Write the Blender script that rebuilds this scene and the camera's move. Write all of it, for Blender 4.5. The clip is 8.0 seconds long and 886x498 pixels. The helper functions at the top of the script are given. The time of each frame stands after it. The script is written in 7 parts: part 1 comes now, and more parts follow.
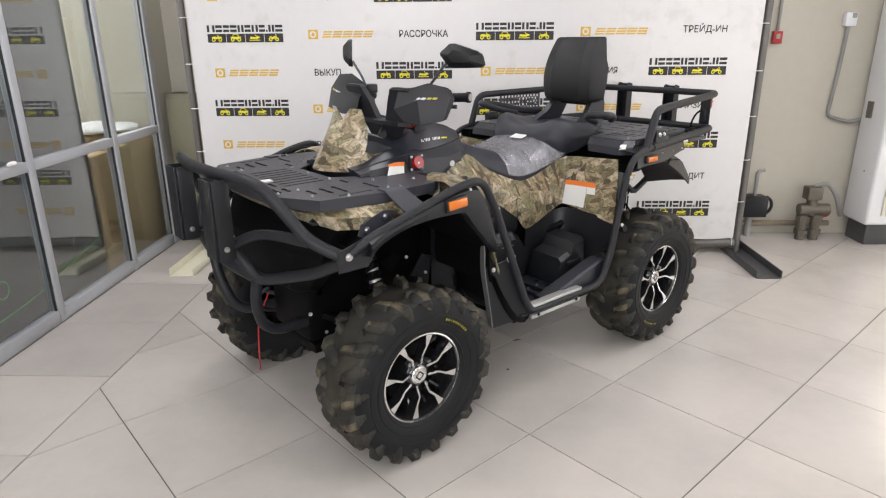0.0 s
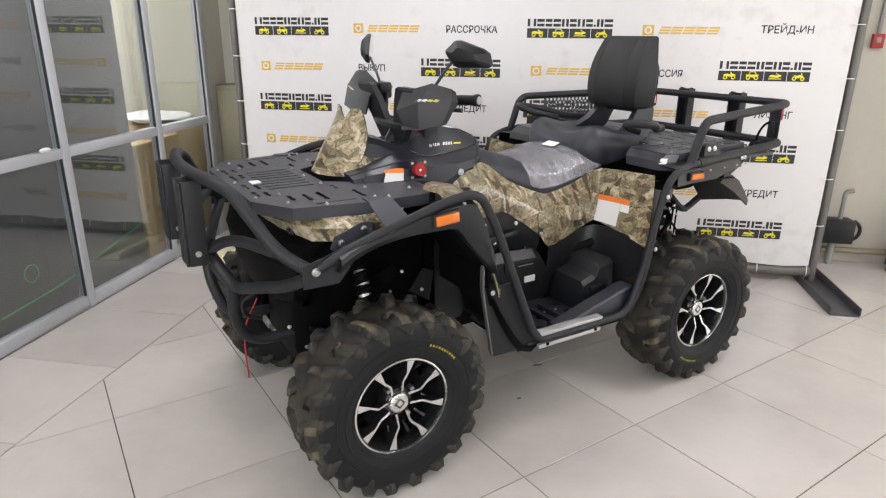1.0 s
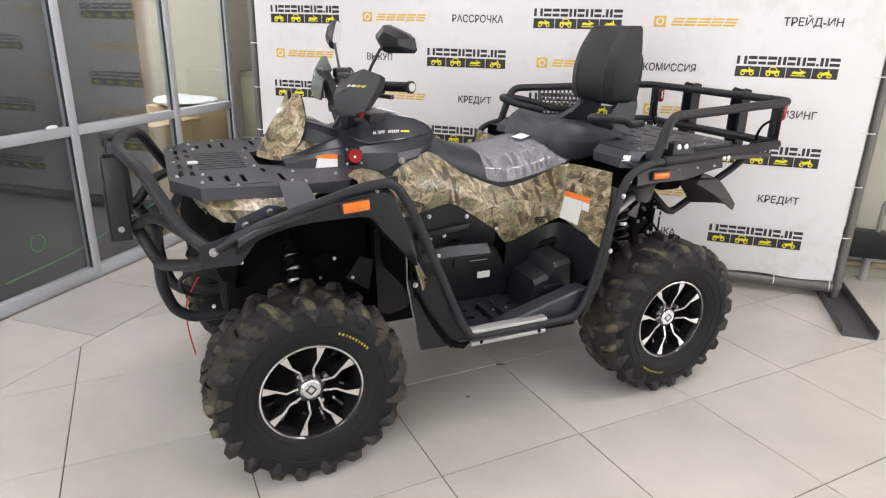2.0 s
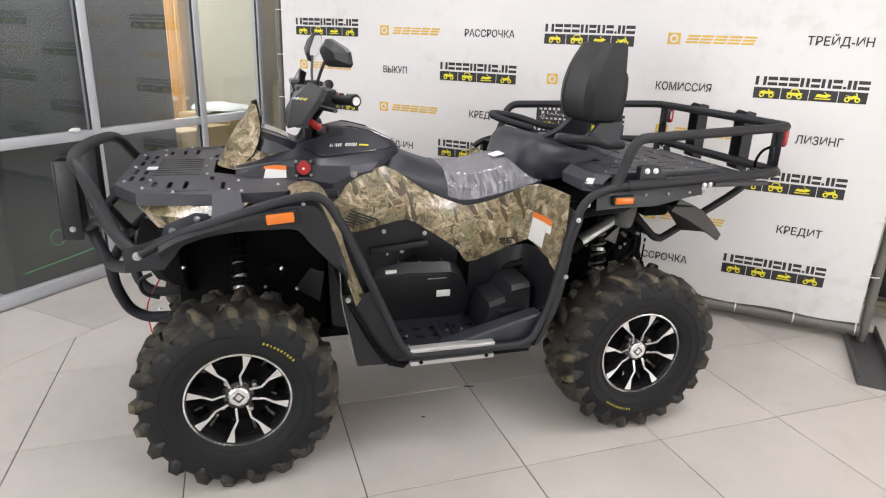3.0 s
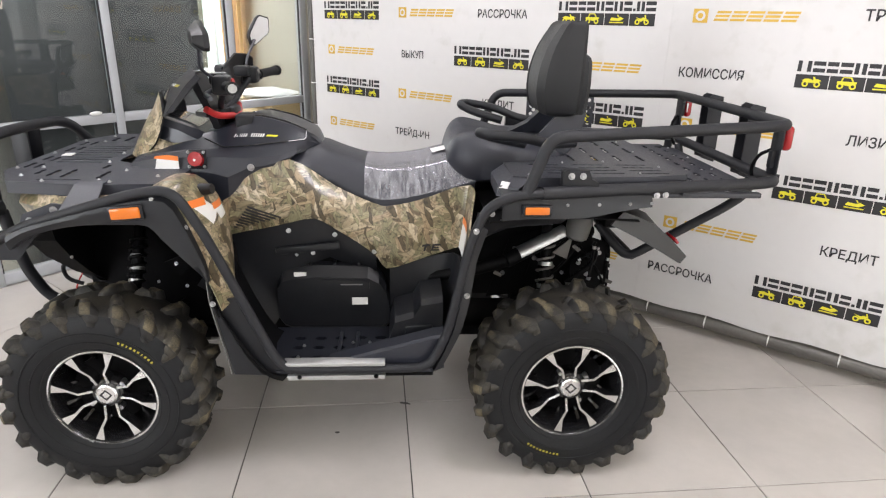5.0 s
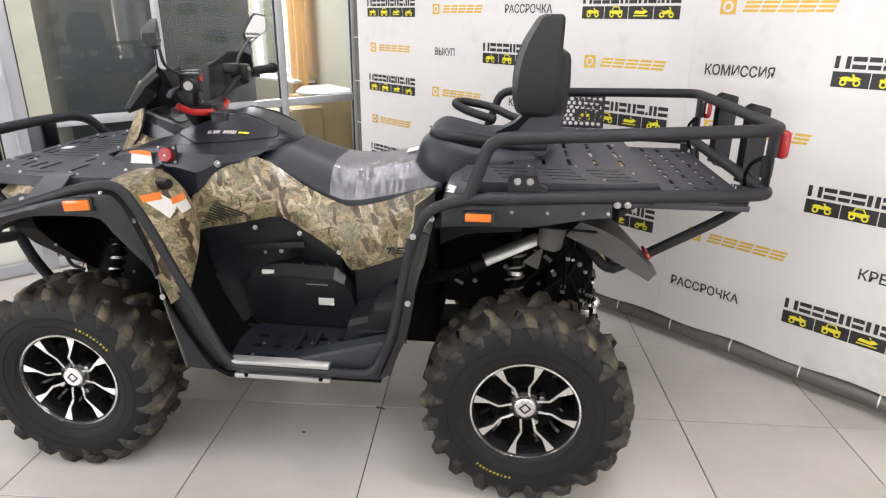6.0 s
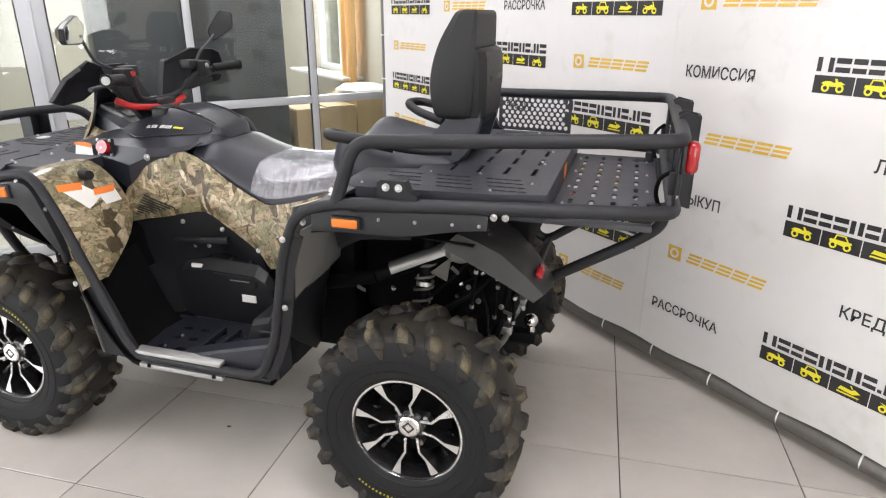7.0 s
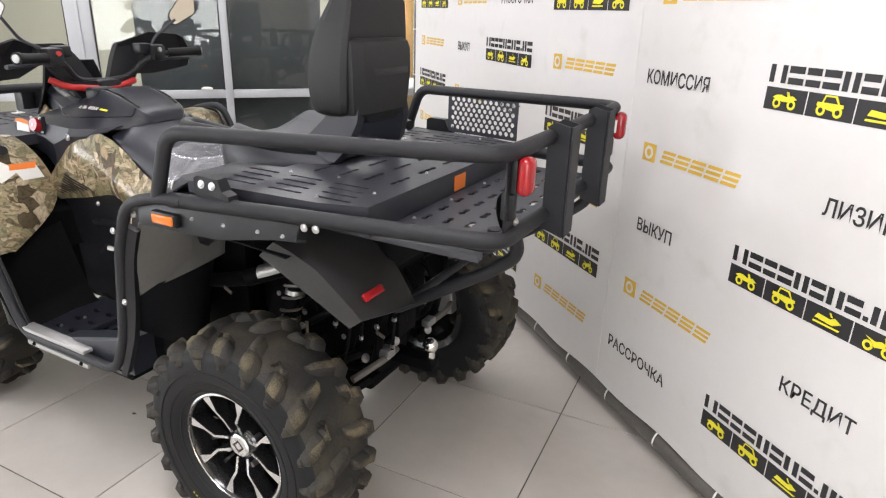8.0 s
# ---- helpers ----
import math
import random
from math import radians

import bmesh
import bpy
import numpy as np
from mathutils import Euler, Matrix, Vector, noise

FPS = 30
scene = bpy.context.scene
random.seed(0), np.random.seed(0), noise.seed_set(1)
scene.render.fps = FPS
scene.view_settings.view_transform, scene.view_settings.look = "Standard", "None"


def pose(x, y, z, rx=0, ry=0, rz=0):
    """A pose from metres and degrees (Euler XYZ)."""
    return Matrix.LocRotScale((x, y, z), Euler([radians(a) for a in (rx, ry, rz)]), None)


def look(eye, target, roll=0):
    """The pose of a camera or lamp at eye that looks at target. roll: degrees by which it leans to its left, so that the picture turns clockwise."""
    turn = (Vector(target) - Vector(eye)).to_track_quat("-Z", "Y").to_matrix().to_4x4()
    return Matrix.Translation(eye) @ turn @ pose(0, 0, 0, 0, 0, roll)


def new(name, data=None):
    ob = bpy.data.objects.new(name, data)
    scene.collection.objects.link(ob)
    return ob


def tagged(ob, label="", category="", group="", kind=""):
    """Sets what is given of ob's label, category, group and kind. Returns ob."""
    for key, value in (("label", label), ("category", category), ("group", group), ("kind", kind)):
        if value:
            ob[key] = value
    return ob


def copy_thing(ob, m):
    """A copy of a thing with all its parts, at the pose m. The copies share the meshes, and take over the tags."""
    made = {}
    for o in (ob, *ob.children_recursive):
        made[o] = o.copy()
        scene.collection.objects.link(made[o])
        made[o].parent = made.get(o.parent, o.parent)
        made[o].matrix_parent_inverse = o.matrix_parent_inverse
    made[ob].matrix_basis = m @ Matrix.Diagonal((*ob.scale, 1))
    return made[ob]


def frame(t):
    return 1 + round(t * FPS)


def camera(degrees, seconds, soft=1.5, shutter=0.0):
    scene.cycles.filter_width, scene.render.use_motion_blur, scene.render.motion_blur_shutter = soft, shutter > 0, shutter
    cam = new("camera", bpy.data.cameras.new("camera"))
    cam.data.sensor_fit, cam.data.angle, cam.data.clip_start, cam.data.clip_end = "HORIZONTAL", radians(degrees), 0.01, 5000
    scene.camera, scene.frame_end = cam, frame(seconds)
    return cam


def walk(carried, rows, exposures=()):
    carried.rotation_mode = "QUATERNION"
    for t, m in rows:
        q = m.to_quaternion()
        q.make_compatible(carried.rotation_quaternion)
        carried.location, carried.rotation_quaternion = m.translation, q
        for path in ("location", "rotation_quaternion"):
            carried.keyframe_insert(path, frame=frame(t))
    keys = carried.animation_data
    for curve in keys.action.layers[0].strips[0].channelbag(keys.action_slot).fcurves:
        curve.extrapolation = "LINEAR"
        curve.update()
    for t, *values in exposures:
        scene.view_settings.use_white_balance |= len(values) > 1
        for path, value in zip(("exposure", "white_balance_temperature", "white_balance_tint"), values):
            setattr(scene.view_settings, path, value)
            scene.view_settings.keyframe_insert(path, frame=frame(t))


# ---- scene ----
cam = camera(69.7, 8.0, 1.2)
PATH = [
    (0, (-2.035, -2.246, 1.509), (-0.816, -0.789, 0.882), -0.5),
    (0.5, (-1.873, -2.232, 1.496), (-0.769, -0.69, 0.862), -0.2),
    (1, (-1.637, -2.248, 1.51), (-0.634, -0.64, 0.872), 0.6),
    (1.5, (-1.384, -2.384, 1.496), (-0.506, -0.712, 0.839), 1.0),
    (2, (-1.148, -2.459, 1.488), (-0.364, -0.74, 0.831), 1.3),
    (2.2, (-1.044, -2.462, 1.485), (-0.286, -0.728, 0.837), 1.7),
    (3.5, (-0.465, -2.633, 1.517), (-0.049, -0.779, 0.894), 1.8),
    (4, (-0.236, -2.581, 1.503), (0.083, -0.708, 0.879), 1.7),
    (4.5, (-0.014, -2.507, 1.512), (0.225, -0.636, 0.846), 1.5),
    (6, (0.689, -2.343, 1.506), (0.491, -0.476, 0.818), 0.4),
    (6.5, (1.012, -2.265, 1.51), (0.625, -0.427, 0.821), -0.2),
    (7, (1.322, -2.112, 1.501), (0.793, -0.312, 0.808), 0.2),
    (7.5, (1.625, -1.845, 1.503), (0.974, -0.092, 0.795), 1.4),
    (8, (1.939, -1.625, 1.478), (1.06, 0.03, 0.779), 1.7),
]
walk(cam, [(t, look(eye, target, roll)) for t, eye, target, roll in PATH], [(0, -0.33, 6500, 12), (1.5, -0.2, 6500, 12), (4.5, -0.15, 6500, 12), (6, -0.02, 6500, 12), (8, 0.03, 6500, 12)])

from mathutils.bvhtree import BVHTree

# ---- light ----
world = bpy.data.worlds.new("world")
scene.world = world
world.use_nodes = True
wn = world.node_tree
sky = wn.nodes.new("ShaderNodeTexSky")
sky.sky_type, sky.sun_disc = "NISHITA", False
sky.sun_elevation, sky.sun_rotation = radians(40), radians(60)
wn.nodes["Background"].inputs[1].default_value = 0.12
wn.links.new(sky.outputs[0], wn.nodes["Background"].inputs[0])

# the room's own axes: u along the back wall, n towards it
ROOM = pose(1.424, 0.668, 0, 0, 0, -41.96)
U0, U1, N0, N1, CEIL = -2.9, 5.2, -6.2, 0.53, 2.95


def area_lamp(name, m, w, h, power, colour=(1, 1, 1)):
    data = bpy.data.lights.new(name, "AREA")
    data.shape, data.size, data.size_y, data.energy, data.color = "RECTANGLE", w, h, power, colour
    ob = new(name, data)
    ob.matrix_world = m
    return ob


DAY_W, EAST_W, DOOR_W, OFFICE_W = 40, 62, 37, 105
# panels out of view; places and watts set to even out the floor
CEILING_LIGHTS = [(-1.2, -0.85, 15), (1.2, -1.55, 33), (3.6, -0.85, 3), (-2.0, -2.4, 25), (1.2, -3.2, 3.5), (3.6, -3.2, 6), (-1.2, -5.2, 9), (1.2, -5.2, 10), (3.6, -5.2, 7)]
for u, n, watts in CEILING_LIGHTS:
    area_lamp("panel_lamp", ROOM @ pose(u, n, CEIL - 0.06), 1.15, 0.55, watts, (0.962, 0.938, 1.0))
# unseen lamp added to brighten the walls behind the glass
area_lamp("office_panel_lamp", ROOM @ pose(-4.3, -0.55, CEIL - 0.06), 1.15, 0.55, 100, (0.98, 0.97, 0.97))
# daylight in the openings: behind the camera, the glass door beside the air conditioner, the office window
for u, share in ((-1.2, 2.2), (2.2, 0.3)):
    area_lamp("window_lamp", ROOM @ pose(u, N0 + 0.03, 1.6, 90, 0, 0), 2.2, 1.5, DAY_W * share, (0.93, 0.95, 1.0))
# added side light for the rear floor; its east window is unseen
area_lamp("window_lamp", ROOM @ pose(U1 - 0.03, -2.1, 1.35, 0, 90, 0), 1.9, 2.3, EAST_W, (1.0, 0.97, 0.95))
area_lamp("door_lamp", ROOM @ pose(3.45, N1 - 0.03, 1.1, -90, 0, 0), 1.15, 1.9, DOOR_W, (1.0, 0.84, 0.68))
area_lamp("office_lamp", ROOM @ pose(-4.75, N1 - 0.03, 1.6, -90, 0, 0), 1.15, 1.1, OFFICE_W, (0.95, 0.98, 1.0))


# ---- materials ----
def mat(name, base, rough=0.5, metal=0.0, vary=0.12, scale=20.0, bump=0.0, bump_scale=200.0, rough_vary=0.08, coat=0.0, alt=None, spec=None, ramp_at=(0.5, 0.95)):
    """A surface with colour variation at two scales, uneven gloss and fine relief, in metres of the object's own space."""
    m = bpy.data.materials.new(name)
    m.use_nodes = True
    t = m.node_tree
    b = t.nodes["Principled BSDF"]
    co = t.nodes.new("ShaderNodeTexCoord")
    big, fine = t.nodes.new("ShaderNodeTexNoise"), t.nodes.new("ShaderNodeTexNoise")
    big.inputs["Scale"].default_value, fine.inputs["Scale"].default_value = scale / 6, scale * 4
    big.inputs["Detail"].default_value = fine.inputs["Detail"].default_value = 4
    for n in (big, fine):
        t.links.new(co.outputs["Object"], n.inputs["Vector"])
    both = t.nodes.new("ShaderNodeMath")
    both.operation = "MULTIPLY_ADD"
    t.links.new(fine.outputs["Fac"], both.inputs[0])
    both.inputs[1].default_value = 0.4
    t.links.new(big.outputs["Fac"], both.inputs[2])
    ramp = t.nodes.new("ShaderNodeValToRGB")
    ramp.color_ramp.elements[0].position, ramp.color_ramp.elements[1].position = ramp_at
    lo = [c * (1 - vary) for c in base]
    hi = list(alt) if alt else [min(1, c * (1 + vary)) for c in base]
    ramp.color_ramp.elements[0].color, ramp.color_ramp.elements[1].color = (*lo, 1), (*hi, 1)
    t.links.new(both.outputs[0], ramp.inputs[0])
    t.links.new(ramp.outputs[0], b.inputs["Base Color"])
    rr = t.nodes.new("ShaderNodeMapRange")
    rr.inputs["From Min"].default_value, rr.inputs["From Max"].default_value = 0.4, 1.0
    rr.inputs["To Min"].default_value, rr.inputs["To Max"].default_value = max(0.02, rough - rough_vary), min(1, rough + rough_vary)
    t.links.new(both.outputs[0], rr.inputs["Value"])
    t.links.new(rr.outputs[0], b.inputs["Roughness"])
    b.inputs["Metallic"].default_value = metal
    b.inputs["Coat Weight"].default_value = coat
    if spec is not None:
        b.inputs["Specular IOR Level"].default_value = spec
    if bump:
        nb, bp = t.nodes.new("ShaderNodeTexNoise"), t.nodes.new("ShaderNodeBump")
        nb.inputs["Scale"].default_value, nb.inputs["Detail"].default_value = bump_scale, 3
        bp.inputs["Strength"].default_value, bp.inputs["Distance"].default_value = bump, 0.002
        t.links.new(co.outputs["Object"], nb.inputs["Vector"])
        t.links.new(nb.outputs["Fac"], bp.inputs["Height"])
        t.links.new(bp.outputs[0], b.inputs["Normal"])
    return m


def camo_material():
    """Dry-reed camouflage print: layers of long leaves with fine veins and dark outlines, in tan, straw, olive and brown."""
    m = bpy.data.materials.new("camo print")
    m.use_nodes = True
    t = m.node_tree
    b = t.nodes["Principled BSDF"]
    co = t.nodes.new("ShaderNodeTexCoord")
    warp = t.nodes.new("ShaderNodeTexNoise")
    warp.inputs["Scale"].default_value, warp.inputs["Detail"].default_value = 7, 3
    t.links.new(co.outputs["Object"], warp.inputs["Vector"])
    shift = t.nodes.new("ShaderNodeVectorMath")
    shift.operation = "MULTIPLY_ADD"
    shift.inputs[1].default_value = (0.085, 0.085, 0.085)
    t.links.new(warp.outputs["Color"], shift.inputs[0])
    t.links.new(co.outputs["Object"], shift.inputs[2])

    def multiply(a, c):
        mix = t.nodes.new("ShaderNodeMix")
        mix.data_type, mix.blend_type = "RGBA", "MULTIPLY"
        mix.inputs[0].default_value = 1
        t.links.new(a, mix.inputs[6])
        t.links.new(c, mix.inputs[7])
        return mix.outputs[2]

    last = None
    for i, (turn, sx, sz, share, cols) in enumerate((
            (58, 19, 52, 0.0, ((0.169, 0.138, 0.078), (0.292, 0.235, 0.148), (0.368, 0.299, 0.195), (0.219, 0.196, 0.110))),
            (-30, 15, 60, 0.5, ((0.358, 0.284, 0.179), (0.471, 0.387, 0.263), (0.133, 0.099, 0.057), (0.281, 0.245, 0.143))),
            (15, 14, 54, 0.6, ((0.255, 0.226, 0.129), (0.429, 0.353, 0.234), (0.337, 0.257, 0.160), (0.184, 0.152, 0.086))),
            (108, 17, 62, 0.62, ((0.215, 0.196, 0.110), (0.491, 0.407, 0.286), (0.306, 0.228, 0.139), (0.082, 0.063, 0.036))))):
        mp = t.nodes.new("ShaderNodeMapping")
        mp.inputs["Rotation"].default_value = (radians(12 * i), radians(turn), radians(8 * i))
        size = t.nodes.new("ShaderNodeMapping")
        size.inputs["Scale"].default_value = (sx, 16, sz)
        t.links.new(shift.outputs[0], mp.inputs["Vector"])
        t.links.new(mp.outputs[0], size.inputs["Vector"])
        cells, rim = t.nodes.new("ShaderNodeTexVoronoi"), t.nodes.new("ShaderNodeTexVoronoi")
        rim.feature = "DISTANCE_TO_EDGE"
        for v in (cells, rim):
            v.inputs["Scale"].default_value = 1.0
            t.links.new(size.outputs[0], v.inputs["Vector"])
        ramp = t.nodes.new("ShaderNodeValToRGB")
        ramp.color_ramp.interpolation = "CONSTANT"
        ramp.color_ramp.elements[0].color, ramp.color_ramp.elements[1].color = (*cols[0], 1), (*cols[1], 1)
        ramp.color_ramp.elements[1].position = 0.27
        for p, c in ((0.5, cols[2]), (0.75, cols[3])):
            ramp.color_ramp.elements.new(p).color = (*c, 1)
        sep = t.nodes.new("ShaderNodeSeparateColor")
        t.links.new(cells.outputs["Color"], sep.inputs[0])
        t.links.new(sep.outputs[0], ramp.inputs[0])
        # dark outline, a lighter middle, and veins along the leaf
        edge = t.nodes.new("ShaderNodeMapRange")
        edge.inputs["From Min"].default_value, edge.inputs["From Max"].default_value = 0.0, 0.09
        edge.inputs["To Min"].default_value, edge.inputs["To Max"].default_value = 0.6, 1.04
        t.links.new(rim.outputs["Distance"], edge.inputs["Value"])
        vein, tone = t.nodes.new("ShaderNodeTexNoise"), t.nodes.new("ShaderNodeMapRange")
        stretch = t.nodes.new("ShaderNodeMapping")
        stretch.inputs["Scale"].default_value = (14, 60, 190)
        t.links.new(mp.outputs[0], stretch.inputs["Vector"])
        t.links.new(stretch.outputs[0], vein.inputs["Vector"])
        vein.inputs["Scale"].default_value, vein.inputs["Detail"].default_value = 1.0, 3
        tone.inputs["From Min"].default_value, tone.inputs["From Max"].default_value = 0.35, 0.65
        tone.inputs["To Min"].default_value, tone.inputs["To Max"].default_value = 0.74, 1.14
        t.links.new(vein.outputs["Fac"], tone.inputs["Value"])
        leaf = multiply(multiply(ramp.outputs[0], edge.outputs[0]), tone.outputs[0])
        if last is None:
            last = leaf
        else:
            pick = t.nodes.new("ShaderNodeMath")
            pick.operation = "GREATER_THAN"
            pick.inputs[1].default_value = share
            t.links.new(sep.outputs[1], pick.inputs[0])
            mix = t.nodes.new("ShaderNodeMix")
            mix.data_type = "RGBA"
            t.links.new(pick.outputs[0], mix.inputs[0])
            t.links.new(last, mix.inputs[6])
            t.links.new(leaf, mix.inputs[7])
            last = mix.outputs[2]
    # dark flecks of stems and gaps between the leaves
    flecks, dark = t.nodes.new("ShaderNodeTexNoise"), t.nodes.new("ShaderNodeMapRange")
    flecks.inputs["Scale"].default_value, flecks.inputs["Detail"].default_value = 75, 4
    t.links.new(shift.outputs[0], flecks.inputs["Vector"])
    dark.inputs["From Min"].default_value, dark.inputs["From Max"].default_value = 0.36, 0.46
    dark.inputs["To Min"].default_value, dark.inputs["To Max"].default_value = 0.5, 1.0
    t.links.new(flecks.outputs["Fac"], dark.inputs["Value"])
    last = multiply(last, dark.outputs[0])
    t.links.new(last, b.inputs["Base Color"])
    b.inputs["Roughness"].default_value = 0.3
    b.inputs["Coat Weight"].default_value = 0.3
    return m


def glass_material(name, colour, gloss):
    """A clear pane: see-through with a mirror's share of gloss."""
    m = bpy.data.materials.new(name)
    m.use_nodes = True
    t = m.node_tree
    t.nodes.remove(t.nodes["Principled BSDF"])
    clear, mirror, mix, fr = (t.nodes.new("ShaderNode" + k) for k in ("BsdfTransparent", "BsdfGlossy", "MixShader", "LayerWeight"))
    clear.inputs[0].default_value = (*colour, 1)
    mirror.inputs["Roughness"].default_value = 0.015
    fr.inputs["Blend"].default_value = 0.5
    up, sc = t.nodes.new("ShaderNodeMath"), t.nodes.new("ShaderNodeMath")
    up.operation, sc.operation = "POWER", "MULTIPLY_ADD"
    up.inputs[1].default_value, sc.inputs[1].default_value, sc.inputs[2].default_value = 2.0, 0.75, gloss
    t.links.new(fr.outputs["Facing"], up.inputs[0])
    t.links.new(up.outputs[0], sc.inputs[0])
    t.links.new(sc.outputs[0], mix.inputs[0])
    t.links.new(clear.outputs[0], mix.inputs[1])
    t.links.new(mirror.outputs[0], mix.inputs[2])
    t.links.new(mix.outputs[0], t.nodes["Material Output"].inputs[0])
    return m


def smudge(m, colour, scale, share):
    """Sparse smeared marks over a surface's own colour."""
    t = m.node_tree
    b = t.nodes["Principled BSDF"]
    plain = b.inputs["Base Color"].links[0].from_socket
    co, patch, smear, where, mix = (t.nodes.new("ShaderNode" + k) for k in ("TexCoord", "TexNoise", "TexNoise", "MapRange", "Mix"))
    patch.inputs["Scale"].default_value, patch.inputs["Detail"].default_value = scale, 2
    smear.inputs["Scale"].default_value, smear.inputs["Detail"].default_value = scale * 7, 6
    both = t.nodes.new("ShaderNodeMath")
    both.operation = "MULTIPLY"
    for n in (patch, smear):
        t.links.new(co.outputs["Object"], n.inputs["Vector"])
    t.links.new(patch.outputs["Fac"], both.inputs[0])
    t.links.new(smear.outputs["Fac"], both.inputs[1])
    where.inputs["From Min"].default_value, where.inputs["From Max"].default_value = 0.31, 0.42
    where.inputs["To Min"].default_value, where.inputs["To Max"].default_value = 0.0, share
    t.links.new(both.outputs[0], where.inputs["Value"])
    mix.data_type = "RGBA"
    mix.inputs[7].default_value = (*colour, 1)
    t.links.new(where.outputs[0], mix.inputs[0])
    t.links.new(plain, mix.inputs[6])
    t.links.new(mix.outputs[2], b.inputs["Base Color"])


def film_material():
    """Thin clear packing film: mostly see-through, milky in its folds, with sharp gloss."""
    m = bpy.data.materials.new("clear film")
    m.use_nodes = True
    t = m.node_tree
    t.nodes.remove(t.nodes["Principled BSDF"])
    clear, shine, milk, m1, m2, fr, nz, co = (t.nodes.new("ShaderNode" + k) for k in ("BsdfTransparent", "BsdfGlossy", "BsdfDiffuse", "MixShader", "MixShader", "LayerWeight", "TexNoise", "TexCoord"))
    milk.inputs[0].default_value = (0.74, 0.74, 0.80, 1)
    shine.inputs["Color"].default_value = (0.48, 0.48, 0.51, 1)
    shine.inputs["Roughness"].default_value = 0.2
    fr.inputs["Blend"].default_value = 0.16
    nz.inputs["Scale"].default_value = 1.0
    nz.inputs["Detail"].default_value = 4
    fold = t.nodes.new("ShaderNodeMapping")
    fold.inputs["Scale"].default_value = (95, 16, 16)
    rng = t.nodes.new("ShaderNodeMapRange")
    rng.inputs["From Min"].default_value, rng.inputs["From Max"].default_value = 0.4, 0.68
    rng.inputs["To Min"].default_value, rng.inputs["To Max"].default_value = 0.06, 0.27
    t.links.new(co.outputs["Object"], fold.inputs["Vector"])
    t.links.new(fold.outputs[0], nz.inputs["Vector"])
    t.links.new(nz.outputs["Fac"], rng.inputs["Value"])
    t.links.new(rng.outputs[0], m1.inputs[0])
    t.links.new(clear.outputs[0], m1.inputs[1])
    t.links.new(milk.outputs[0], m1.inputs[2])
    creases = t.nodes.new("ShaderNodeTexVoronoi")
    creases.feature = "DISTANCE_TO_EDGE"
    creases.inputs["Scale"].default_value = 0.8
    bend = t.nodes.new("ShaderNodeVectorMath")
    bend.operation = "MULTIPLY_ADD"
    bend.inputs[1].default_value = (2.5, 2.5, 2.5)
    t.links.new(nz.outputs["Color"], bend.inputs[0])
    t.links.new(fold.outputs[0], bend.inputs[2])
    t.links.new(bend.outputs[0], creases.inputs["Vector"])
    bump = t.nodes.new("ShaderNodeBump")
    bump.inputs["Strength"].default_value, bump.inputs["Distance"].default_value = 0.45, 0.004
    t.links.new(creases.outputs["Distance"], bump.inputs["Height"])
    for n in (shine, milk, fr):
        t.links.new(bump.outputs[0], n.inputs["Normal"])
    t.links.new(fr.outputs["Facing"], m2.inputs[0])
    t.links.new(m1.outputs[0], m2.inputs[1])
    t.links.new(shine.outputs[0], m2.inputs[2])
    t.links.new(m2.outputs[0], t.nodes["Material Output"].inputs[0])
    return m


def glow_material(name, colour, strength):
    m = bpy.data.materials.new(name)
    m.use_nodes = True
    b = m.node_tree.nodes["Principled BSDF"]
    b.inputs["Base Color"].default_value = (*colour, 1)
    b.inputs["Emission Color"].default_value = (*colour, 1)
    b.inputs["Emission Strength"].default_value = strength
    return m


def tile_material():
    """Glazed stoneware: cream, faintly marbled, a little different from tile to tile."""
    m = mat("floor tile", (0.53, 0.498, 0.465), 0.2, 0, 0.03, 6, 0.02, 60, 0.03)
    t = m.node_tree
    b = t.nodes["Principled BSDF"]
    info, hue = t.nodes.new("ShaderNodeObjectInfo"), t.nodes.new("ShaderNodeHueSaturation")
    rng = t.nodes.new("ShaderNodeMapRange")
    rng.inputs["To Min"].default_value, rng.inputs["To Max"].default_value = 0.94, 1.04
    t.links.new(info.outputs["Random"], rng.inputs["Value"])
    t.links.new(rng.outputs[0], hue.inputs["Value"])
    src = b.inputs["Base Color"].links[0].from_socket
    t.links.new(src, hue.inputs["Color"])
    # faint trodden smudges, metres across
    co, smudge, tone, wash = (t.nodes.new("ShaderNode" + k) for k in ("TexCoord", "TexNoise", "MapRange", "Mix"))
    smudge.inputs["Scale"].default_value, smudge.inputs["Detail"].default_value, smudge.inputs["Roughness"].default_value = 1.6, 6, 0.62
    tone.inputs["From Min"].default_value, tone.inputs["From Max"].default_value = 0.42, 0.72
    tone.inputs["To Min"].default_value, tone.inputs["To Max"].default_value = 1.0, 0.86
    wash.data_type, wash.blend_type = "RGBA", "MULTIPLY"
    wash.inputs[0].default_value = 1
    t.links.new(co.outputs["Object"], smudge.inputs["Vector"])
    t.links.new(smudge.outputs["Fac"], tone.inputs["Value"])
    t.links.new(hue.outputs[0], wash.inputs[6])
    t.links.new(tone.outputs[0], wash.inputs[7])
    t.links.new(wash.outputs[2], b.inputs["Base Color"])
    return m


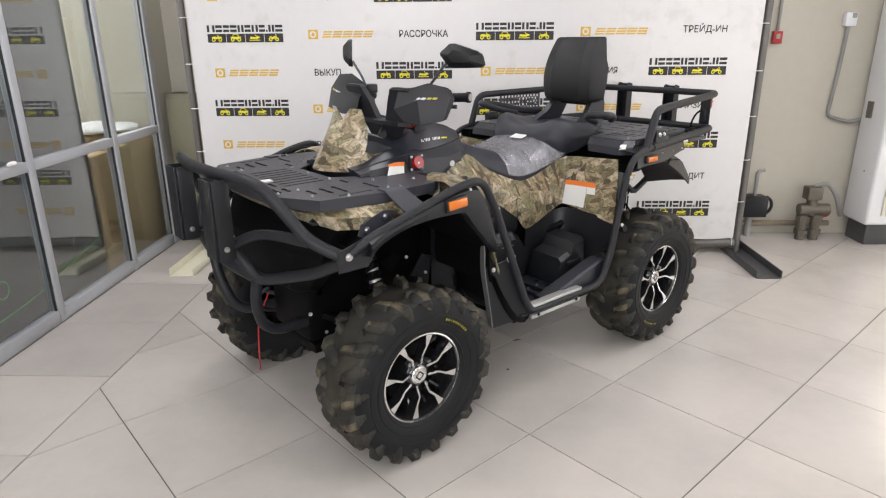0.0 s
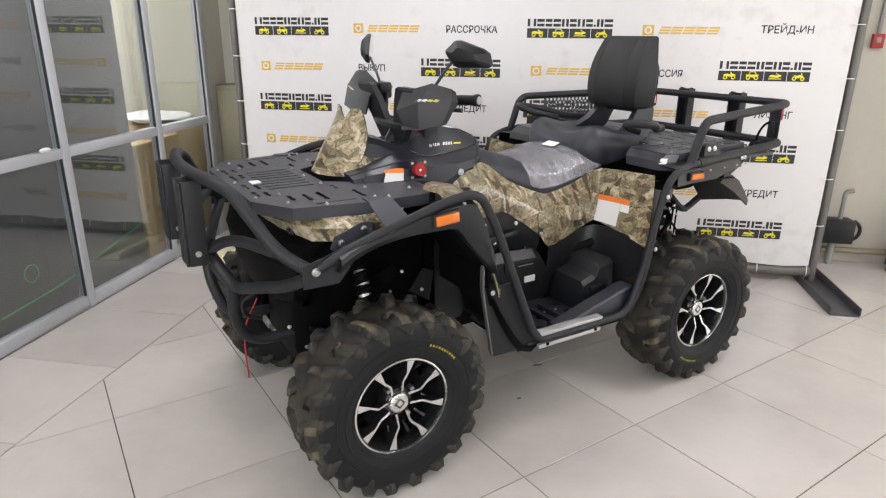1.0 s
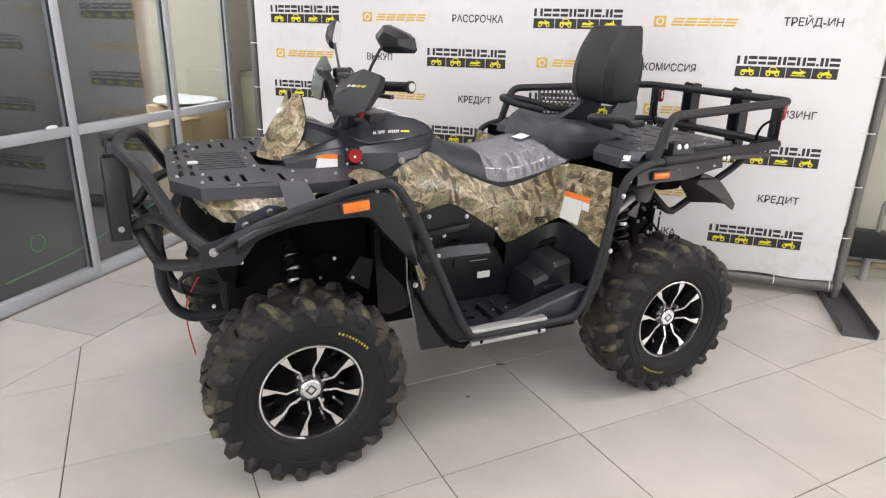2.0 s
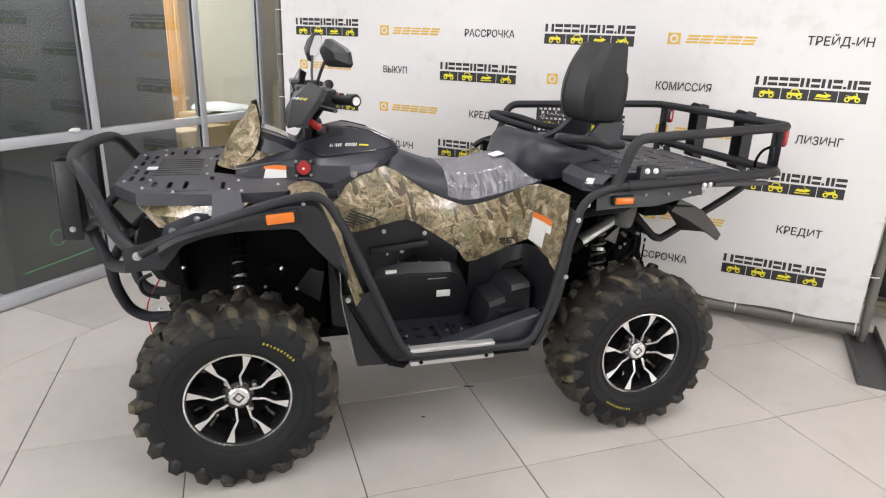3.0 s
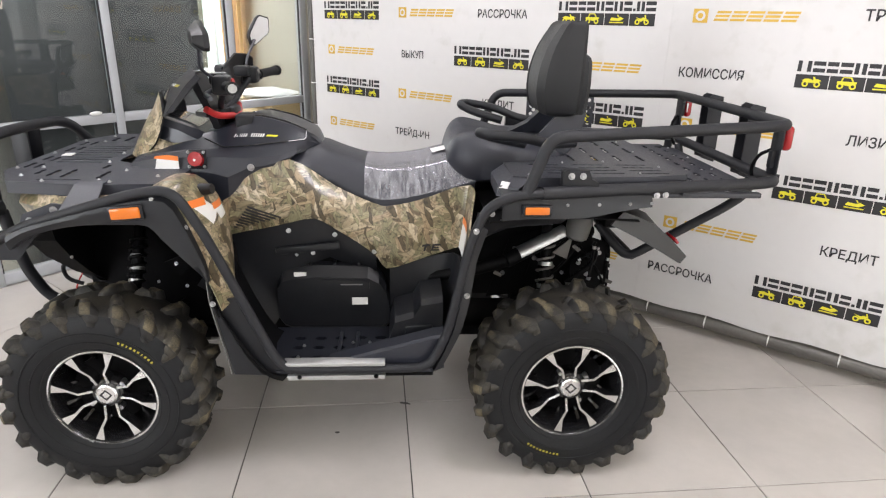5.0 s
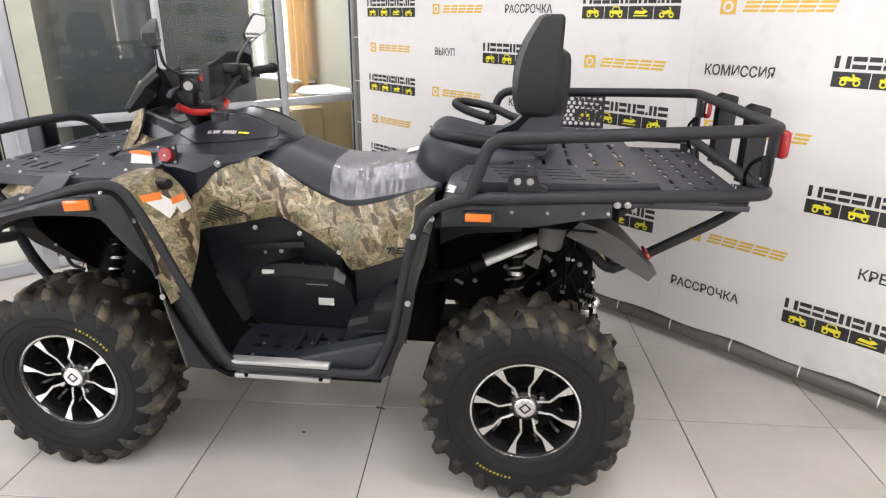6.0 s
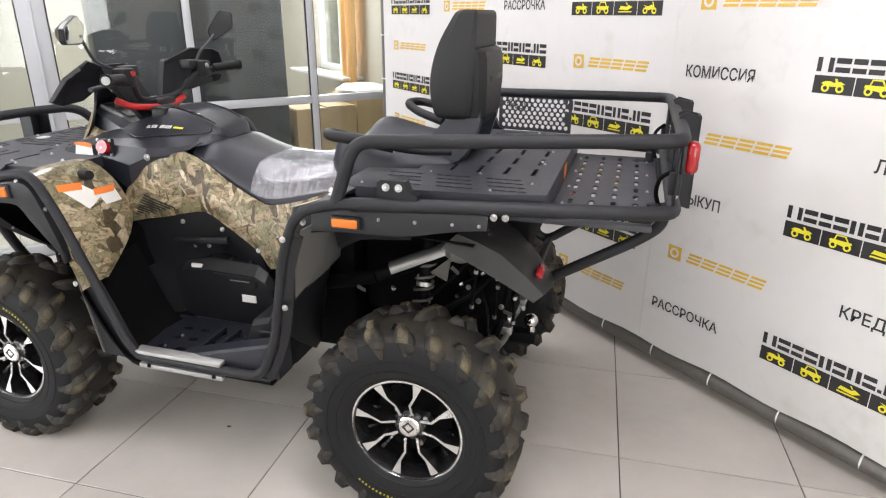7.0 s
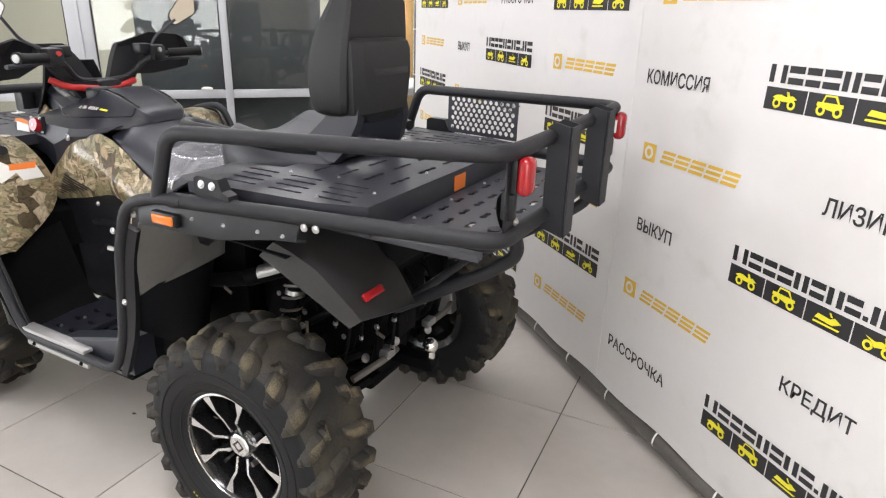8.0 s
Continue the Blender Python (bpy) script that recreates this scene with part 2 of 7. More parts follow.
M = dict(
    tile=tile_material(),
    grout=mat("grout", (0.085, 0.08, 0.072), 0.85, 0, 0.25, 15),
    wall=mat("cream wall paint", (0.46, 0.435, 0.37), 0.75, 0, 0.05, 5, 0.15, 90),
    ceiling=mat("ceiling paint", (0.75, 0.74, 0.71), 0.8, 0, 0.03, 4),
    alu=mat("grey powder-coated aluminium", (0.47, 0.485, 0.51), 0.42, 0.2, 0.06, 10, 0.05, 300),
    board=mat("dark grey board", (0.055, 0.058, 0.063), 0.45, 0, 0.15, 5),
    card=mat("brown cardboard", (0.42, 0.30, 0.16), 0.8, 0, 0.1, 8, 0.1, 60),
    olive=mat("olive painted panel", (0.16, 0.15, 0.10), 0.6, 0, 0.1, 8),
    vinyl=mat("white banner vinyl", (0.655, 0.643, 0.636), 0.5, 0, 0.032, 5, 0.12, 7),
    ink=mat("black print", (0.02, 0.02, 0.022), 0.55, 0, 0.1, 30),
    yellow=mat("yellow print", (0.72, 0.66, 0.03), 0.55, 0, 0.05, 30),
    gold=mat("gold print", (0.66, 0.42, 0.06), 0.5, 0, 0.06, 20),
    pipe=mat("dark grey painted steel pipe", (0.135, 0.128, 0.118), 0.45, 0.3, 0.2, 15, 0.1, 120),
    channel=mat("dark steel channel", (0.085, 0.085, 0.09), 0.5, 0.4, 0.2, 12, 0.1, 120),
    tie=mat("white nylon", (0.75, 0.75, 0.73), 0.4, 0, 0.05, 30),
    cream=mat("yellowed white plastic", (0.68, 0.66, 0.52), 0.5, 0, 0.12, 10),
    red=mat("red plastic", (0.32, 0.02, 0.018), 0.35, 0, 0.1, 30),
    white=mat("white plastic", (0.72, 0.73, 0.75), 0.35, 0, 0.04, 8),
    grey=mat("grey plastic", (0.25, 0.25, 0.24), 0.5, 0, 0.15, 20),
    brass=mat("old valve metal", (0.15, 0.135, 0.11), 0.55, 0.5, 0.3, 20, 0.3, 80),
    curtain=mat("orange curtain cloth", (0.75, 0.48, 0.22), 0.8, 0, 0.1, 10),
    light=glow_material("ceiling light diffuser", (1.0, 0.97, 0.92), 3.0),
    day=glow_material("daylight outside", (0.95, 0.98, 1.0), 2.6),
    sunny=glow_material("sunlit yard outside", (1.0, 0.9, 0.76), 4.0),
    pane=glass_material("clear pane", (0.93, 0.96, 0.95), 0.045),
    rubber=mat("tyre rubber", (0.008, 0.0085, 0.0098), 0.6, 0, 0.25, 25, 0.2, 150, spec=0.27),
    tread=mat("dusty tread rubber", (0.0115, 0.011, 0.0102), 0.68, 0, 0.3, 45, 0.3, 120, alt=(0.052, 0.044, 0.029), ramp_at=(0.64, 0.97)),
    tread_top=mat("dust on worn tread tops", (0.017, 0.0155, 0.0125), 0.78, 0, 0.3, 70, 0.3, 140, alt=(0.15, 0.123, 0.072), ramp_at=(0.62, 0.94)),
    rim=mat("gloss black alloy", (0.012, 0.012, 0.013), 0.16, 0.0, 0.2, 20, coat=0.5),
    cut=mat("machined silver alloy", (0.72, 0.72, 0.72), 0.25, 1.0, 0.06, 40),
    chrome=mat("zinc bolt", (0.5, 0.5, 0.51), 0.36, 1.0, 0.1, 60),
    plastic=mat("black moulded plastic", (0.0082, 0.009, 0.0115), 0.42, 0, 0.2, 18, 0.12, 400, spec=0.4),
    satin=mat("dark graphite plastic", (0.0155, 0.0175, 0.025), 0.36, 0, 0.12, 12, 0.05, 400, spec=0.5),
    steel=mat("black powder-coated steel", (0.027, 0.0288, 0.0385), 0.46, 0.0, 0.12, 15, 0.35, 420, spec=0.62),
    tubing=mat("black coated tube", (0.0128, 0.0135, 0.017), 0.52, 0.0, 0.12, 15, 0.3, 420, spec=0.36),
    seat=mat("black seat vinyl", (0.012, 0.014, 0.0225), 0.5, 0, 0.12, 15, 0.25, 350, spec=0.6),
    pad=mat("black grained backrest vinyl", (0.0125, 0.013, 0.0145), 0.55, 0, 0.12, 15, 0.25, 350, spec=0.36),
    tow=mat("polished tow ball", (0.78, 0.78, 0.78), 0.16, 1.0, 0.05, 40),
    sill=mat("brushed alloy sill", (0.46, 0.46, 0.46), 0.48, 0.75, 0.08, 40),
    rust=mat("grimy painted pipe", (0.27, 0.22, 0.15), 0.65, 0, 0.3, 14, 0.2, 60),
    # near-black, with the deep shade under the bike put into the colour
    under=mat("shade-black chassis", (0.0025, 0.0025, 0.003), 0.6, 0.0, 0.3, 25, spec=0.1),
    alloy=mat("cast alloy", (0.42, 0.42, 0.42), 0.4, 0.9, 0.15, 25),
    orange=mat("amber lens", (0.62, 0.16, 0.02), 0.2, 0, 0.08, 60),
    lens=mat("red lens", (0.30, 0.008, 0.012), 0.22, 0, 0.1, 60, coat=0.15),
    sticker=mat("white sticker", (0.78, 0.78, 0.76), 0.4, 0, 0.03, 30),
    warn=mat("orange sticker band", (0.85, 0.22, 0.04), 0.4, 0, 0.05, 30),
    camo=camo_material(),
    film=film_material(),
    flap=mat("grey moulded plastic", (0.055, 0.053, 0.05), 0.5, 0, 0.15, 14, 0.1, 200),
    fender=mat("dark grey moulded fender plastic", (0.022, 0.0218, 0.022), 0.48, 0, 0.15, 14, 0.15, 260, spec=0.4),
    matte=mat("matt graphite plastic", (0.013, 0.0135, 0.016), 0.5, 0, 0.12, 14, 0.1, 300, spec=0.3),
    raw=mat("raw grey plastic", (0.135, 0.134, 0.128), 0.55, 0, 0.12, 14, 0.1, 200),
    mark=mat("dull yellow paint", (0.42, 0.36, 0.03), 0.6, 0, 0.2, 90),
    mirror=mat("mirror", (0.9, 0.9, 0.9), 0.03, 1.0, 0.01, 5, rough_vary=0.01),
    cloth=mat("red rubber strap", (0.45, 0.02, 0.02), 0.4, 0, 0.15, 30),
    green=mat("green cord", (0.06, 0.32, 0.10), 0.5, 0, 0.1, 30),
)
smudge(M["vinyl"], (0.45, 0.44, 0.39), 1.6, 0.28)


# ---- mesh helpers ----
def mesh_of(name, bm, smooth=True, angle=35):
    bmesh.ops.recalc_face_normals(bm, faces=bm.faces)
    me = bpy.data.meshes.new(name)
    bm.to_mesh(me)
    bm.free()
    if smooth:
        me.shade_smooth()
        me.set_sharp_from_angle(angle=radians(angle))
    return me


def part(name, bm, material, parent=None, label="", smooth=True, angle=35):
    """One mesh object, under a thing or a part of one."""
    me = bm if isinstance(bm, bpy.types.Mesh) else mesh_of(name, bm, smooth, angle)
    if not me.materials:
        me.materials.append(M[material])
    ob = new(name, me)
    if parent is not None:
        ob.parent = parent
    if label:
        ob["label"] = label
    return ob


def thing(name, label, category, m=None, group="", kind=""):
    ob = new(name)
    ob.empty_display_size = 0.1
    if m is not None:
        ob.matrix_world = m
    return tagged(ob, label, category, group, kind)


def box(bm, lo, hi, bevel=0.0, m=None, seg=2):
    """A block between two corners, with rounded edges."""
    c = (Vector(lo) + Vector(hi)) / 2
    s = Vector(hi) - Vector(lo)
    r = bmesh.ops.create_cube(bm, size=1, matrix=(m or Matrix()) @ Matrix.Translation(c) @ Matrix.Diagonal((*s, 1)))
    if bevel:
        vs = r["verts"]
        es = list({e for v in vs for e in v.link_edges})
        bmesh.ops.bevel(bm, geom=es, offset=bevel, segments=seg, affect="EDGES", profile=0.5)
    return bm


def ring_frame(d):
    d = d.normalized()
    a = d.cross(Vector((0, 0, 1)))
    if a.length < 1e-4:
        a = d.cross(Vector((0, 1, 0)))
    a.normalize()
    return a, d.cross(a)


def loft(bm, rings, cap=True, closed=True):
    """Skin over rings of equally many points."""
    vs = [[bm.verts.new(p) for p in r] for r in rings]
    k = len(vs[0])
    for a, b in zip(vs, vs[1:]):
        for i in range(k if closed else k - 1):
            j = (i + 1) % k
            bm.faces.new((a[i], a[j], b[j], b[i]))
    if cap and closed:
        bm.faces.new(vs[0])
        bm.faces.new(vs[-1])
    return bm


def cyl(bm, p, q, r, r2=None, seg=16):
    p, q = Vector(p), Vector(q)
    a, b = ring_frame(q - p)
    r2 = r if r2 is None else r2
    an = [2 * math.pi * i / seg for i in range(seg)]
    return loft(bm, [[c + a * (rr * math.cos(t)) + b * (rr * math.sin(t)) for t in an] for c, rr in ((p, r), (q, r2))])


def rounded(pts, bend, steps=5, closed=False):
    """The polyline with its corners rounded."""
    pts = [Vector(p) for p in pts]
    out = [] if closed else [pts[0]]
    n = len(pts)
    for i in (range(n) if closed else range(1, n - 1)):
        a, p, c = pts[i - 1], pts[i], pts[(i + 1) % n]
        d1, d2 = (a - p), (c - p)
        k = min(bend, d1.length * 0.48, d2.length * 0.48)
        s, e = p + d1.normalized() * k, p + d2.normalized() * k
        for j in range(steps + 1):
            t = j / steps
            out.append(s * (1 - t) ** 2 + p * (2 * t * (1 - t)) + e * t * t)
    if not closed:
        out.append(pts[-1])
    return out


def tube(bm, pts, r, bend=0.06, seg=12, steps=5, closed=False):
    """A bent pipe along the polyline."""
    line = rounded(pts, bend, steps, closed) if len(pts) > 2 else [Vector(p) for p in pts]
    n = len(line)
    d0 = (line[1] - line[0]).normalized()
    a, _ = ring_frame(d0)
    rings, last = [], None
    for i, p in enumerate(line):
        if closed:
            d = (line[(i + 1) % n] - line[i - 1]).normalized()
        else:
            d = (line[min(i + 1, n - 1)] - line[max(i - 1, 0)]).normalized()
        a = (a - d * a.dot(d)).normalized()
        b = d.cross(a)
        rings.append([p + a * (r * math.cos(2 * math.pi * k / seg)) + b * (r * math.sin(2 * math.pi * k / seg)) for k in range(seg)])
    if closed:
        rings.append(rings[0])
        vs = [[bm.verts.new(p) for p in rr] for rr in rings[:-1]]
        vs.append(vs[0])
        for q, w in zip(vs, vs[1:]):
            for k in range(seg):
                j = (k + 1) % seg
                bm.faces.new((q[k], q[j], w[j], w[k]))
        return bm
    return loft(bm, rings)


def lathe(bm, profile, seg=48, axis="y"):
    """Turn (radius, height) pairs about an axis."""
    rings = []
    for i in range(seg):
        t = 2 * math.pi * i / seg
        c, s = math.cos(t), math.sin(t)
        rings.append([bm.verts.new((r * c, h, r * s) if axis == "y" else (r * c, r * s, h)) for r, h in profile])
    for i in range(seg):
        a, b = rings[i], rings[(i + 1) % seg]
        for k in range(len(profile) - 1):
            bm.faces.new((a[k], a[k + 1], b[k + 1], b[k]))
    return bm


def slab(bm, outline, z, thick, holes=(), m=None):
    """A flat plate with cut-outs: the outline and the holes in x and y, its top at z."""
    m = m or Matrix()
    es = []
    for loop in (outline, *holes):
        vs = [bm.verts.new((x, y, z)) for x, y in loop]
        es += [bm.edges.new((vs[i], vs[(i + 1) % len(vs)])) for i in range(len(vs))]
    made = bmesh.ops.triangle_fill(bm, edges=es, use_beauty=True, normal=(0, 0, 1))
    fs = [f for f in made["geom"] if isinstance(f, bmesh.types.BMFace)]
    ext = bmesh.ops.extrude_face_region(bm, geom=fs)
    vs = [v for v in ext["geom"] if isinstance(v, bmesh.types.BMVert)]
    bmesh.ops.translate(bm, verts=vs, vec=(0, 0, -thick))
    bmesh.ops.transform(bm, matrix=m, verts=bm.verts)
    return bm


def slot(x, y, length, width, along="x", lobes=0):
    """A slot's outline with cut-off ends, or of several rounded holes run together."""
    h, w = length / 2, width / 2
    if lobes:
        n = lobes * 4
        side = [(-h + length * k / n, w * (0.62 + 0.38 * abs(math.sin(math.pi * lobes * k / n)))) for k in range(1, n)]
        pts = [(-h, 0)] + [(a, -b) for a, b in side] + [(h, 0)] + list(reversed(side))
    else:
        pts = [(-h, 0), (-h + w, -w), (h - w, -w), (h, 0), (h - w, w), (-h + w, w)]
    return [(x + a, y + b) if along == "x" else (x + b, y + a) for a, b in pts]


def sheet(bm, rows, thick):
    """A curved panel over rows of points, with thickness given to it inwards."""
    vs = [[bm.verts.new(p) for p in r] for r in rows]
    fs = []
    for a, b in zip(vs, vs[1:]):
        for i in range(len(a) - 1):
            fs.append(bm.faces.new((a[i], a[i + 1], b[i + 1], b[i])))
    bmesh.ops.recalc_face_normals(bm, faces=fs)
    bmesh.ops.solidify(bm, geom=fs, thickness=thick)
    return bm


def bolt(parent, p, way, r=0.008, material="chrome"):
    """A domed bolt head on a washer."""
    p, d = Vector(p), Vector(way).normalized()
    bm = bmesh.new()
    cyl(bm, p, p + d * 0.0025, r * 1.25, seg=12)
    cyl(bm, p + d * 0.0024, p + d * 0.007, r, r * 0.62, seg=10)
    return part("bolt", bm, material, parent)


def bare_back(ob, inner, material):
    """Give the unprinted inner faces of a moulded panel their own surface."""
    ob.data.materials.append(M[material])
    for f in ob.data.polygons:
        if inner(f.center, f.normal):
            f.material_index = 1


def smooth_rows(rows, times=1):
    """Finer rows in between, on a smooth curve through those given."""
    for _ in range(times):
        out = []
        n = len(rows)
        for i in range(n - 1):
            p0, p1, p2, p3 = rows[max(i - 1, 0)], rows[i], rows[i + 1], rows[min(i + 2, n - 1)]
            out.append(p1)
            out.append([(Vector(b) * 9 + Vector(c) * 9 - Vector(a) - Vector(d)) / 16 for a, b, c, d in zip(p0, p1, p2, p3)])
        out.append(rows[-1])
        rows = out
    return rows


def lay(name, on, quad, way, material, parent, label="", lift=0.0018, n=4, back=0.3):
    """A thin label pressed onto a shaped surface: a grid between four corners, dropped along a direction until it meets the surface."""
    tree = BVHTree.FromPolygons([v.co for v in on.data.vertices], [p.vertices for p in on.data.polygons])
    d = Vector(way).normalized()
    a, b, c, e = (Vector(q) for q in quad)
    bm = bmesh.new()
    rows = []
    for i in range(n + 1):
        row = []
        for j in range(n + 1):
            p = a.lerp(b, i / n).lerp(e.lerp(c, i / n), j / n)
            at = tree.ray_cast(p - d * back, d, 0.6)[0]
            row.append(bm.verts.new((at if at else p) - d * lift))
        rows.append(row)
    for r, q in zip(rows, rows[1:]):
        for j in range(n):
            bm.faces.new((r[j], r[j + 1], q[j + 1], q[j]))
    return part(name, bm, material, parent, label, smooth=True, angle=60)


# ---- the room ----
def room_part(name, bm, material, parent=None, label="", smooth=False):
    ob = part(name, bm, material, parent, label, smooth)
    if parent is None:
        ob.matrix_world = ROOM
    return ob


def structure(name, bm, material, label, category):
    return tagged(room_part(name, bm, material), label, category, kind="structure")


def wall_with_openings(bm, axis, at, thick, a0, a1, z1, holes):
    """A wall along u (axis 0) or n (axis 1) in blocks round its openings (from, to, low, high)."""
    def block(p0, p1, z0, zz):
        lo = (p0, at, z0) if axis == 0 else (at, p0, z0)
        hi = (p1, at + thick, zz) if axis == 0 else (at + thick, p1, zz)
        box(bm, lo, hi)
    x = a0
    for h0, h1, zl, zh in holes:
        block(x, h0, 0, z1)
        if zl > 0:
            block(h0, h1, 0, zl)
        block(h0, h1, zh, z1)
        x = h1
    block(x, a1, 0, z1)
    return bm


floor = structure("floor", box(bmesh.new(), (-7.4, N0 - 0.2, -0.08), (U1 + 0.2, 2.6, -0.0035)), "grout", "cream square stoneware tiles laid with dark grey joints", "floor")
structure("ceiling", box(bmesh.new(), (-7.4, N0 - 0.2, CEIL), (U1 + 0.2, N1 + 0.22, CEIL + 0.12)), "ceiling", "plain white painted ceiling with light panels", "ceiling")
structure("wall_north", wall_with_openings(bmesh.new(), 0, N1, 0.22, -7.4, U1 + 0.2, CEIL, [(-5.35, -4.15, 0.93, 2.25), (2.85, 4.05, 0.0, 2.12)]), "wall", "cream painted plaster wall behind the banner", "wall")
structure("wall_south", wall_with_openings(bmesh.new(), 0, N0 - 0.2, 0.2, U0 - 0.1, U1 + 0.2, CEIL, [(-2.3, -0.1, 0.85, 2.4), (1.1, 3.3, 0.85, 2.4)]), "wall", "cream painted wall with two wide windows", "wall")
structure("wall_east", wall_with_openings(bmesh.new(), 1, U1, 0.2, N0, N1, CEIL, [(-3.3, -0.9, 0.35, 2.35)]), "wall", "cream painted wall out of view, with an added window", "wall")
structure("wall_west", box(bmesh.new(), (U0 - 0.1, N0, 0), (U0, -3.1, CEIL)), "wall", "cream painted wall beside the glazed partition", "wall")
bm = bmesh.new()
box(bm, (-7.4, -4.4, 0), (-7.2, N1, CEIL))
box(bm, (-7.4, -4.6, 0), (U0 - 0.1, -4.4, CEIL))
structure("wall_office", bm, "wall", "cream painted walls of the office behind the glass", "wall")
# what lies outside the openings
structure("backdrop_east", box(bmesh.new(), (U1 + 1.4, -6, -0.5), (U1 + 1.42, 1.8, 3.4)), "day", "bright hazy daylight outside", "backdrop")
for name, u0, u1, z0, z1, n, key in (("backdrop_office", -6.4, -3.0, -0.5, 3.2, 1.6, "day"), ("backdrop_yard", 2.0, 5.2, -0.5, 3.2, 2.4, "sunny"), ("backdrop_street", -4, 5, -0.5, 3.6, N0 - 1.4, "day")):
    structure(name, box(bmesh.new(), (u0, n, z0), (u1, n + 0.02, z1)), key, "bright hazy daylight outside", "backdrop")


def window(name, u0, u1, z0, z1, n, depth, mullions, label):
    win = tagged(new(name), label, "window", kind="structure")
    win.matrix_world = ROOM
    f = 0.06
    bm = bmesh.new()
    for lo, hi in (((u0, n, z0), (u1, n + depth, z0 + f)), ((u0, n, z1 - f), (u1, n + depth, z1)), ((u0, n, z0 + f), (u0 + f, n + depth, z1 - f)), ((u1 - f, n, z0 + f), (u1, n + depth, z1 - f))):
        box(bm, lo, hi, 0.004)
    part("window_frame", bm, "white", win)
    xs = [u0 + f] + [u0 + (u1 - u0) * k / mullions for k in range(1, mullions)] + [u1 - f]
    for x in xs[1:-1]:
        part("mullion", box(bmesh.new(), (x - 0.03, n, z0 + f), (x + 0.03, n + depth, z1 - f), 0.004), "white", win)
    for a, b in zip(xs, xs[1:]):
        p = part("pane", box(bmesh.new(), (a, n + depth / 2, z0 + f), (b, n + depth / 2 + 0.006, z1 - f)), "pane", win, smooth=False)
        p.visible_shadow = False
    return win


# unseen window, added as the opening for the east side light
w = window("window_4", 0.9, 3.3, 0.35, 2.35, U1 + 0.08, 0.06, 3, "large white-framed window out of view, added for side light")
w.matrix_world = ROOM @ pose(0, 0, 0, 0, 0, -90)
w = window("window_1", -5.35, -4.15, 0.93, 2.25, N1 + 0.09, 0.06, 2, "white-framed office window with bright daylight outside")
part("window_sill", box(bmesh.new(), (-5.5, N1 - 0.22, 0.9), (-4.0, N1 + 0.09, 0.93), 0.006), "white", w)
window("window_2", -2.3, -0.1, 0.85, 2.4, N0 - 0.12, 0.06, 3, "wide white-framed showroom window")
window("window_3", 1.1, 3.3, 0.85, 2.4, N0 - 0.12, 0.06, 3, "wide white-framed showroom window")
door = tagged(new("door_1"), "glazed entrance door in a white frame with sunlight outside", "door", kind="structure")
door.matrix_world = ROOM
bm = bmesh.new()
for lo, hi in (((2.85, N1 + 0.05, 0.004), (2.95, N1 + 0.12, 2.12)), ((3.95, N1 + 0.05, 0.004), (4.05, N1 + 0.12, 2.12)), ((2.95, N1 + 0.05, 2.02), (3.95, N1 + 0.12, 2.12)), ((2.95, N1 + 0.05, 0.004), (3.95, N1 + 0.12, 0.16))):
    box(bm, lo, hi, 0.004)
part("door_frame", bm, "white", door)
p = part("pane", box(bmesh.new(), (2.95, N1 + 0.08, 0.16), (3.95, N1 + 0.086, 2.02)), "pane", door, smooth=False)
p.visible_shadow = False
part("door_handle", tube(bmesh.new(), [(3.02, N1 + 0.05, 0.95), (3.02, N1, 0.95), (3.02, N1, 1.15), (3.02, N1 + 0.05, 1.15)], 0.012, 0.03), "alloy", door)

# ceiling light panels, none in view; the last is added for the office
for u, n, watts in CEILING_LIGHTS + [(-4.3, -0.55, 100)]:
    lamp = thing("ceiling_light", "flat white rectangular ceiling light panel, out of view, placed to light the room", "ceiling light", ROOM @ pose(u, n, 0), "ceiling lights")
    bm = bmesh.new()
    for lo, hi in (((-0.6, -0.3), (0.6, -0.275)), ((-0.6, 0.275), (0.6, 0.3)), ((-0.6, -0.275), (-0.575, 0.275)), ((0.575, -0.275), (0.6, 0.275))):
        box(bm, (*lo, CEIL - 0.05), (*hi, CEIL), 0.003)
    part("frame", bm, "white", lamp)
    part("diffuser", box(bmesh.new(), (-0.575, -0.275, CEIL - 0.045), (0.575, 0.275, CEIL - 0.005)), "light", lamp, smooth=False)

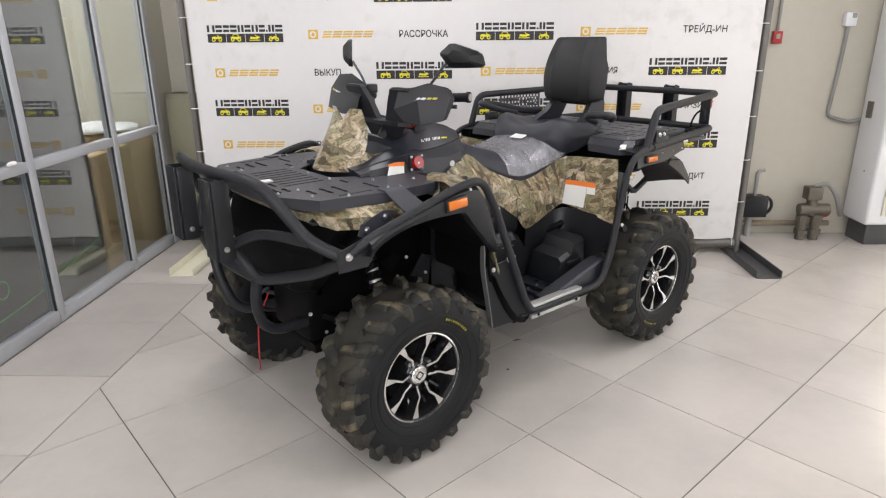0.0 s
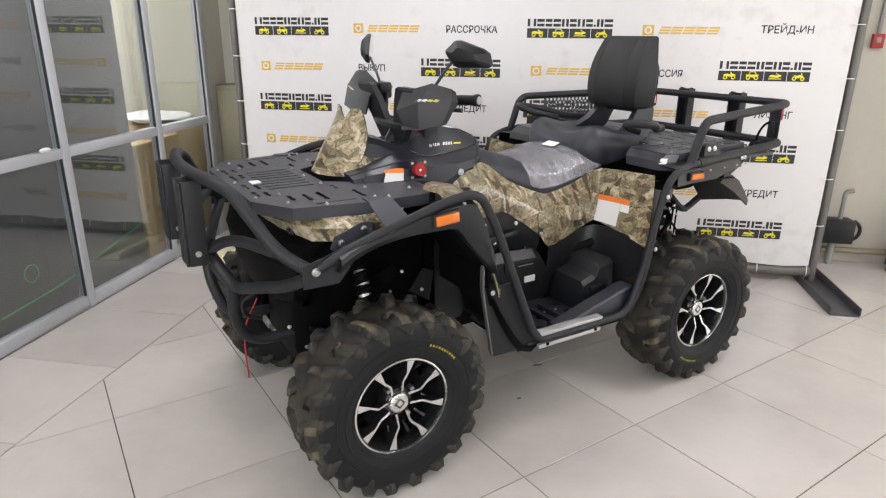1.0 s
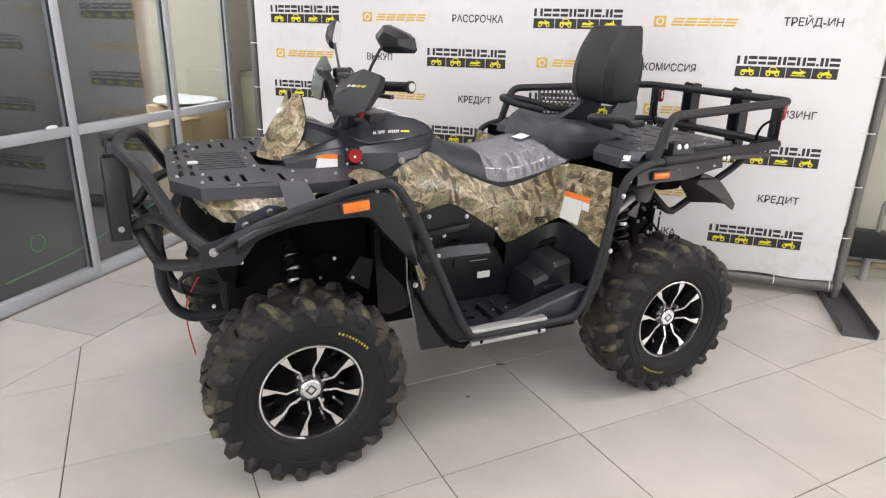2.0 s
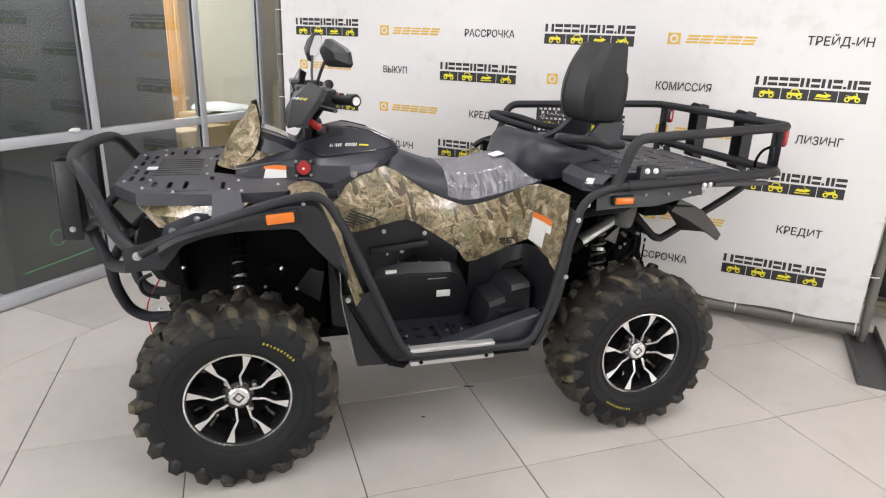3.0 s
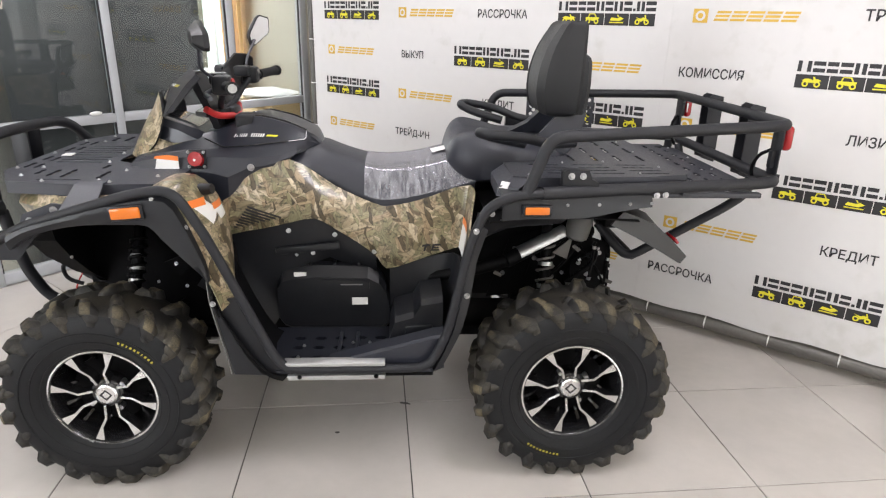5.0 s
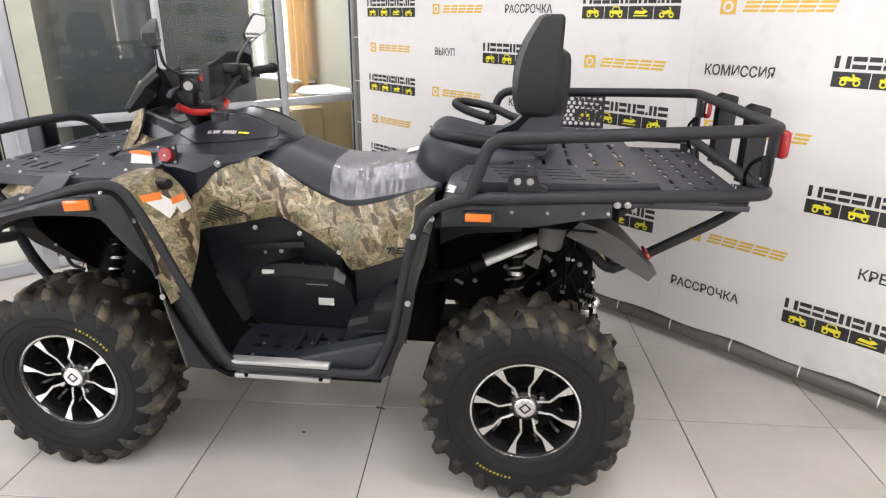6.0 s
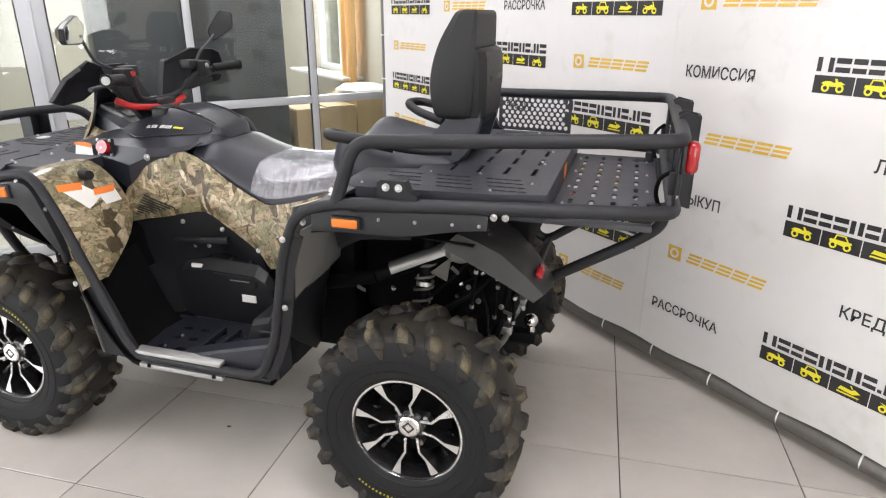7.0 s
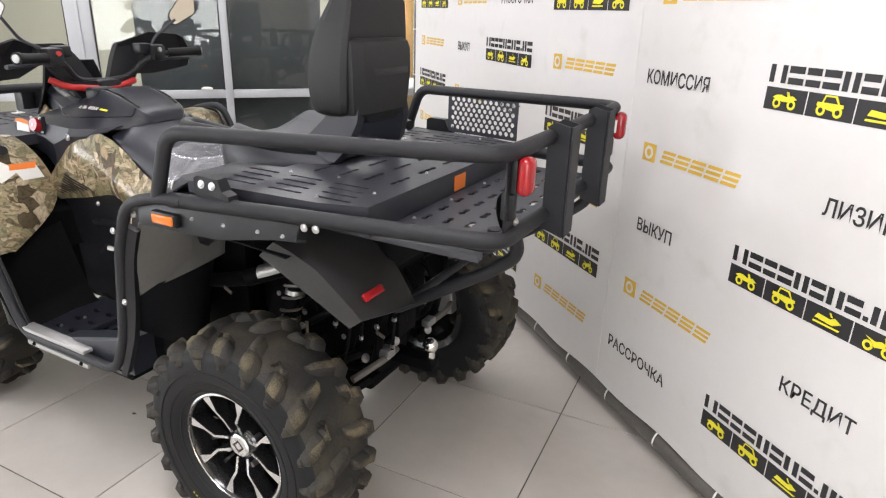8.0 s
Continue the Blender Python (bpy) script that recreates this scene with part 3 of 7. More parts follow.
# glazed partition: posts, rails and panes
partition = tagged(new("partition"), "grey aluminium glazed partition with clear panes and a mid rail", "partition", kind="structure")
partition.matrix_world = ROOM
POSTS = [(-3.1, 0.07), (-2.11, 0.15), (-1.235, 0.05), (-0.385, 0.05), (0.26, 0.06)]
ZT = 0.864
for n, wd in POSTS:
    bm = box(bmesh.new(), (U0 - 0.06, n - wd / 2, 0.0), (U0, n + wd / 2, CEIL), 0.004)
    if wd > 0.1:
        box(bm, (U0, n - 0.008, 0.1), (U0 + 0.012, n + 0.008, CEIL - 0.05), 0.002)
    part("post", bm, "alu", partition)
for (a, wa), (b, wb) in zip(POSTS, POSTS[1:]):
    a, b = a + wa / 2, b - wb / 2
    for z0, z1, nm in ((0.004, 0.075, "bottom_rail"), (ZT, ZT + 0.055, "mid_rail"), (2.3, 2.36, "top_rail")):
        part(nm, box(bmesh.new(), (U0 - 0.055, a, z0), (U0 - 0.004, b, z1), 0.004), "alu", partition)
    for z0, z1 in ((0.075, ZT), (ZT + 0.055, 2.3), (2.36, CEIL)):
        p = part("pane", box(bmesh.new(), (U0 - 0.034, a, z0), (U0 - 0.028, b, z1)), "pane", partition, smooth=False)
        p.visible_shadow = False
        bm = bmesh.new()
        for lo, hi in (((a, z0), (a + 0.008, z1)), ((b - 0.008, z0), (b, z1))):
            box(bm, (U0 - 0.024, lo[0], lo[1]), (U0 - 0.012, hi[0], hi[1]))
        part("gasket", bm, "ink", partition, smooth=False)
structure("wall_corner", box(bmesh.new(), (U0 - 0.06, 0.29, 0), (U0, N1, CEIL)), "wall", "narrow cream wall strip beside the partition", "wall")

# behind the glass
board = thing("cabinet", "tall dark grey cabinet standing behind the glass partition", "cabinet", ROOM)
part("body", box(bmesh.new(), (U0 - 0.58, -1.80, 0.0), (U0 - 0.1, -0.56, 2.3), 0.006), "board", board)
part("plinth", box(bmesh.new(), (U0 - 0.55, -1.78, -0.003), (U0 - 0.095, -0.58, 0.06), 0.003), "ink", board)
cord = thing("cord", "thin green cord hanging along the dark cabinet", "cord", ROOM)
part("strand", tube(bmesh.new(), [(U0 - 0.094, -1.75, 0.14), (U0 - 0.094, -1.3, 0.17), (U0 - 0.094, -0.9, 0.25), (U0 - 0.094, -0.57, 0.31)], 0.004, 0.1, 6), "green", cord)
part("loop", tube(bmesh.new(), [(U0 - 0.094, -1.52 + 0.05 * math.cos(k), 0.3 + 0.05 * math.sin(k)) for k in (0, 0.8, 1.6, 2.4, 3.2, 4, 4.8, 5.5)], 0.003, 0.02, 6, 3, True), "green", cord)
for u0, u1, n0, n1, z1, lab in ((-3.55, -3.02, -0.5, 0.0, 0.80, "tall brown cardboard box standing on the floor"), (-3.6, -3.05, 0.02, 0.46, 0.86, "plain brown cardboard box with folded flaps")):
    cb = thing("cardboard_box", lab, "box", ROOM)
    part("body", box(bmesh.new(), (u0, n0, -0.003), (u1, n1, z1), 0.006), "card", cb)
    bm = bmesh.new()
    box(bm, (u0 + 0.005, n0 + 0.01, z1), (u1 - 0.005, (n0 + n1) / 2 - 0.002, z1 + 0.005))
    box(bm, (u0 + 0.005, (n0 + n1) / 2 + 0.002, z1 + 0.001), (u1 - 0.005, n1 - 0.01, z1 + 0.012), m=pose(0, 0, 0, 0, 0, 0))
    part("flap", bm, "card", cb, smooth=False)
wrap = thing("paper_roll", "crumpled white packing paper on a cardboard box", "paper", ROOM)
bm = bmesh.new()
bmesh.ops.create_icosphere(bm, subdivisions=4, radius=1, matrix=Matrix.Translation((-3.3, 0.2, 0.905)) @ Matrix.Diagonal((0.24, 0.24, 0.035, 1)))
for v in bm.verts:
    v.co += v.normal * 0.03 * noise.noise(v.co * 9)
part("sheet", bm, "white", wrap)
curtain = thing("curtain", "pale orange curtain hanging beside the office window", "curtain", ROOM)
bm = bmesh.new()
sheet(bm, [[(-4.2 + 0.28 * k / 40, N1 - 0.12 + 0.025 * math.sin(k * 1.1), z) for k in range(41)] for z in (0.7, 2.5)], 0.004)
part("cloth", bm, "curtain", curtain)
part("rail", tube(bmesh.new(), [(-5.6, N1 - 0.12, 2.52), (-3.8, N1 - 0.12, 2.52)], 0.012), "white", curtain)
paper = thing("paper_scrap", "crumpled white paper lying on the partition's mid rail", "paper", ROOM)
bm = bmesh.new()
bmesh.ops.create_icosphere(bm, subdivisions=2, radius=1, matrix=Matrix.Translation((U0 + 0.0, -1.38, ZT + 0.066)) @ Matrix.Diagonal((0.012, 0.04, 0.013, 1)))
for v in bm.verts:
    v.co += Vector((noise.noise(v.co * 60), noise.noise(v.co * 50), 0)) * 0.006
part("crumple", bm, "sticker", paper, smooth=False)
olive = thing("storage_box", "olive painted sheet-metal locker in the corner behind the banner", "locker", ROOM)
part("body", box(bmesh.new(), (-2.86, 0.30, 0.0), (-2.5, 0.50, 1.14), 0.006), "olive", olive)
part("door", box(bmesh.new(), (-2.85, 0.286, 0.06), (-2.51, 0.299, 1.1), 0.003), "olive", olive)

# ---- the banner on its frame ----
B0, B1, BZ0, BZ1 = -2.49, 1.325, 0.115, 2.02


def billow(u, z):
    return 0.012 * ((u + 0.6) / 1.9) ** 2 - 0.006 + 0.003 * math.sin(u * 4.1 + z * 1.7) + 0.002 * math.sin(u * 2.3 - z * 4.0)


banner = thing("banner_stand", "white printed vinyl banner tied to a grey steel pipe frame", "banner", ROOM)
bm = bmesh.new()
NU, NZ = 64, 28
sheet(bm, [[(B0 + (B1 - B0) * i / NU, billow(B0 + (B1 - B0) * i / NU, BZ0 + (BZ1 - BZ0) * j / NZ), BZ0 + (BZ1 - BZ0) * j / NZ + 0.006 * math.sin(i * 0.8) * (1 - j / NZ) ** 6) for i in range(NU + 1)] for j in range(NZ + 1)], 0.0012)
part("fabric", bm, "vinyl", banner)
bm = bmesh.new()
for k in range(24):
    z0 = BZ0 + 0.004 + k * 0.0785
    box(bm, (0.0415, billow(0.0415, z0) - 0.0028, z0), (0.0435, billow(0.0415, z0) - 0.0006, z0 + 0.0785))
part("seam", bm, "vinyl", banner, smooth=False)
for u, nm in ((-2.535, "post"), (1.362, "post")):
    part(nm, tube(bmesh.new(), [(u, 0.03, 0.012), (u, 0.03, 2.1)], 0.024, seg=16), "pipe", banner)
part("rail", tube(bmesh.new(), [(-2.51, 0.03, 0.072), (1.34, 0.03, 0.072)], 0.036, seg=16), "pipe", banner)
part("rail", tube(bmesh.new(), [(-2.51, 0.03, 2.075), (1.34, 0.03, 2.075)], 0.024, seg=16), "pipe", banner)
for u, key, lab in ((1.365, "channel", "dark steel channel foot"), (-2.53, "cream", "yellowed white channel foot")):
    bm = bmesh.new()
    box(bm, (u - 0.08, -0.52, 0.0), (u + 0.08, 0.2, 0.008), 0.002)
    for d in (-1, 1):
        box(bm, (u + d * 0.08 - 0.004, -0.52, 0.008), (u + d * 0.08 + 0.004, 0.2, 0.055), 0.002)
    part("foot", bm, key, banner, lab)
for k in range(13):
    u = -2.3 + 0.3005 * k + 0.012
    part("cable_tie", tube(bmesh.new(), [(u + 0.042 * 0, 0.03 + 0.04 * math.cos(a), 0.078 + 0.044 * math.sin(a)) for a in (0, 1.05, 2.1, 3.15, 4.2, 5.25)], 0.0035, 0.02, 6, 3, True), "tie", banner)
for u, side in ((-2.535, 1), (1.362, -1)):
    for k in range(6):
        z = 0.39 + 0.3 * k + (0.07 if side > 0 else 0)
        part("cable_tie", tube(bmesh.new(), [(u + 0.03 * side + 0.045 * math.cos(a), 0.02 + 0.032 * math.sin(a), z) for a in (0, 1.05, 2.1, 3.15, 4.2, 5.25)], 0.003, 0.02, 6, 3, True), "tie", banner)


def on_banner(bm, u, z, lift=0.0025):
    """Lay a flat drawing (x to the right, y up) on the fabric."""
    for v in bm.verts:
        x, y = v.co.x + u, v.co.y + z
        v.co = Vector((x, billow(x, y) - lift - v.co.z, y))
    return bm


def flat(bm, pts, z=0.0):
    bm.faces.new([bm.verts.new((x, y, z)) for x, y in pts])


def disc(bm, x, y, r, z=0.0, n=12, inner=0.0):
    o = [(x + r * math.cos(2 * math.pi * k / n), y + r * math.sin(2 * math.pi * k / n)) for k in range(n)]
    if not inner:
        return flat(bm, o, z)
    i = [(x + inner * math.cos(2 * math.pi * k / n), y + inner * math.sin(2 * math.pi * k / n)) for k in range(n)]
    for k in range(n):
        j = (k + 1) % n
        flat(bm, (o[k], o[j], i[j], i[k]), z)


def bar(bm, x0, y0, x1, y1, z=0.0, lean=0.0):
    h = y1 - y0
    n = max(1, round((x1 - x0) / 0.05))
    xs = [x0 + (x1 - x0) * k / n for k in range(n + 1)]
    for a, b in zip(xs, xs[1:]):
        flat(bm, ((a, y0), (b, y0), (b + lean * h, y1), (a + lean * h, y1)), z)


def vehicle_sign(bm, kind, x, y, z):
    """A tiny vehicle in side view, about 7 cm wide."""
    s = 0.075
    P = lambda pts: flat(bm, [(x + a * s, y + b * s) for a, b in pts], z)
    if kind != 2:
        for wx, r in ((-0.3, 0.17), (0.3, 0.17)):
            disc(bm, x + wx * s, y - 0.13 * s, r * s, z, 12, 0.085 * s)
    if kind == 0:
        P(((-0.5, 0.05), (-0.1, -0.06), (0.12, -0.06), (0.5, 0.06), (0.3, 0.16), (0.05, 0.1), (-0.15, 0.16), (-0.35, 0.14)))
        P(((0.1, 0.1), (0.22, 0.1), (0.14, 0.27), (0.04, 0.27)))
    elif kind == 1:
        P(((-0.48, 0.0), (0.12, -0.12), (0.48, 0.02), (0.46, 0.12), (-0.46, 0.12)))
        P(((-0.3, 0.12), (-0.24, 0.12), (-0.18, 0.3), (0.14, 0.3), (0.26, 0.12), (0.33, 0.12), (0.19, 0.36), (-0.22, 0.36)))
    elif kind == 2:
        P(((-0.5, -0.22), (0.44, -0.22), (0.5, -0.15), (-0.48, -0.15)))
        P(((-0.46, -0.06), (0.2, -0.1), (0.5, 0.06), (0.24, 0.18), (0.1, 0.08), (-0.36, 0.12)))
        P(((0.1, 0.16), (0.18, 0.16), (0.08, 0.3), (0.02, 0.28)))
    else:
        P(((-0.44, 0.16), (-0.1, 0.08), (0.08, 0.16), (0.24, 0.12), (0.2, -0.02), (-0.1, -0.12), (-0.2, 0.02)))
        P(((0.2, 0.12), (0.3, -0.1), (0.35, -0.08), (0.22, 0.3), (0.14, 0.32)))


# bar widths stand in for the shop's lettering
BLOCKS = (0.054, 0.047, 0.043, 0.047, 0.043, 0.043, 0.045, 0.043, 0.013, 0.041, 0.052)


def shop_sign(u, zc):
    """A black strip of four fields with a vehicle in each, and a row of short black bars above."""
    z0 = zc + 0.02
    bm = bmesh.new()
    bar(bm, 0.004, -0.067, 0.519, -0.011)
    sign = part("shop_sign", on_banner(bm, u, z0), "ink", banner, "row of short black bars over a black strip", smooth=False)
    x = 0.004
    for k, wd in enumerate(BLOCKS):
        if k == 8:
            strokes = ((0.0, 0.0, wd, 0.012),)
        elif k in (0, 4, 6, 9):
            strokes = ((0.001, 0.0, 0.0165, 0.044), (wd - 0.0165, 0.0, wd - 0.001, 0.044))
        else:
            strokes = ((0.001, 0.0, wd - 0.001, 0.016), (0.001, 0.027, wd - 0.001, 0.044))
        for a, lo, b, hi in strokes:
            bm = bmesh.new()
            bar(bm, x + a, lo, x + b, hi)
            part("stroke", on_banner(bm, u, z0), "ink", sign, smooth=False)
        x += wd + 0.0045
    for k in range(4):
        bm = bmesh.new()
        vehicle_sign(bm, k, 0.004 + k * 0.1295 + 0.063, -0.039, 0.0)
        part("vehicle_sign", on_banner(bm, u, z0, 0.0045), "yellow", sign, "small yellow vehicle outline", smooth=False)
        if k:
            bm = bmesh.new()
            bar(bm, 0.004 + k * 0.1295 - 0.003, -0.068, 0.004 + k * 0.1295, -0.010)
            part("divider", on_banner(bm, u, z0, 0.0042), "vinyl", sign, smooth=False)


def maker_sign(u, zc):
    """A gold square with a slanted row of gold blocks beside it."""
    bm = bmesh.new()
    bar(bm, 0, -0.03, 0.066, 0.03)
    sign = part("maker_sign", on_banner(bm, u, zc), "gold", banner, "gold square beside slanted gold blocks", smooth=False)
    bm = bmesh.new()
    disc(bm, 0.033, 0, 0.022, 0, 16, 0.012)
    part("emblem", on_banner(bm, u, zc, 0.0042), "vinyl", sign, smooth=False)
    for k in range(5):
        x = 0.1 + 0.069 * k
        for lo, hi in ((-0.021, -0.011), (-0.005, 0.005), (0.011, 0.021)):
            bm = bmesh.new()
            bar(bm, x - 0.008 + 0.35 * (lo + 0.021), lo, x + 0.052 + 0.35 * (lo + 0.021), hi, 0, 0.35)
            part("stroke", on_banner(bm, u, zc), "gold", sign, smooth=False)


def lettering(name, text, size, m, material, parent, width=None, label="", depth=0.0):
    cu = bpy.data.curves.new(name, "FONT")
    cu.body, cu.size, cu.extrude, cu.resolution_u, cu.offset = text, size, depth, 3, 0.0009
    tmp = bpy.data.objects.new(name, cu)
    scene.collection.objects.link(tmp)
    bpy.context.view_layer.update()
    me = bpy.data.meshes.new_from_object(tmp.evaluated_get(bpy.context.evaluated_depsgraph_get()))
    bpy.data.objects.remove(tmp)
    bm = bmesh.new()
    bm.from_mesh(me)
    x0, x1 = min(v.co.x for v in bm.verts), max(v.co.x for v in bm.verts)
    k = (width / (x1 - x0)) if width else 1
    for v in bm.verts:
        v.co.x = (v.co.x - x0) * k
    if callable(m):
        bm = m(bm)
    else:
        bmesh.ops.transform(bm, matrix=m, verts=bm.verts)
    bpy.data.curves.remove(cu)
    return part(name, bm, material, parent, label, smooth=False)


def word(text, u, zc):
    lettering("word", text, 0.0595, lambda bm: on_banner(bm, u, zc - 0.0215), "ink", banner, 0.0362 * len(text), "the word " + text + " in thin black capitals")


ROWZ = {k: 1.30 + 0.245 * (2 - i) for i, k in enumerate("ABCDEFG")}
WORDS = {"A": ("КРЕДИТ", "ЛИЗИНГ"), "B": ("РАССРОЧКА", "ТРЕЙД-ИН"), "C": ("ВЫКУП", "КОМИССИЯ"), "D": ("КРЕДИТ", "ЛИЗИНГ"), "E": ("ТРЕЙД-ИН", "ВЫКУП"), "F": ("КОМИССИЯ", "КРЕДИТ"), "G": ("ЛИЗИНГ", "РАССРОЧКА")}
for k, zc in ROWZ.items():
    first, second = WORDS[k]
    if k in "BDF":
        shop_sign(-2.368, zc), maker_sign(-1.677, zc), shop_sign(-0.556, zc), maker_sign(0.14, zc + 0.004)
        word(first, -0.90 - 0.0181 * len(first), zc), word(second, 0.955 - 0.0181 * len(second), zc + 0.014)
    else:
        maker_sign(-2.338, zc), shop_sign(-1.23, zc), maker_sign(-0.517, zc), shop_sign(0.604, zc + 0.013)
        word(first, -1.56 - 0.0181 * len(first), zc), word(second, 0.255 - 0.0181 * len(second), zc)

# ---- by the back wall ----
alarm = thing("fire_alarm", "small red fire alarm call point on the cream wall", "alarm", ROOM @ pose(1.66, N1, 1.50) @ Matrix.Diagonal((0.75, 0.75, 0.8, 1)))
part("body", box(bmesh.new(), (-0.045, -0.05, -0.055), (0.045, 0.0, 0.055), 0.006), "red", alarm)
part("plate", box(bmesh.new(), (-0.018, -0.054, -0.012), (0.018, -0.05, 0.03), 0.002), "grey", alarm)
part("conduit", tube(bmesh.new(), [(0, -0.02, 0.055), (0, -0.02, CEIL - 1.5)], 0.016), "grey", alarm)
sock = thing("switch_box", "white wall switch box with a grey cable below", "switch", ROOM @ pose(2.16, N1, 1.62) @ Matrix.Diagonal((0.8, 0.8, 0.8, 1)))
part("body", box(bmesh.new(), (-0.05, -0.06, -0.06), (0.05, 0.0, 0.06), 0.006), "white", sock)
part("button", box(bmesh.new(), (0.0, -0.066, 0.01), (0.04, -0.06, 0.05), 0.003), "grey", sock)
part("cable", tube(bmesh.new(), [(0, -0.02, -0.06), (-0.02, -0.02, -0.5), (-0.05, -0.02, -0.86), (0.15, -0.03, -0.92), (0.3, -0.05, -0.88)], 0.017, 0.05), "grey", sock)
ac = thing("air_conditioner", "tall white column air conditioner with a slatted front", "air conditioner", ROOM @ pose(2.565, N1 - 0.02, 0.0))
part("body", box(bmesh.new(), (-0.21, -0.33, 0.16), (0.27, -0.02, 1.86), 0.025, seg=3), "white", ac)
part("base", box(bmesh.new(), (-0.17, -0.29, 0.0), (0.23, -0.05, 0.16), 0.006), "channel", ac)
for k in range(9):
    part("slat", box(bmesh.new(), (-0.11 + 0.033 * k, -0.342, 0.24), (-0.09 + 0.033 * k, -0.331, 1.05), 0.002), "cream", ac)
for z in (0.55, 1.35):
    part("screw", cyl(bmesh.new(), (-0.212, -0.2, z), (-0.2095, -0.2, z), 0.006, seg=10), "ink", ac)
part("latch", box(bmesh.new(), (-0.222, -0.16, 0.93), (-0.2095, -0.1, 1.05), 0.003), "brass", ac)
valve = thing("pipe_valve", "old grey heating valves with a pale bent hose on the floor", "valve", ROOM @ pose(2.04, N1 - 0.17, 0))
bm = bmesh.new()
for x, z, r in ((-0.05, 0.0, 0.035), (0.05, 0.0, 0.035)):
    cyl(bm, (x, 0, z), (x, 0, 0.2), r)
    cyl(bm, (x, 0, 0.05), (x, 0, 0.08), 0.05, seg=8)
    cyl(bm, (x, 0, 0.15), (x, 0, 0.19), 0.05, seg=8)
cyl(bm, (-0.09, 0, 0.24), (0.13, 0, 0.24), 0.045)
cyl(bm, (0, 0, 0.2), (0, 0, 0.4), 0.038)
box(bm, (-0.06, -0.05, 0.32), (0.05, 0.05, 0.42), 0.01)
part("body", bm, "brass", valve)
part("hose", tube(bmesh.new(), [(0.0, 0, 0.42), (0.08, -0.02, 0.45), (0.17, 0, 0.36), (0.22, 0.02, 0.25), (0.26, 0.05, 0.18)], 0.017, 0.06), "grey", valve)
part("wheel", lathe(bmesh.new(), [(0.0, 0.14), (0.05, 0.14), (0.055, 0.15), (0.05, 0.16), (0.0, 0.16)], 20, "y"), "red", valve).location = (0.12, -0.12, 0.22)
pump = thing("wall_bracket", "black box with a round eye on a pipe stub", "bracket", ROOM @ pose(1.62, N1, 0))
part("body", box(bmesh.new(), (-0.2, -0.16, 0.17), (0.1, -0.02, 0.33), 0.01), "plastic", pump)
part("eye", tube(bmesh.new(), [(0.1 + 0.06 * math.cos(a), -0.09, 0.25 + 0.07 * math.sin(a)) for a in (-1.4, -0.7, 0, 0.7, 1.4)], 0.012, 0.03), "plastic", pump)
part("pipe", tube(bmesh.new(), [(0.0, -0.08, 0.0), (0.0, -0.08, 0.17)], 0.025), "grey", pump)
part("stub", tube(bmesh.new(), [(0.02, -0.08, 0.33), (0.02, -0.08, 0.52), (0.07, -0.08, 0.53)], 0.014, 0.03), "grey", pump)
skirt = thing("heating_pipe", "painted heating pipe running along the foot of the wall", "pipe", ROOM)
part("run", tube(bmesh.new(), [(-2.4, N1 - 0.06, 0.1), (2.25, N1 - 0.06, 0.1)], 0.022), "rust", skirt)
part("clip", box(bmesh.new(), (1.2, N1 - 0.06, 0.05), (1.23, N1, 0.12), 0.003), "grey", skirt)
part("leg", cyl(bmesh.new(), (1.0, N1 - 0.06, 0.0), (1.0, N1 - 0.06, 0.1), 0.012), "grey", skirt)


# ---- the quad bike: x to its rear, its front at -x, its left side at -y ----
atv = thing("quad_bike", "four-wheeled quad bike in reed camouflage and black plastic", "quad bike")
HUB_Z, WHEELBASE = 0.333, 1.54


def both_sides(fn):
    for s in (-1, 1):
        fn(s)


# -- wheels --
TYRE = [(0.172, -0.094), (0.181, -0.104), (0.195, -0.113), (0.222, -0.121), (0.252, -0.123), (0.284, -0.118), (0.302, -0.107), (0.313, -0.085), (0.319, -0.045), (0.320, 0.0)]


def lug(bm, stations, base, side, jig, dust=1):
    """One tread block with sloping flanks; its worn top takes the dusty surface."""
    rings = []
    for r, y, hgt, wid, turn, lean in stations:
        th = base + turn + jig.uniform(-0.008, 0.008)
        up = Vector((math.cos(lean), -math.sin(lean)))
        pts = []
        for dt, q in ((-wid, -0.005), (wid, -0.005), (wid * 0.44, hgt), (-wid * 0.40, hgt * jig.uniform(0.88, 1.06))):
            rr, yy = r + up.x * q, y + up.y * q
            pts.append(bm.verts.new((rr * math.cos(th + dt), -side * yy, rr * math.sin(th + dt))))
        rings.append(pts)
    for p, q in zip(rings, rings[1:]):
        for k in range(4):
            f = bm.faces.new((p[k], p[(k + 1) % 4], q[(k + 1) % 4], q[k]))
            f.material_index = dust if k == 2 else 0
    bm.faces.new(rings[0])
    bm.faces.new(rings[-1][::-1])


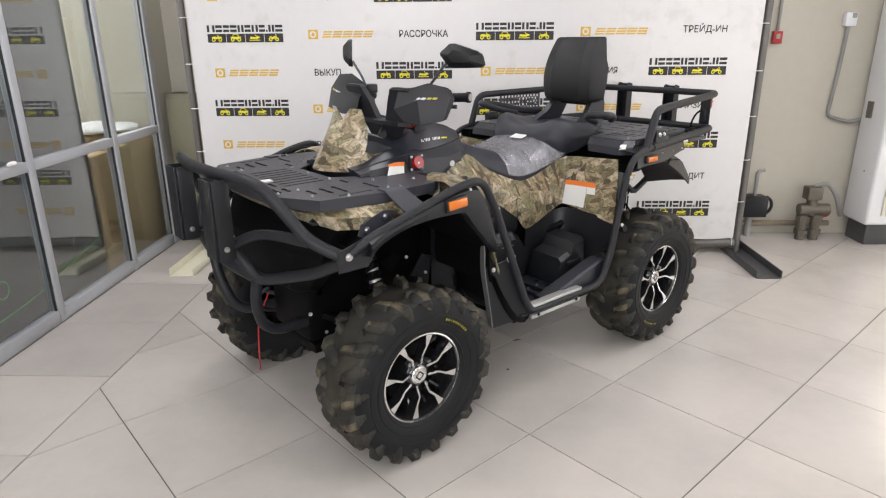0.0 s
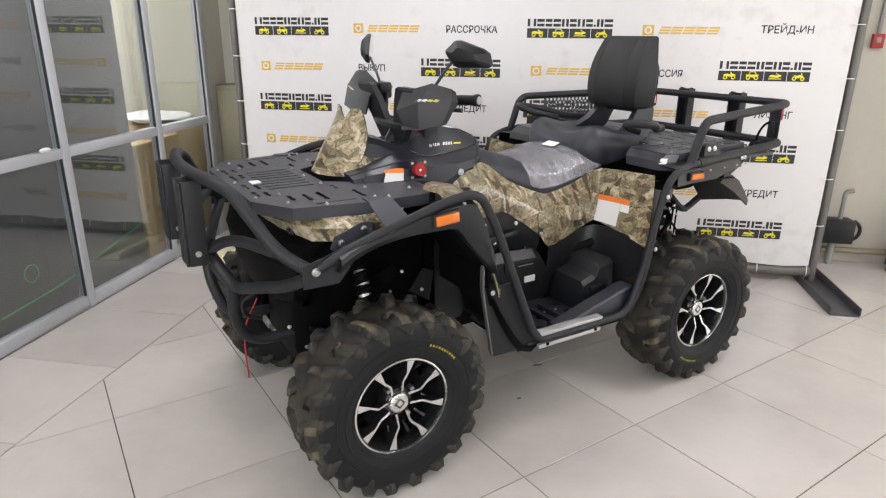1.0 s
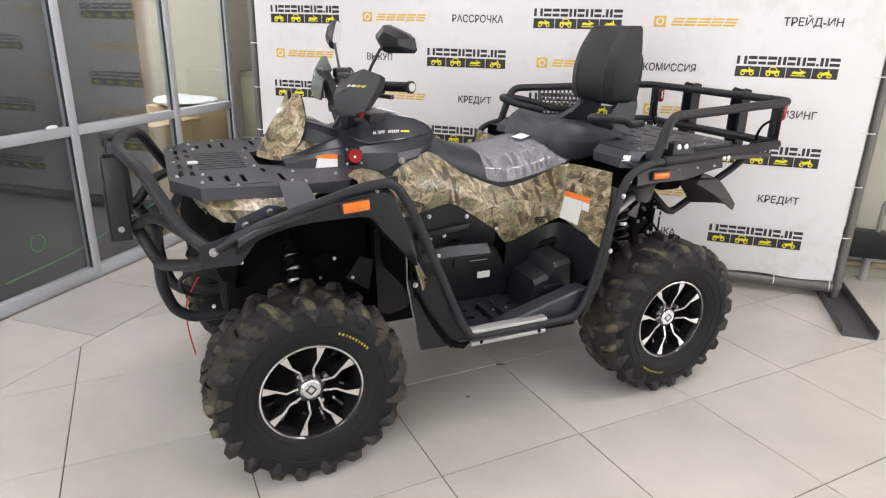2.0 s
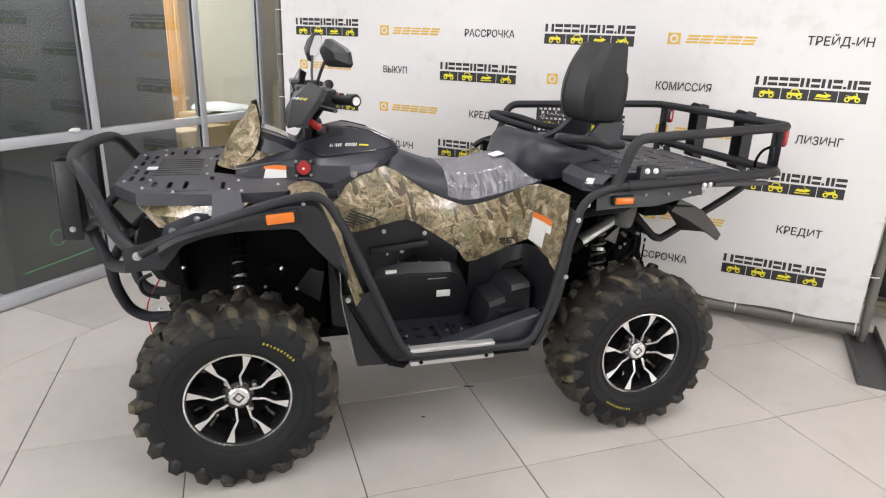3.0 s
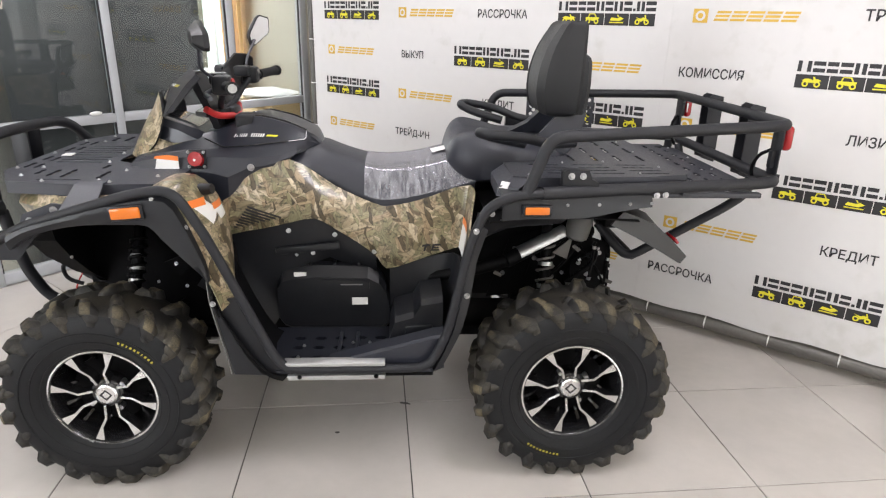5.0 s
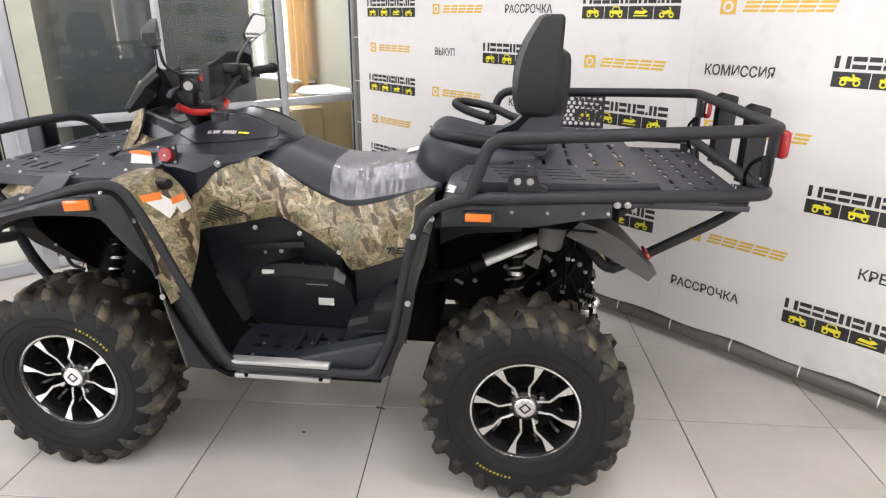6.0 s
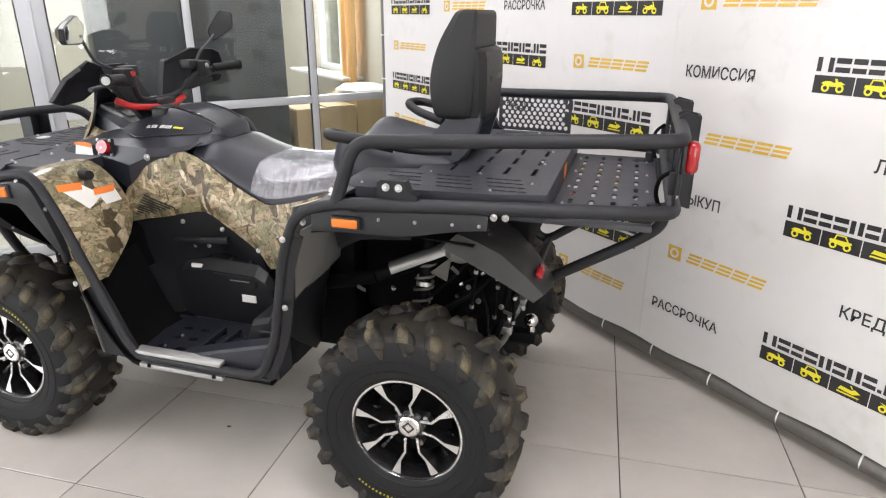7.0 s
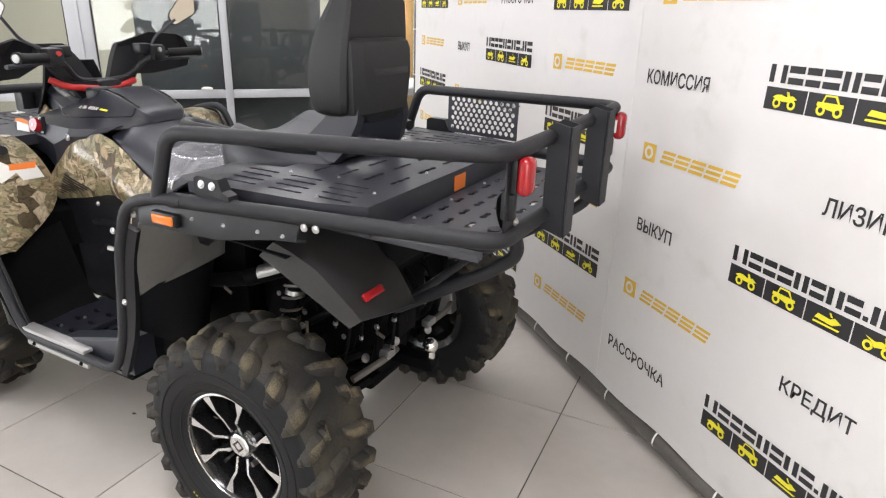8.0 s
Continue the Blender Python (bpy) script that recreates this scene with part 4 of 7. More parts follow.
def tread_mesh(count=21):
    bm = bmesh.new()
    jig = random.Random(7)
    for side in (-1, 1):
        for i in range(count):
            base = 2 * math.pi * (i + (0.5 if side > 0 else 0)) / count + jig.uniform(-0.012, 0.012)
            long = i % 2 == 0
            start = -0.002 if long else -0.045
            # inner block and a stepped shoulder block that runs down the sidewall
            lug(bm, [(0.318, start, 0.014, 0.05, 0.205, 0.0), (0.320, start - 0.018, 0.021, 0.08, 0.17, 0.0), (0.319, -0.055, 0.021, 0.085, 0.135, 0.08), (0.318, -0.07, 0.017, 0.08, 0.11, 0.15)], base, side, jig)
            lug(bm, [(0.318, -0.066, 0.016, 0.09, 0.112, 0.15), (0.316, -0.078, 0.023, 0.108, 0.095, 0.3), (0.310, -0.094, 0.025, 0.118, 0.07, 0.6), (0.302, -0.107, 0.019, 0.112, 0.05, 0.9)], base, side, jig)
            lug(bm, [(0.303, -0.107, 0.017, 0.094, 0.045, 1.0), (0.292, -0.1145, 0.013, 0.084, 0.028, 1.2), (0.284, -0.118, 0.006, 0.07, 0.02, 1.35)], base, side, jig, 0)
            low = 0.258 if long else 0.272
            lug(bm, [(0.285, -0.1175, 0.008, 0.066, 0.018, 1.35), (0.274, -0.121, 0.0065, 0.056, 0.01, 1.48), (low, -0.122, 0.002, 0.034, 0.0, 1.5)], base, side, jig, 0)
    for v in bm.verts:
        v.co.z = max(v.co.z, 0.001 - HUB_Z)
    me = mesh_of("tread", bm, True, 75)
    me.materials.append(M["tread"])
    me.materials.append(M["tread_top"])
    return me


def spoke_points(sign, r=0.17):
    """Half of a forked spoke, its fork's axis along -z: the two edges of its bright face."""
    line = [((0.385, -0.925), 0.092), ((0.262, -0.64), 0.023), ((0.135, -0.475), 0.021), ((0.112, -0.235), 0.024)]
    left, right = [], []
    pts = [Vector((p[0] * sign, p[1])) * r for p, _ in line]
    for k, (p, w) in enumerate(line):
        d = (pts[min(k + 1, 3)] - pts[max(k - 1, 0)]).normalized()
        nrm = Vector((-d.y, d.x))
        left.append(pts[k] + nrm * w * r)
        right.append(pts[k] - nrm * w * r)
    return left, right


def strip(bm, left, right, y0, y1):
    """A bar between two edges, from depth y0 (its face) to y1."""
    rings = []
    for k, (a, b) in enumerate(zip(left, right)):
        d = (0.0, 0.004, 0.008, 0.020)[k]
        rings.append([(a.x, y0 + d, a.y), (b.x, y0 + d, b.y), (b.x * 0.99, y1 + d, b.y * 0.99), (a.x * 0.99, y1 + d, a.y * 0.99)])
    return loft(bm, rings)


def turned(bm, a):
    bmesh.ops.rotate(bm, verts=bm.verts, cent=(0, 0, 0), matrix=Matrix.Rotation(a, 3, "Y"))
    return bm


def build_wheel(mark_angle):
    bm = lathe(bmesh.new(), [(0.172, -0.096), (0.166, -0.0955), (0.162, -0.088), (0.156, -0.05), (0.15, 0.09), (0.176, 0.1)], 56)
    wheel = part("wheel", bm, "rim", atv, "gloss black alloy rim")
    tyre = part("tyre", lathe(bmesh.new(), TYRE + [(r, -h) for r, h in reversed(TYRE[:-1])], 64), "rubber", wheel, "black off-road tyre")
    tyre.data.materials.append(M["tread"])
    for f in tyre.data.polygons:
        if math.hypot(f.center.x, f.center.z) > 0.297:
            f.material_index = 1
    for r, y in ((0.187, -0.1085), (0.2165, -0.1195), (0.2475, -0.1232)):
        part("sidewall_rib", lathe(bmesh.new(), [(r - 0.0035, y + 0.002), (r - 0.0015, y - 0.0018), (r + 0.0015, y - 0.002), (r + 0.0035, y + 0.002)], 64), "rubber", tyre)
    part("tread", tread_mesh(), "tread", wheel, "chunky lugs with brownish dust")
    lip = lathe(bmesh.new(), [(0.1740, -0.0945), (0.1745, -0.0975), (0.1692, -0.0985), (0.1680, -0.095)], 56)
    part("rim_lip", lip, "cut", wheel, "bright machined rim edge")
    part("brake_disc", lathe(bmesh.new(), [(0.02, -0.02), (0.12, -0.02), (0.12, -0.012), (0.02, -0.012)], 36), "under", wheel)
    part("hub", lathe(bmesh.new(), [(0.0, -0.06), (0.05, -0.06), (0.056, -0.052), (0.06, -0.02), (0.1, 0.0), (0.152, 0.03), (0.152, 0.06)], 36), "rim", wheel)
    for k in range(4):
        ax = math.pi / 2 * k - radians(10)
        for sg in (-1, 1):
            l, r = spoke_points(sg)
            part("spoke", turned(strip(bmesh.new(), l, r, -0.0895, -0.05), ax), "rim", wheel)
            l, r = spoke_points(sg)
            part("spoke_face", turned(strip(bmesh.new(), l, r, -0.0922, -0.0896), ax), "cut", wheel, smooth=False)
        bm = bmesh.new()
        a = ax + radians(45)
        p = Vector((math.sin(a) * 0.064, 0, -math.cos(a) * 0.064))
        cyl(bm, p + Vector((0, -0.044, 0)), p + Vector((0, -0.068, 0)), 0.0095, 0.008, 8)
        part("wheel_nut", bm, "chrome", wheel)
    for k in range(12):
        a = k * math.pi / 6 + 0.2
        rib = strip(bmesh.new(), [Vector((0.006, -0.152)), Vector((0.005, -0.14)), Vector((0.004, -0.125)), Vector((0.004, -0.11))], [Vector((-0.006, -0.152)), Vector((-0.005, -0.14)), Vector((-0.004, -0.125)), Vector((-0.004, -0.11))], -0.045, 0.02)
        part("rib", turned(rib, a), "rim", wheel)
    part("hub_cap", lathe(bmesh.new(), [(0.0, -0.076), (0.03, -0.076), (0.035, -0.072), (0.037, -0.057)], 28), "cut", wheel)
    bm = bmesh.new()
    for a, b in ((0.021, 0.013),):
        q = [(a, 0), (0, a), (-a, 0), (0, -a)]
        w = [(b, 0), (0, b), (-b, 0), (0, -b)]
        for k in range(4):
            j = (k + 1) % 4
            bm.faces.new([bm.verts.new((x, -0.0766, z)) for x, z in (q[k], q[j], w[j], w[k])])
    part("emblem", bm, "ink", wheel, smooth=False)
    bm = bmesh.new()
    for k in range(10):
        a = mark_angle + (k - 4.5) * -0.055
        r0, r1, d = 0.2295, 0.2375, 0.0145 if k % 4 != 2 else 0.008
        pts = [(r0, a - d), (r1, a - d), (r1, a + d), (r0, a + d)]
        bm.faces.new([bm.verts.new((r * math.cos(t), -0.1246, r * math.sin(t))) for r, t in pts])
    tagged(part("sidewall_marking", bm, "mark", wheel, "curved row of small yellow marks", smooth=False), kind="stuff")
    return wheel


for x, w, marks in ((-WHEELBASE / 2, 1.0, radians(53)), (WHEELBASE / 2, 1.04, radians(-114))):
    wheel = build_wheel(marks)
    wheel.matrix_basis = pose(x, -0.519, HUB_Z) @ Matrix.Diagonal((1, w, 1, 1))
    copy_thing(wheel, pose(x, 0.519, HUB_Z, 0, 0, 180))

# -- chassis, engine and suspension; their near-black colour holds the shade there --
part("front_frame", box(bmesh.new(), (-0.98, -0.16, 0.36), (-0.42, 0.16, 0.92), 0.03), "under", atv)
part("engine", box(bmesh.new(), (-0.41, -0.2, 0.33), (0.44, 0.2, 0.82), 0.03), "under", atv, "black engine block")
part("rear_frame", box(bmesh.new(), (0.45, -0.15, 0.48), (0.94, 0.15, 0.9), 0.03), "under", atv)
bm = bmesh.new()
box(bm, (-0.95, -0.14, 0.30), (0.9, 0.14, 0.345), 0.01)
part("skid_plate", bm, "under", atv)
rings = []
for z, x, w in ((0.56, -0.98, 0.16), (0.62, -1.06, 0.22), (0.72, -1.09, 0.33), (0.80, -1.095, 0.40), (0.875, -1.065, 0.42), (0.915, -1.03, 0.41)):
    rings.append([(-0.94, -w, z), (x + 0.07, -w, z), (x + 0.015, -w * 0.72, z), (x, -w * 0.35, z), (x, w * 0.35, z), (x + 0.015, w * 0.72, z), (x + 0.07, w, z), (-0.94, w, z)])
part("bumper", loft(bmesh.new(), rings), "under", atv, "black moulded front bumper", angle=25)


def spring(bm, p, q, r, turns, wire):
    p, q = Vector(p), Vector(q)
    a, b = ring_frame(q - p)
    pts = [p.lerp(q, i / (turns * 10)) + a * (r * math.cos(i * 0.6283)) + b * (r * math.sin(i * 0.6283)) for i in range(turns * 10 + 1)]
    return tube(bm, pts, wire, 0.001, 6, 1)


def suspension(s):
    for x, up in ((-WHEELBASE / 2, 0.16), (WHEELBASE / 2, 0.12)):
        bm = bmesh.new()
        for z0, z1 in ((0.36, 0.27), (0.47, 0.43)):
            tube(bm, [(x - 0.14, s * 0.16, z0), (x, s * 0.4, z1), (x + 0.14, s * 0.16, z0)], 0.016, 0.05, 8)
        part("wishbone", bm, "under", atv)
        part("drive_shaft", cyl(cyl(bmesh.new(), (x, s * 0.14, 0.38), (x, s * 0.42, HUB_Z), 0.014), (x, s * 0.16, 0.38), (x, s * 0.24, 0.366), 0.035, 0.02), "under", atv)
        part("knuckle", cyl(bmesh.new(), (x, s * 0.38, HUB_Z), (x, s * 0.47, HUB_Z), 0.06), "under", atv)
        xs = x + (0.07 if x < 0 else -0.06)
        low, top = ((-0.752, s * 0.37, 0.47), (-0.745, s * 0.2, 0.80)) if x < 0 else ((xs, s * 0.36, 0.40), (xs + 0.02, s * 0.24, 0.84))
        shock = part("shock_absorber", cyl(bmesh.new(), low, top, 0.02), "under", atv)
        part("spring", spring(bmesh.new(), Vector(low).lerp(Vector(top), 0.18), Vector(low).lerp(Vector(top), 0.85), 0.027 if x < 0 else 0.03, 8, 0.006 if x < 0 else 0.005), "pipe" if x > 0 else "under", shock)
        for q in (0.3, 0.42, 0.54, 0.66) if x < 0 else (0.42, 0.6):
            part("collar", cyl(bmesh.new(), Vector(low).lerp(Vector(top), q), Vector(low).lerp(Vector(top), q + 0.03), 0.025 if x < 0 else 0.027), "alloy", shock)
        part("collar", cyl(bmesh.new(), Vector(low).lerp(Vector(top), 0.14), Vector(low).lerp(Vector(top), 0.18), 0.029), "chrome", shock)
    part("tie_rod", cyl(bmesh.new(), (-0.86, s * 0.1, 0.45), (-0.88, s * 0.44, 0.38), 0.009), "alloy", atv)


both_sides(suspension)
for x, y, z, r_ in ((-0.86, -0.4, 0.56, 0.009), (-0.98, -0.3, 0.47, 0.008), (-0.60, -0.3, 0.68, 0.008), (-0.66, -0.32, 0.62, 0.007), (-0.93, -0.34, 0.72, 0.007), (-0.55, -0.36, 0.62, 0.008), (-1.03, -0.28, 0.55, 0.009)):
    bolt(atv, (x, y, z), (-0.3, -1, 0.2), r_ * 0.65)
part("bracket", slab(bmesh.new(), [(-0.67, 0.655), (-0.61, 0.68), (-0.57, 0.65), (-0.62, 0.60)], 0.003, 0.005, m=pose(0, -0.22, 0, 90, 0, 0)), "under", atv)
part("bracket", slab(bmesh.new(), [(-0.55, 0.58), (-0.49, 0.66), (-0.44, 0.64), (-0.46, 0.52)], 0.003, 0.005, m=pose(0, -0.26, 0, 90, 0, 0)), "plastic", atv)
part("brake_hose", tube(bmesh.new(), [(-1.06, 0.0, 0.56), (-1.12, -0.01, 0.46), (-1.118, 0.015, 0.34), (-1.10, 0.07, 0.2)], 0.003, 0.05, 6), "cloth", atv, "thin red brake hose")

# -- front guard --
TR, BAR = 0.0205, 0.0152


def guard(s):
    part("guard_tube", tube(bmesh.new(), [(-1.03, s * 0.555, 0.838), (-1.105, s * 0.465, 0.885), (-1.2, s * 0.355, 1.062), (-1.232, s * 0.3, 1.083), (-1.265, s * 0.14, 1.086), (-1.27, 0, 1.086)], TR, 0.06), "tubing", atv)
    part("guard_tube", tube(bmesh.new(), [(-1.03, s * 0.56, 0.83), (-1.085, s * 0.455, 0.772), (-1.183, s * 0.215, 0.702), (-1.245, s * 0.15, 0.825)], TR, 0.045), "tubing", atv)
    part("guard_tube", tube(bmesh.new(), [(-1.105, s * 0.462, 0.885), (-1.165, s * 0.32, 0.893), (-1.20, s * 0.23, 0.878), (-1.25, s * 0.15, 0.825)], TR * 0.9, 0.06), "tubing", atv)
    part("guard_leg", tube(bmesh.new(), [(-1.186, s * 0.205, 0.71), (-1.188, s * 0.165, 0.60), (-1.155, s * 0.135, 0.495), (-1.10, s * 0.13, 0.455), (-0.95, s * 0.13, 0.45)], TR, 0.06), "tubing", atv)
    bm = bmesh.new()
    box(bm, (-1.322, s * 0.165 - 0.045, 0.80), (-1.313, s * 0.165 + 0.045, 1.075), 0.002)
    for d in (-1, 1):
        box(bm, (-1.313, s * 0.165 + d * 0.045 - 0.004, 0.80), (-1.255, s * 0.165 + d * 0.045 + 0.004, 1.075), 0.002)
    part("guard_pad", bm, "plastic", atv, "black upright guard plate")
    bolt(atv, (-1.285, s * 0.165 - 0.05, 0.84), (0, -1, 0))
    # gusset where the tubes meet the side bar
    bm = bmesh.new()
    slab(bm, [(-1.07, 0.80), (-0.96, 0.80), (-0.88, 0.90), (-0.90, 0.925), (-1.0, 0.89), (-1.07, 0.87)], 0.003, 0.006, m=pose(0, s * 0.574, 0, 90, 0, 0))
    part("gusset", bm, "tubing", atv)
    bolt(atv, (-1.031, s * 0.578, 0.849), (0, s, 0), 0.011)


both_sides(guard)
part("guard_tube", tube(bmesh.new(), [(-1.184, -0.215, 0.703), (-1.19, 0, 0.70), (-1.184, 0.215, 0.703)], TR * 0.9, 0.06), "tubing", atv)
part("tow_hook", tube(bmesh.new(), [(-1.06, -0.05, 0.5), (-1.12, -0.05, 0.52), (-1.13, -0.05, 0.58), (-1.08, -0.05, 0.6)], 0.008, 0.03), "tubing", atv)

# -- side bars --
SIDE = [(-1.02, 0.572, 0.855), (-0.92, 0.592, 0.912), (-0.60, 0.603, 1.012), (-0.475, 0.603, 1.03), (-0.40, 0.603, 0.90), (-0.215, 0.603, 0.47), (-0.175, 0.603, 0.425), (0.285, 0.603, 0.425), (0.345, 0.603, 0.56), (0.405, 0.61, 0.86), (0.455, 0.61, 0.985), (0.56, 0.605, 1.018), (0.66, 0.596, 1.02)]


def side_bar(s):
    part("side_bar", tube(bmesh.new(), [(x, s * y, z) for x, y, z in SIDE], BAR, 0.055, 14), "tubing", atv)
    part("tread_strip", box(bmesh.new(), (-0.19, s * 0.592 - 0.022, 0.438), (0.14, s * 0.592 + 0.02, 0.452), 0.004), "sill", atv, "brushed alloy sill strip")
    part("sill_plate", box(bmesh.new(), (-0.18, s * 0.598 - 0.01, 0.385), (0.14, s * 0.598 + 0.008, 0.402), 0.003), "sill", atv)
    for x in (-0.14, 0.11):
        bolt(atv, (x, s * 0.607, 0.398), (0, s, 0), 0.006, "under")
    for p in ((0.42, 0.632, 0.909), (0.4, 0.618, 0.69), (-0.535, 0.605, 0.995), (-0.397, 0.592, 0.656), (-0.45, 0.6, 0.91), (0.47, 0.6, 0.955)):
        bolt(atv, (p[0], s * p[1], p[2]), (0, s, 0.1), 0.0075)


both_sides(side_bar)

# -- front carrier plate --
half = [(-1.125, 0.285), (-1.04, 0.43), (-0.79, 0.475), (-0.58, 0.46), (-0.53, 0.42), (-0.53, 0.25), (-0.70, 0.2), (-0.82, 0.12)]
outline = [(x, -y) for x, y in half] + [(x, y) for x, y in reversed(half)]
holes = [slot(-0.945, -0.147 + 0.042 * k, 0.165, 0.012, "x") for k in range(8)]
for s in (-1, 1):
    holes += [slot(x, s * y, ln, 0.017, "y", max(2, round(ln / 0.04))) for x, y, ln in ((-1.0, 0.30, 0.075), (-0.95, 0.315, 0.1), (-0.9, 0.32, 0.115), (-0.78, 0.34, 0.11), (-1.085, 0.08, 0.085), (-1.085, 0.2, 0.085), (-1.05, 0.1, 0.07), (-1.05, 0.21, 0.07), (-0.82, 0.22, 0.06))]
    holes.append(slot(-0.89, s * 0.41, 0.14, 0.009, "x"))
plate = part("front_carrier", slab(bmesh.new(), outline, 1.008, 0.005, holes), "steel", atv, "black slotted steel carrier plate", angle=20)
bm = bmesh.new()
for (x0, y0), (x1, y1) in zip(outline, outline[1:] + outline[:1]):
    if not (x0 > -0.85 and x1 > -0.85 and abs(y0) < 0.3 and abs(y1) < 0.3):
        c = Vector((-0.82, 0))
        i0, i1 = (Vector((x0, y0)) + (c - Vector((x0, y0))).normalized() * 0.005), (Vector((x1, y1)) + (c - Vector((x1, y1))).normalized() * 0.005)
        loft(bm, [[(x0, y0, 1.0035), (i0.x, i0.y, 1.0035), (i0.x, i0.y, 0.97), (x0, y0, 0.97)], [(x1, y1, 1.0035), (i1.x, i1.y, 1.0035), (i1.x, i1.y, 0.97), (x1, y1, 0.97)]])
part("edge", bm, "steel", plate, smooth=False)
for x, y in ((-1.1, 0.25), (-1.03, 0.36), (-0.93, 0.43), (-0.84, 0.15), (-0.73, 0.28), (-0.60, 0.36), (-0.72, 0.44), (-0.76, 0.42), (-1.1, 0.0), (-0.85, 0.0), (-1.02, 0.24)):
    for s in ((-1, 1) if y else (1,)):
        bolt(plate, (x, s * y, 1.008), (0, 0, 1), 0.0052)


def strap(s):
    """The bent flat bar from the carrier down to the side bar."""
    bm = bmesh.new()
    rows = [[(x0, s * y, z), (x1, s * y, z)] for y, z, x0, x1 in ((0.43, 1.0125, -0.81, -0.725), (0.475, 1.0125, -0.81, -0.725), (0.487, 1.005, -0.81, -0.722), (0.603, 0.955, -0.81, -0.71), (0.612, 0.945, -0.80, -0.72))]
    part("strap", sheet(bm, rows, 0.005), "steel", atv)
    bm = bmesh.new()
    slab(bm, [(-0.965, 0.895), (-0.94, 0.88), (-0.83, 0.925), (-0.82, 0.96), (-0.86, 0.965), (-0.95, 0.93)], 0.003, 0.006, m=pose(0, s * 0.53, 0, 90, 0, 0))
    part("bracket", bm, "steel", atv)
    bolt(atv, (-0.93, s * 0.534, 0.91), (0, s, 0), 0.0095)
    bolt(atv, (-0.855, s * 0.534, 0.944), (0, s, 0), 0.0095)


both_sides(strap)

# -- camouflage hood under the carrier, and the headlamp cover --
bm = bmesh.new()
hood = [(-1.06, 0.12, 0.92, 0.97), (-1.045, 0.3, 0.915, 0.97), (-0.985, 0.43, 0.895, 0.97), (-0.87, 0.50, 0.895, 0.972), (-0.72, 0.525, 0.92, 0.985)]
rows = []
for s in (-1, 1):
    seq = [[(x, s * y, zl), (x - 0.02, s * (y + 0.012), (zl + zh) / 2 + 0.01), (x + 0.02, s * (y - 0.02), zh)] for x, y, zl, zh in hood]
    rows += seq[::-1] if s < 0 else seq
part("hood", sheet(bm, rows, 0.006), "camo", atv, "reed camouflage front panel")


def lamp_eye(s):
    part("headlamp", box(bmesh.new(), (-1.035, s * 0.3 - 0.07, 0.90), (-1.0, s * 0.3 + 0.07, 0.945), 0.015), "rim", atv, "dark headlamp glass")


both_sides(lamp_eye)
rows = []
for x, z, w, b in ((-0.81, 1.018, 0.128, 0.07), (-0.782, 1.075, 0.143, 0.105), (-0.73, 1.165, 0.13, 0.085), (-0.676, 1.252, 0.106, 0.02)):
    rows.append([(x + b * (abs(k) / 4) ** 2, w * k / 4, z - (0.045 if (x > -0.7 and k == 0) else 0.022 if (x > -0.7 and abs(k) == 1) else 0)) for k in range(-4, 5)])
cover = part("lamp_cover", sheet(bmesh.new(), smooth_rows(rows), 0.007), "camo", atv, "upright reed camouflage lamp cover")
bare_back(cover, lambda c, n: n.x > 0.05, "plastic")


def cheek(s):
    bm = bmesh.new()
    sheet(bm, [[(-0.735, s * 0.142, 1.022), (-0.70, s * 0.136, 1.05), (-0.67, s * 0.12, 1.09)], [(-0.65, s * 0.158, 1.03), (-0.63, s * 0.148, 1.055), (-0.62, s * 0.13, 1.075)], [(-0.52, s * 0.168, 1.045), (-0.53, s * 0.155, 1.065), (-0.55, s * 0.14, 1.08)]], 0.006)
    part("lamp_cheek", bm, "camo", atv)


both_sides(cheek)
bm = bmesh.new()
rings = []
for x, zt, w in ((-0.70, 1.15, 0.085), (-0.675, 1.168, 0.10), (-0.60, 1.15, 0.122), (-0.53, 1.118, 0.132), (-0.47, 1.09, 0.128)):
    rings.append([(x, -w - 0.012, 1.03), (x, -w, zt - 0.03), (x, -w + 0.03, zt), (x, w - 0.03, zt), (x, w, zt - 0.03), (x, w + 0.012, 1.03)])
dash = part("dash", loft(bm, rings), "satin", atv, "graphite dashboard pod", angle=20)
lay("dash_screen", dash, ((-0.655, -0.065, 1.2), (-0.54, -0.075, 1.2), (-0.54, 0.075, 1.2), (-0.655, 0.065, 1.2)), (0, 0, -1), "rim", dash, "glossy instrument screen", 0.004, 3)
for s in (-1, 1):
    lay("dash_trim", dash, ((-0.665, s * 0.088, 1.16), (-0.55, s * 0.115, 1.13), (-0.55, s * 0.105, 1.14), (-0.665, s * 0.078, 1.17)), (0, -s, -0.5), "raw", dash, "light grey trim strip", 0.003, 3)

# -- tank cover --
TANK = [(-0.74, 1.045, 0.08, 1.03, 0.17, 1.02, 0.212), (-0.60, 1.09, 0.11, 1.058, 0.187, 1.038, 0.234), (-0.50, 1.112, 0.105, 1.07, 0.19, 1.046, 0.24), (-0.43, 1.135, 0.1, 1.073, 0.186, 1.046, 0.243), (-0.365, 1.163, 0.1, 1.076, 0.18, 1.042, 0.243), (-0.314, 1.170, 0.098, 1.08, 0.172, 1.039, 0.24), (-0.22, 1.148, 0.099, 1.087, 0.146, 1.05, 0.205), (-0.15, 1.118, 0.094, 1.09, 0.112, 1.066, 0.132), (-0.122, 1.1, 0.076, 1.076, 0.088, 1.055, 0.098), (-0.104, 1.07, 0.045, 1.058, 0.055, 1.04, 0.06)]
rings = []
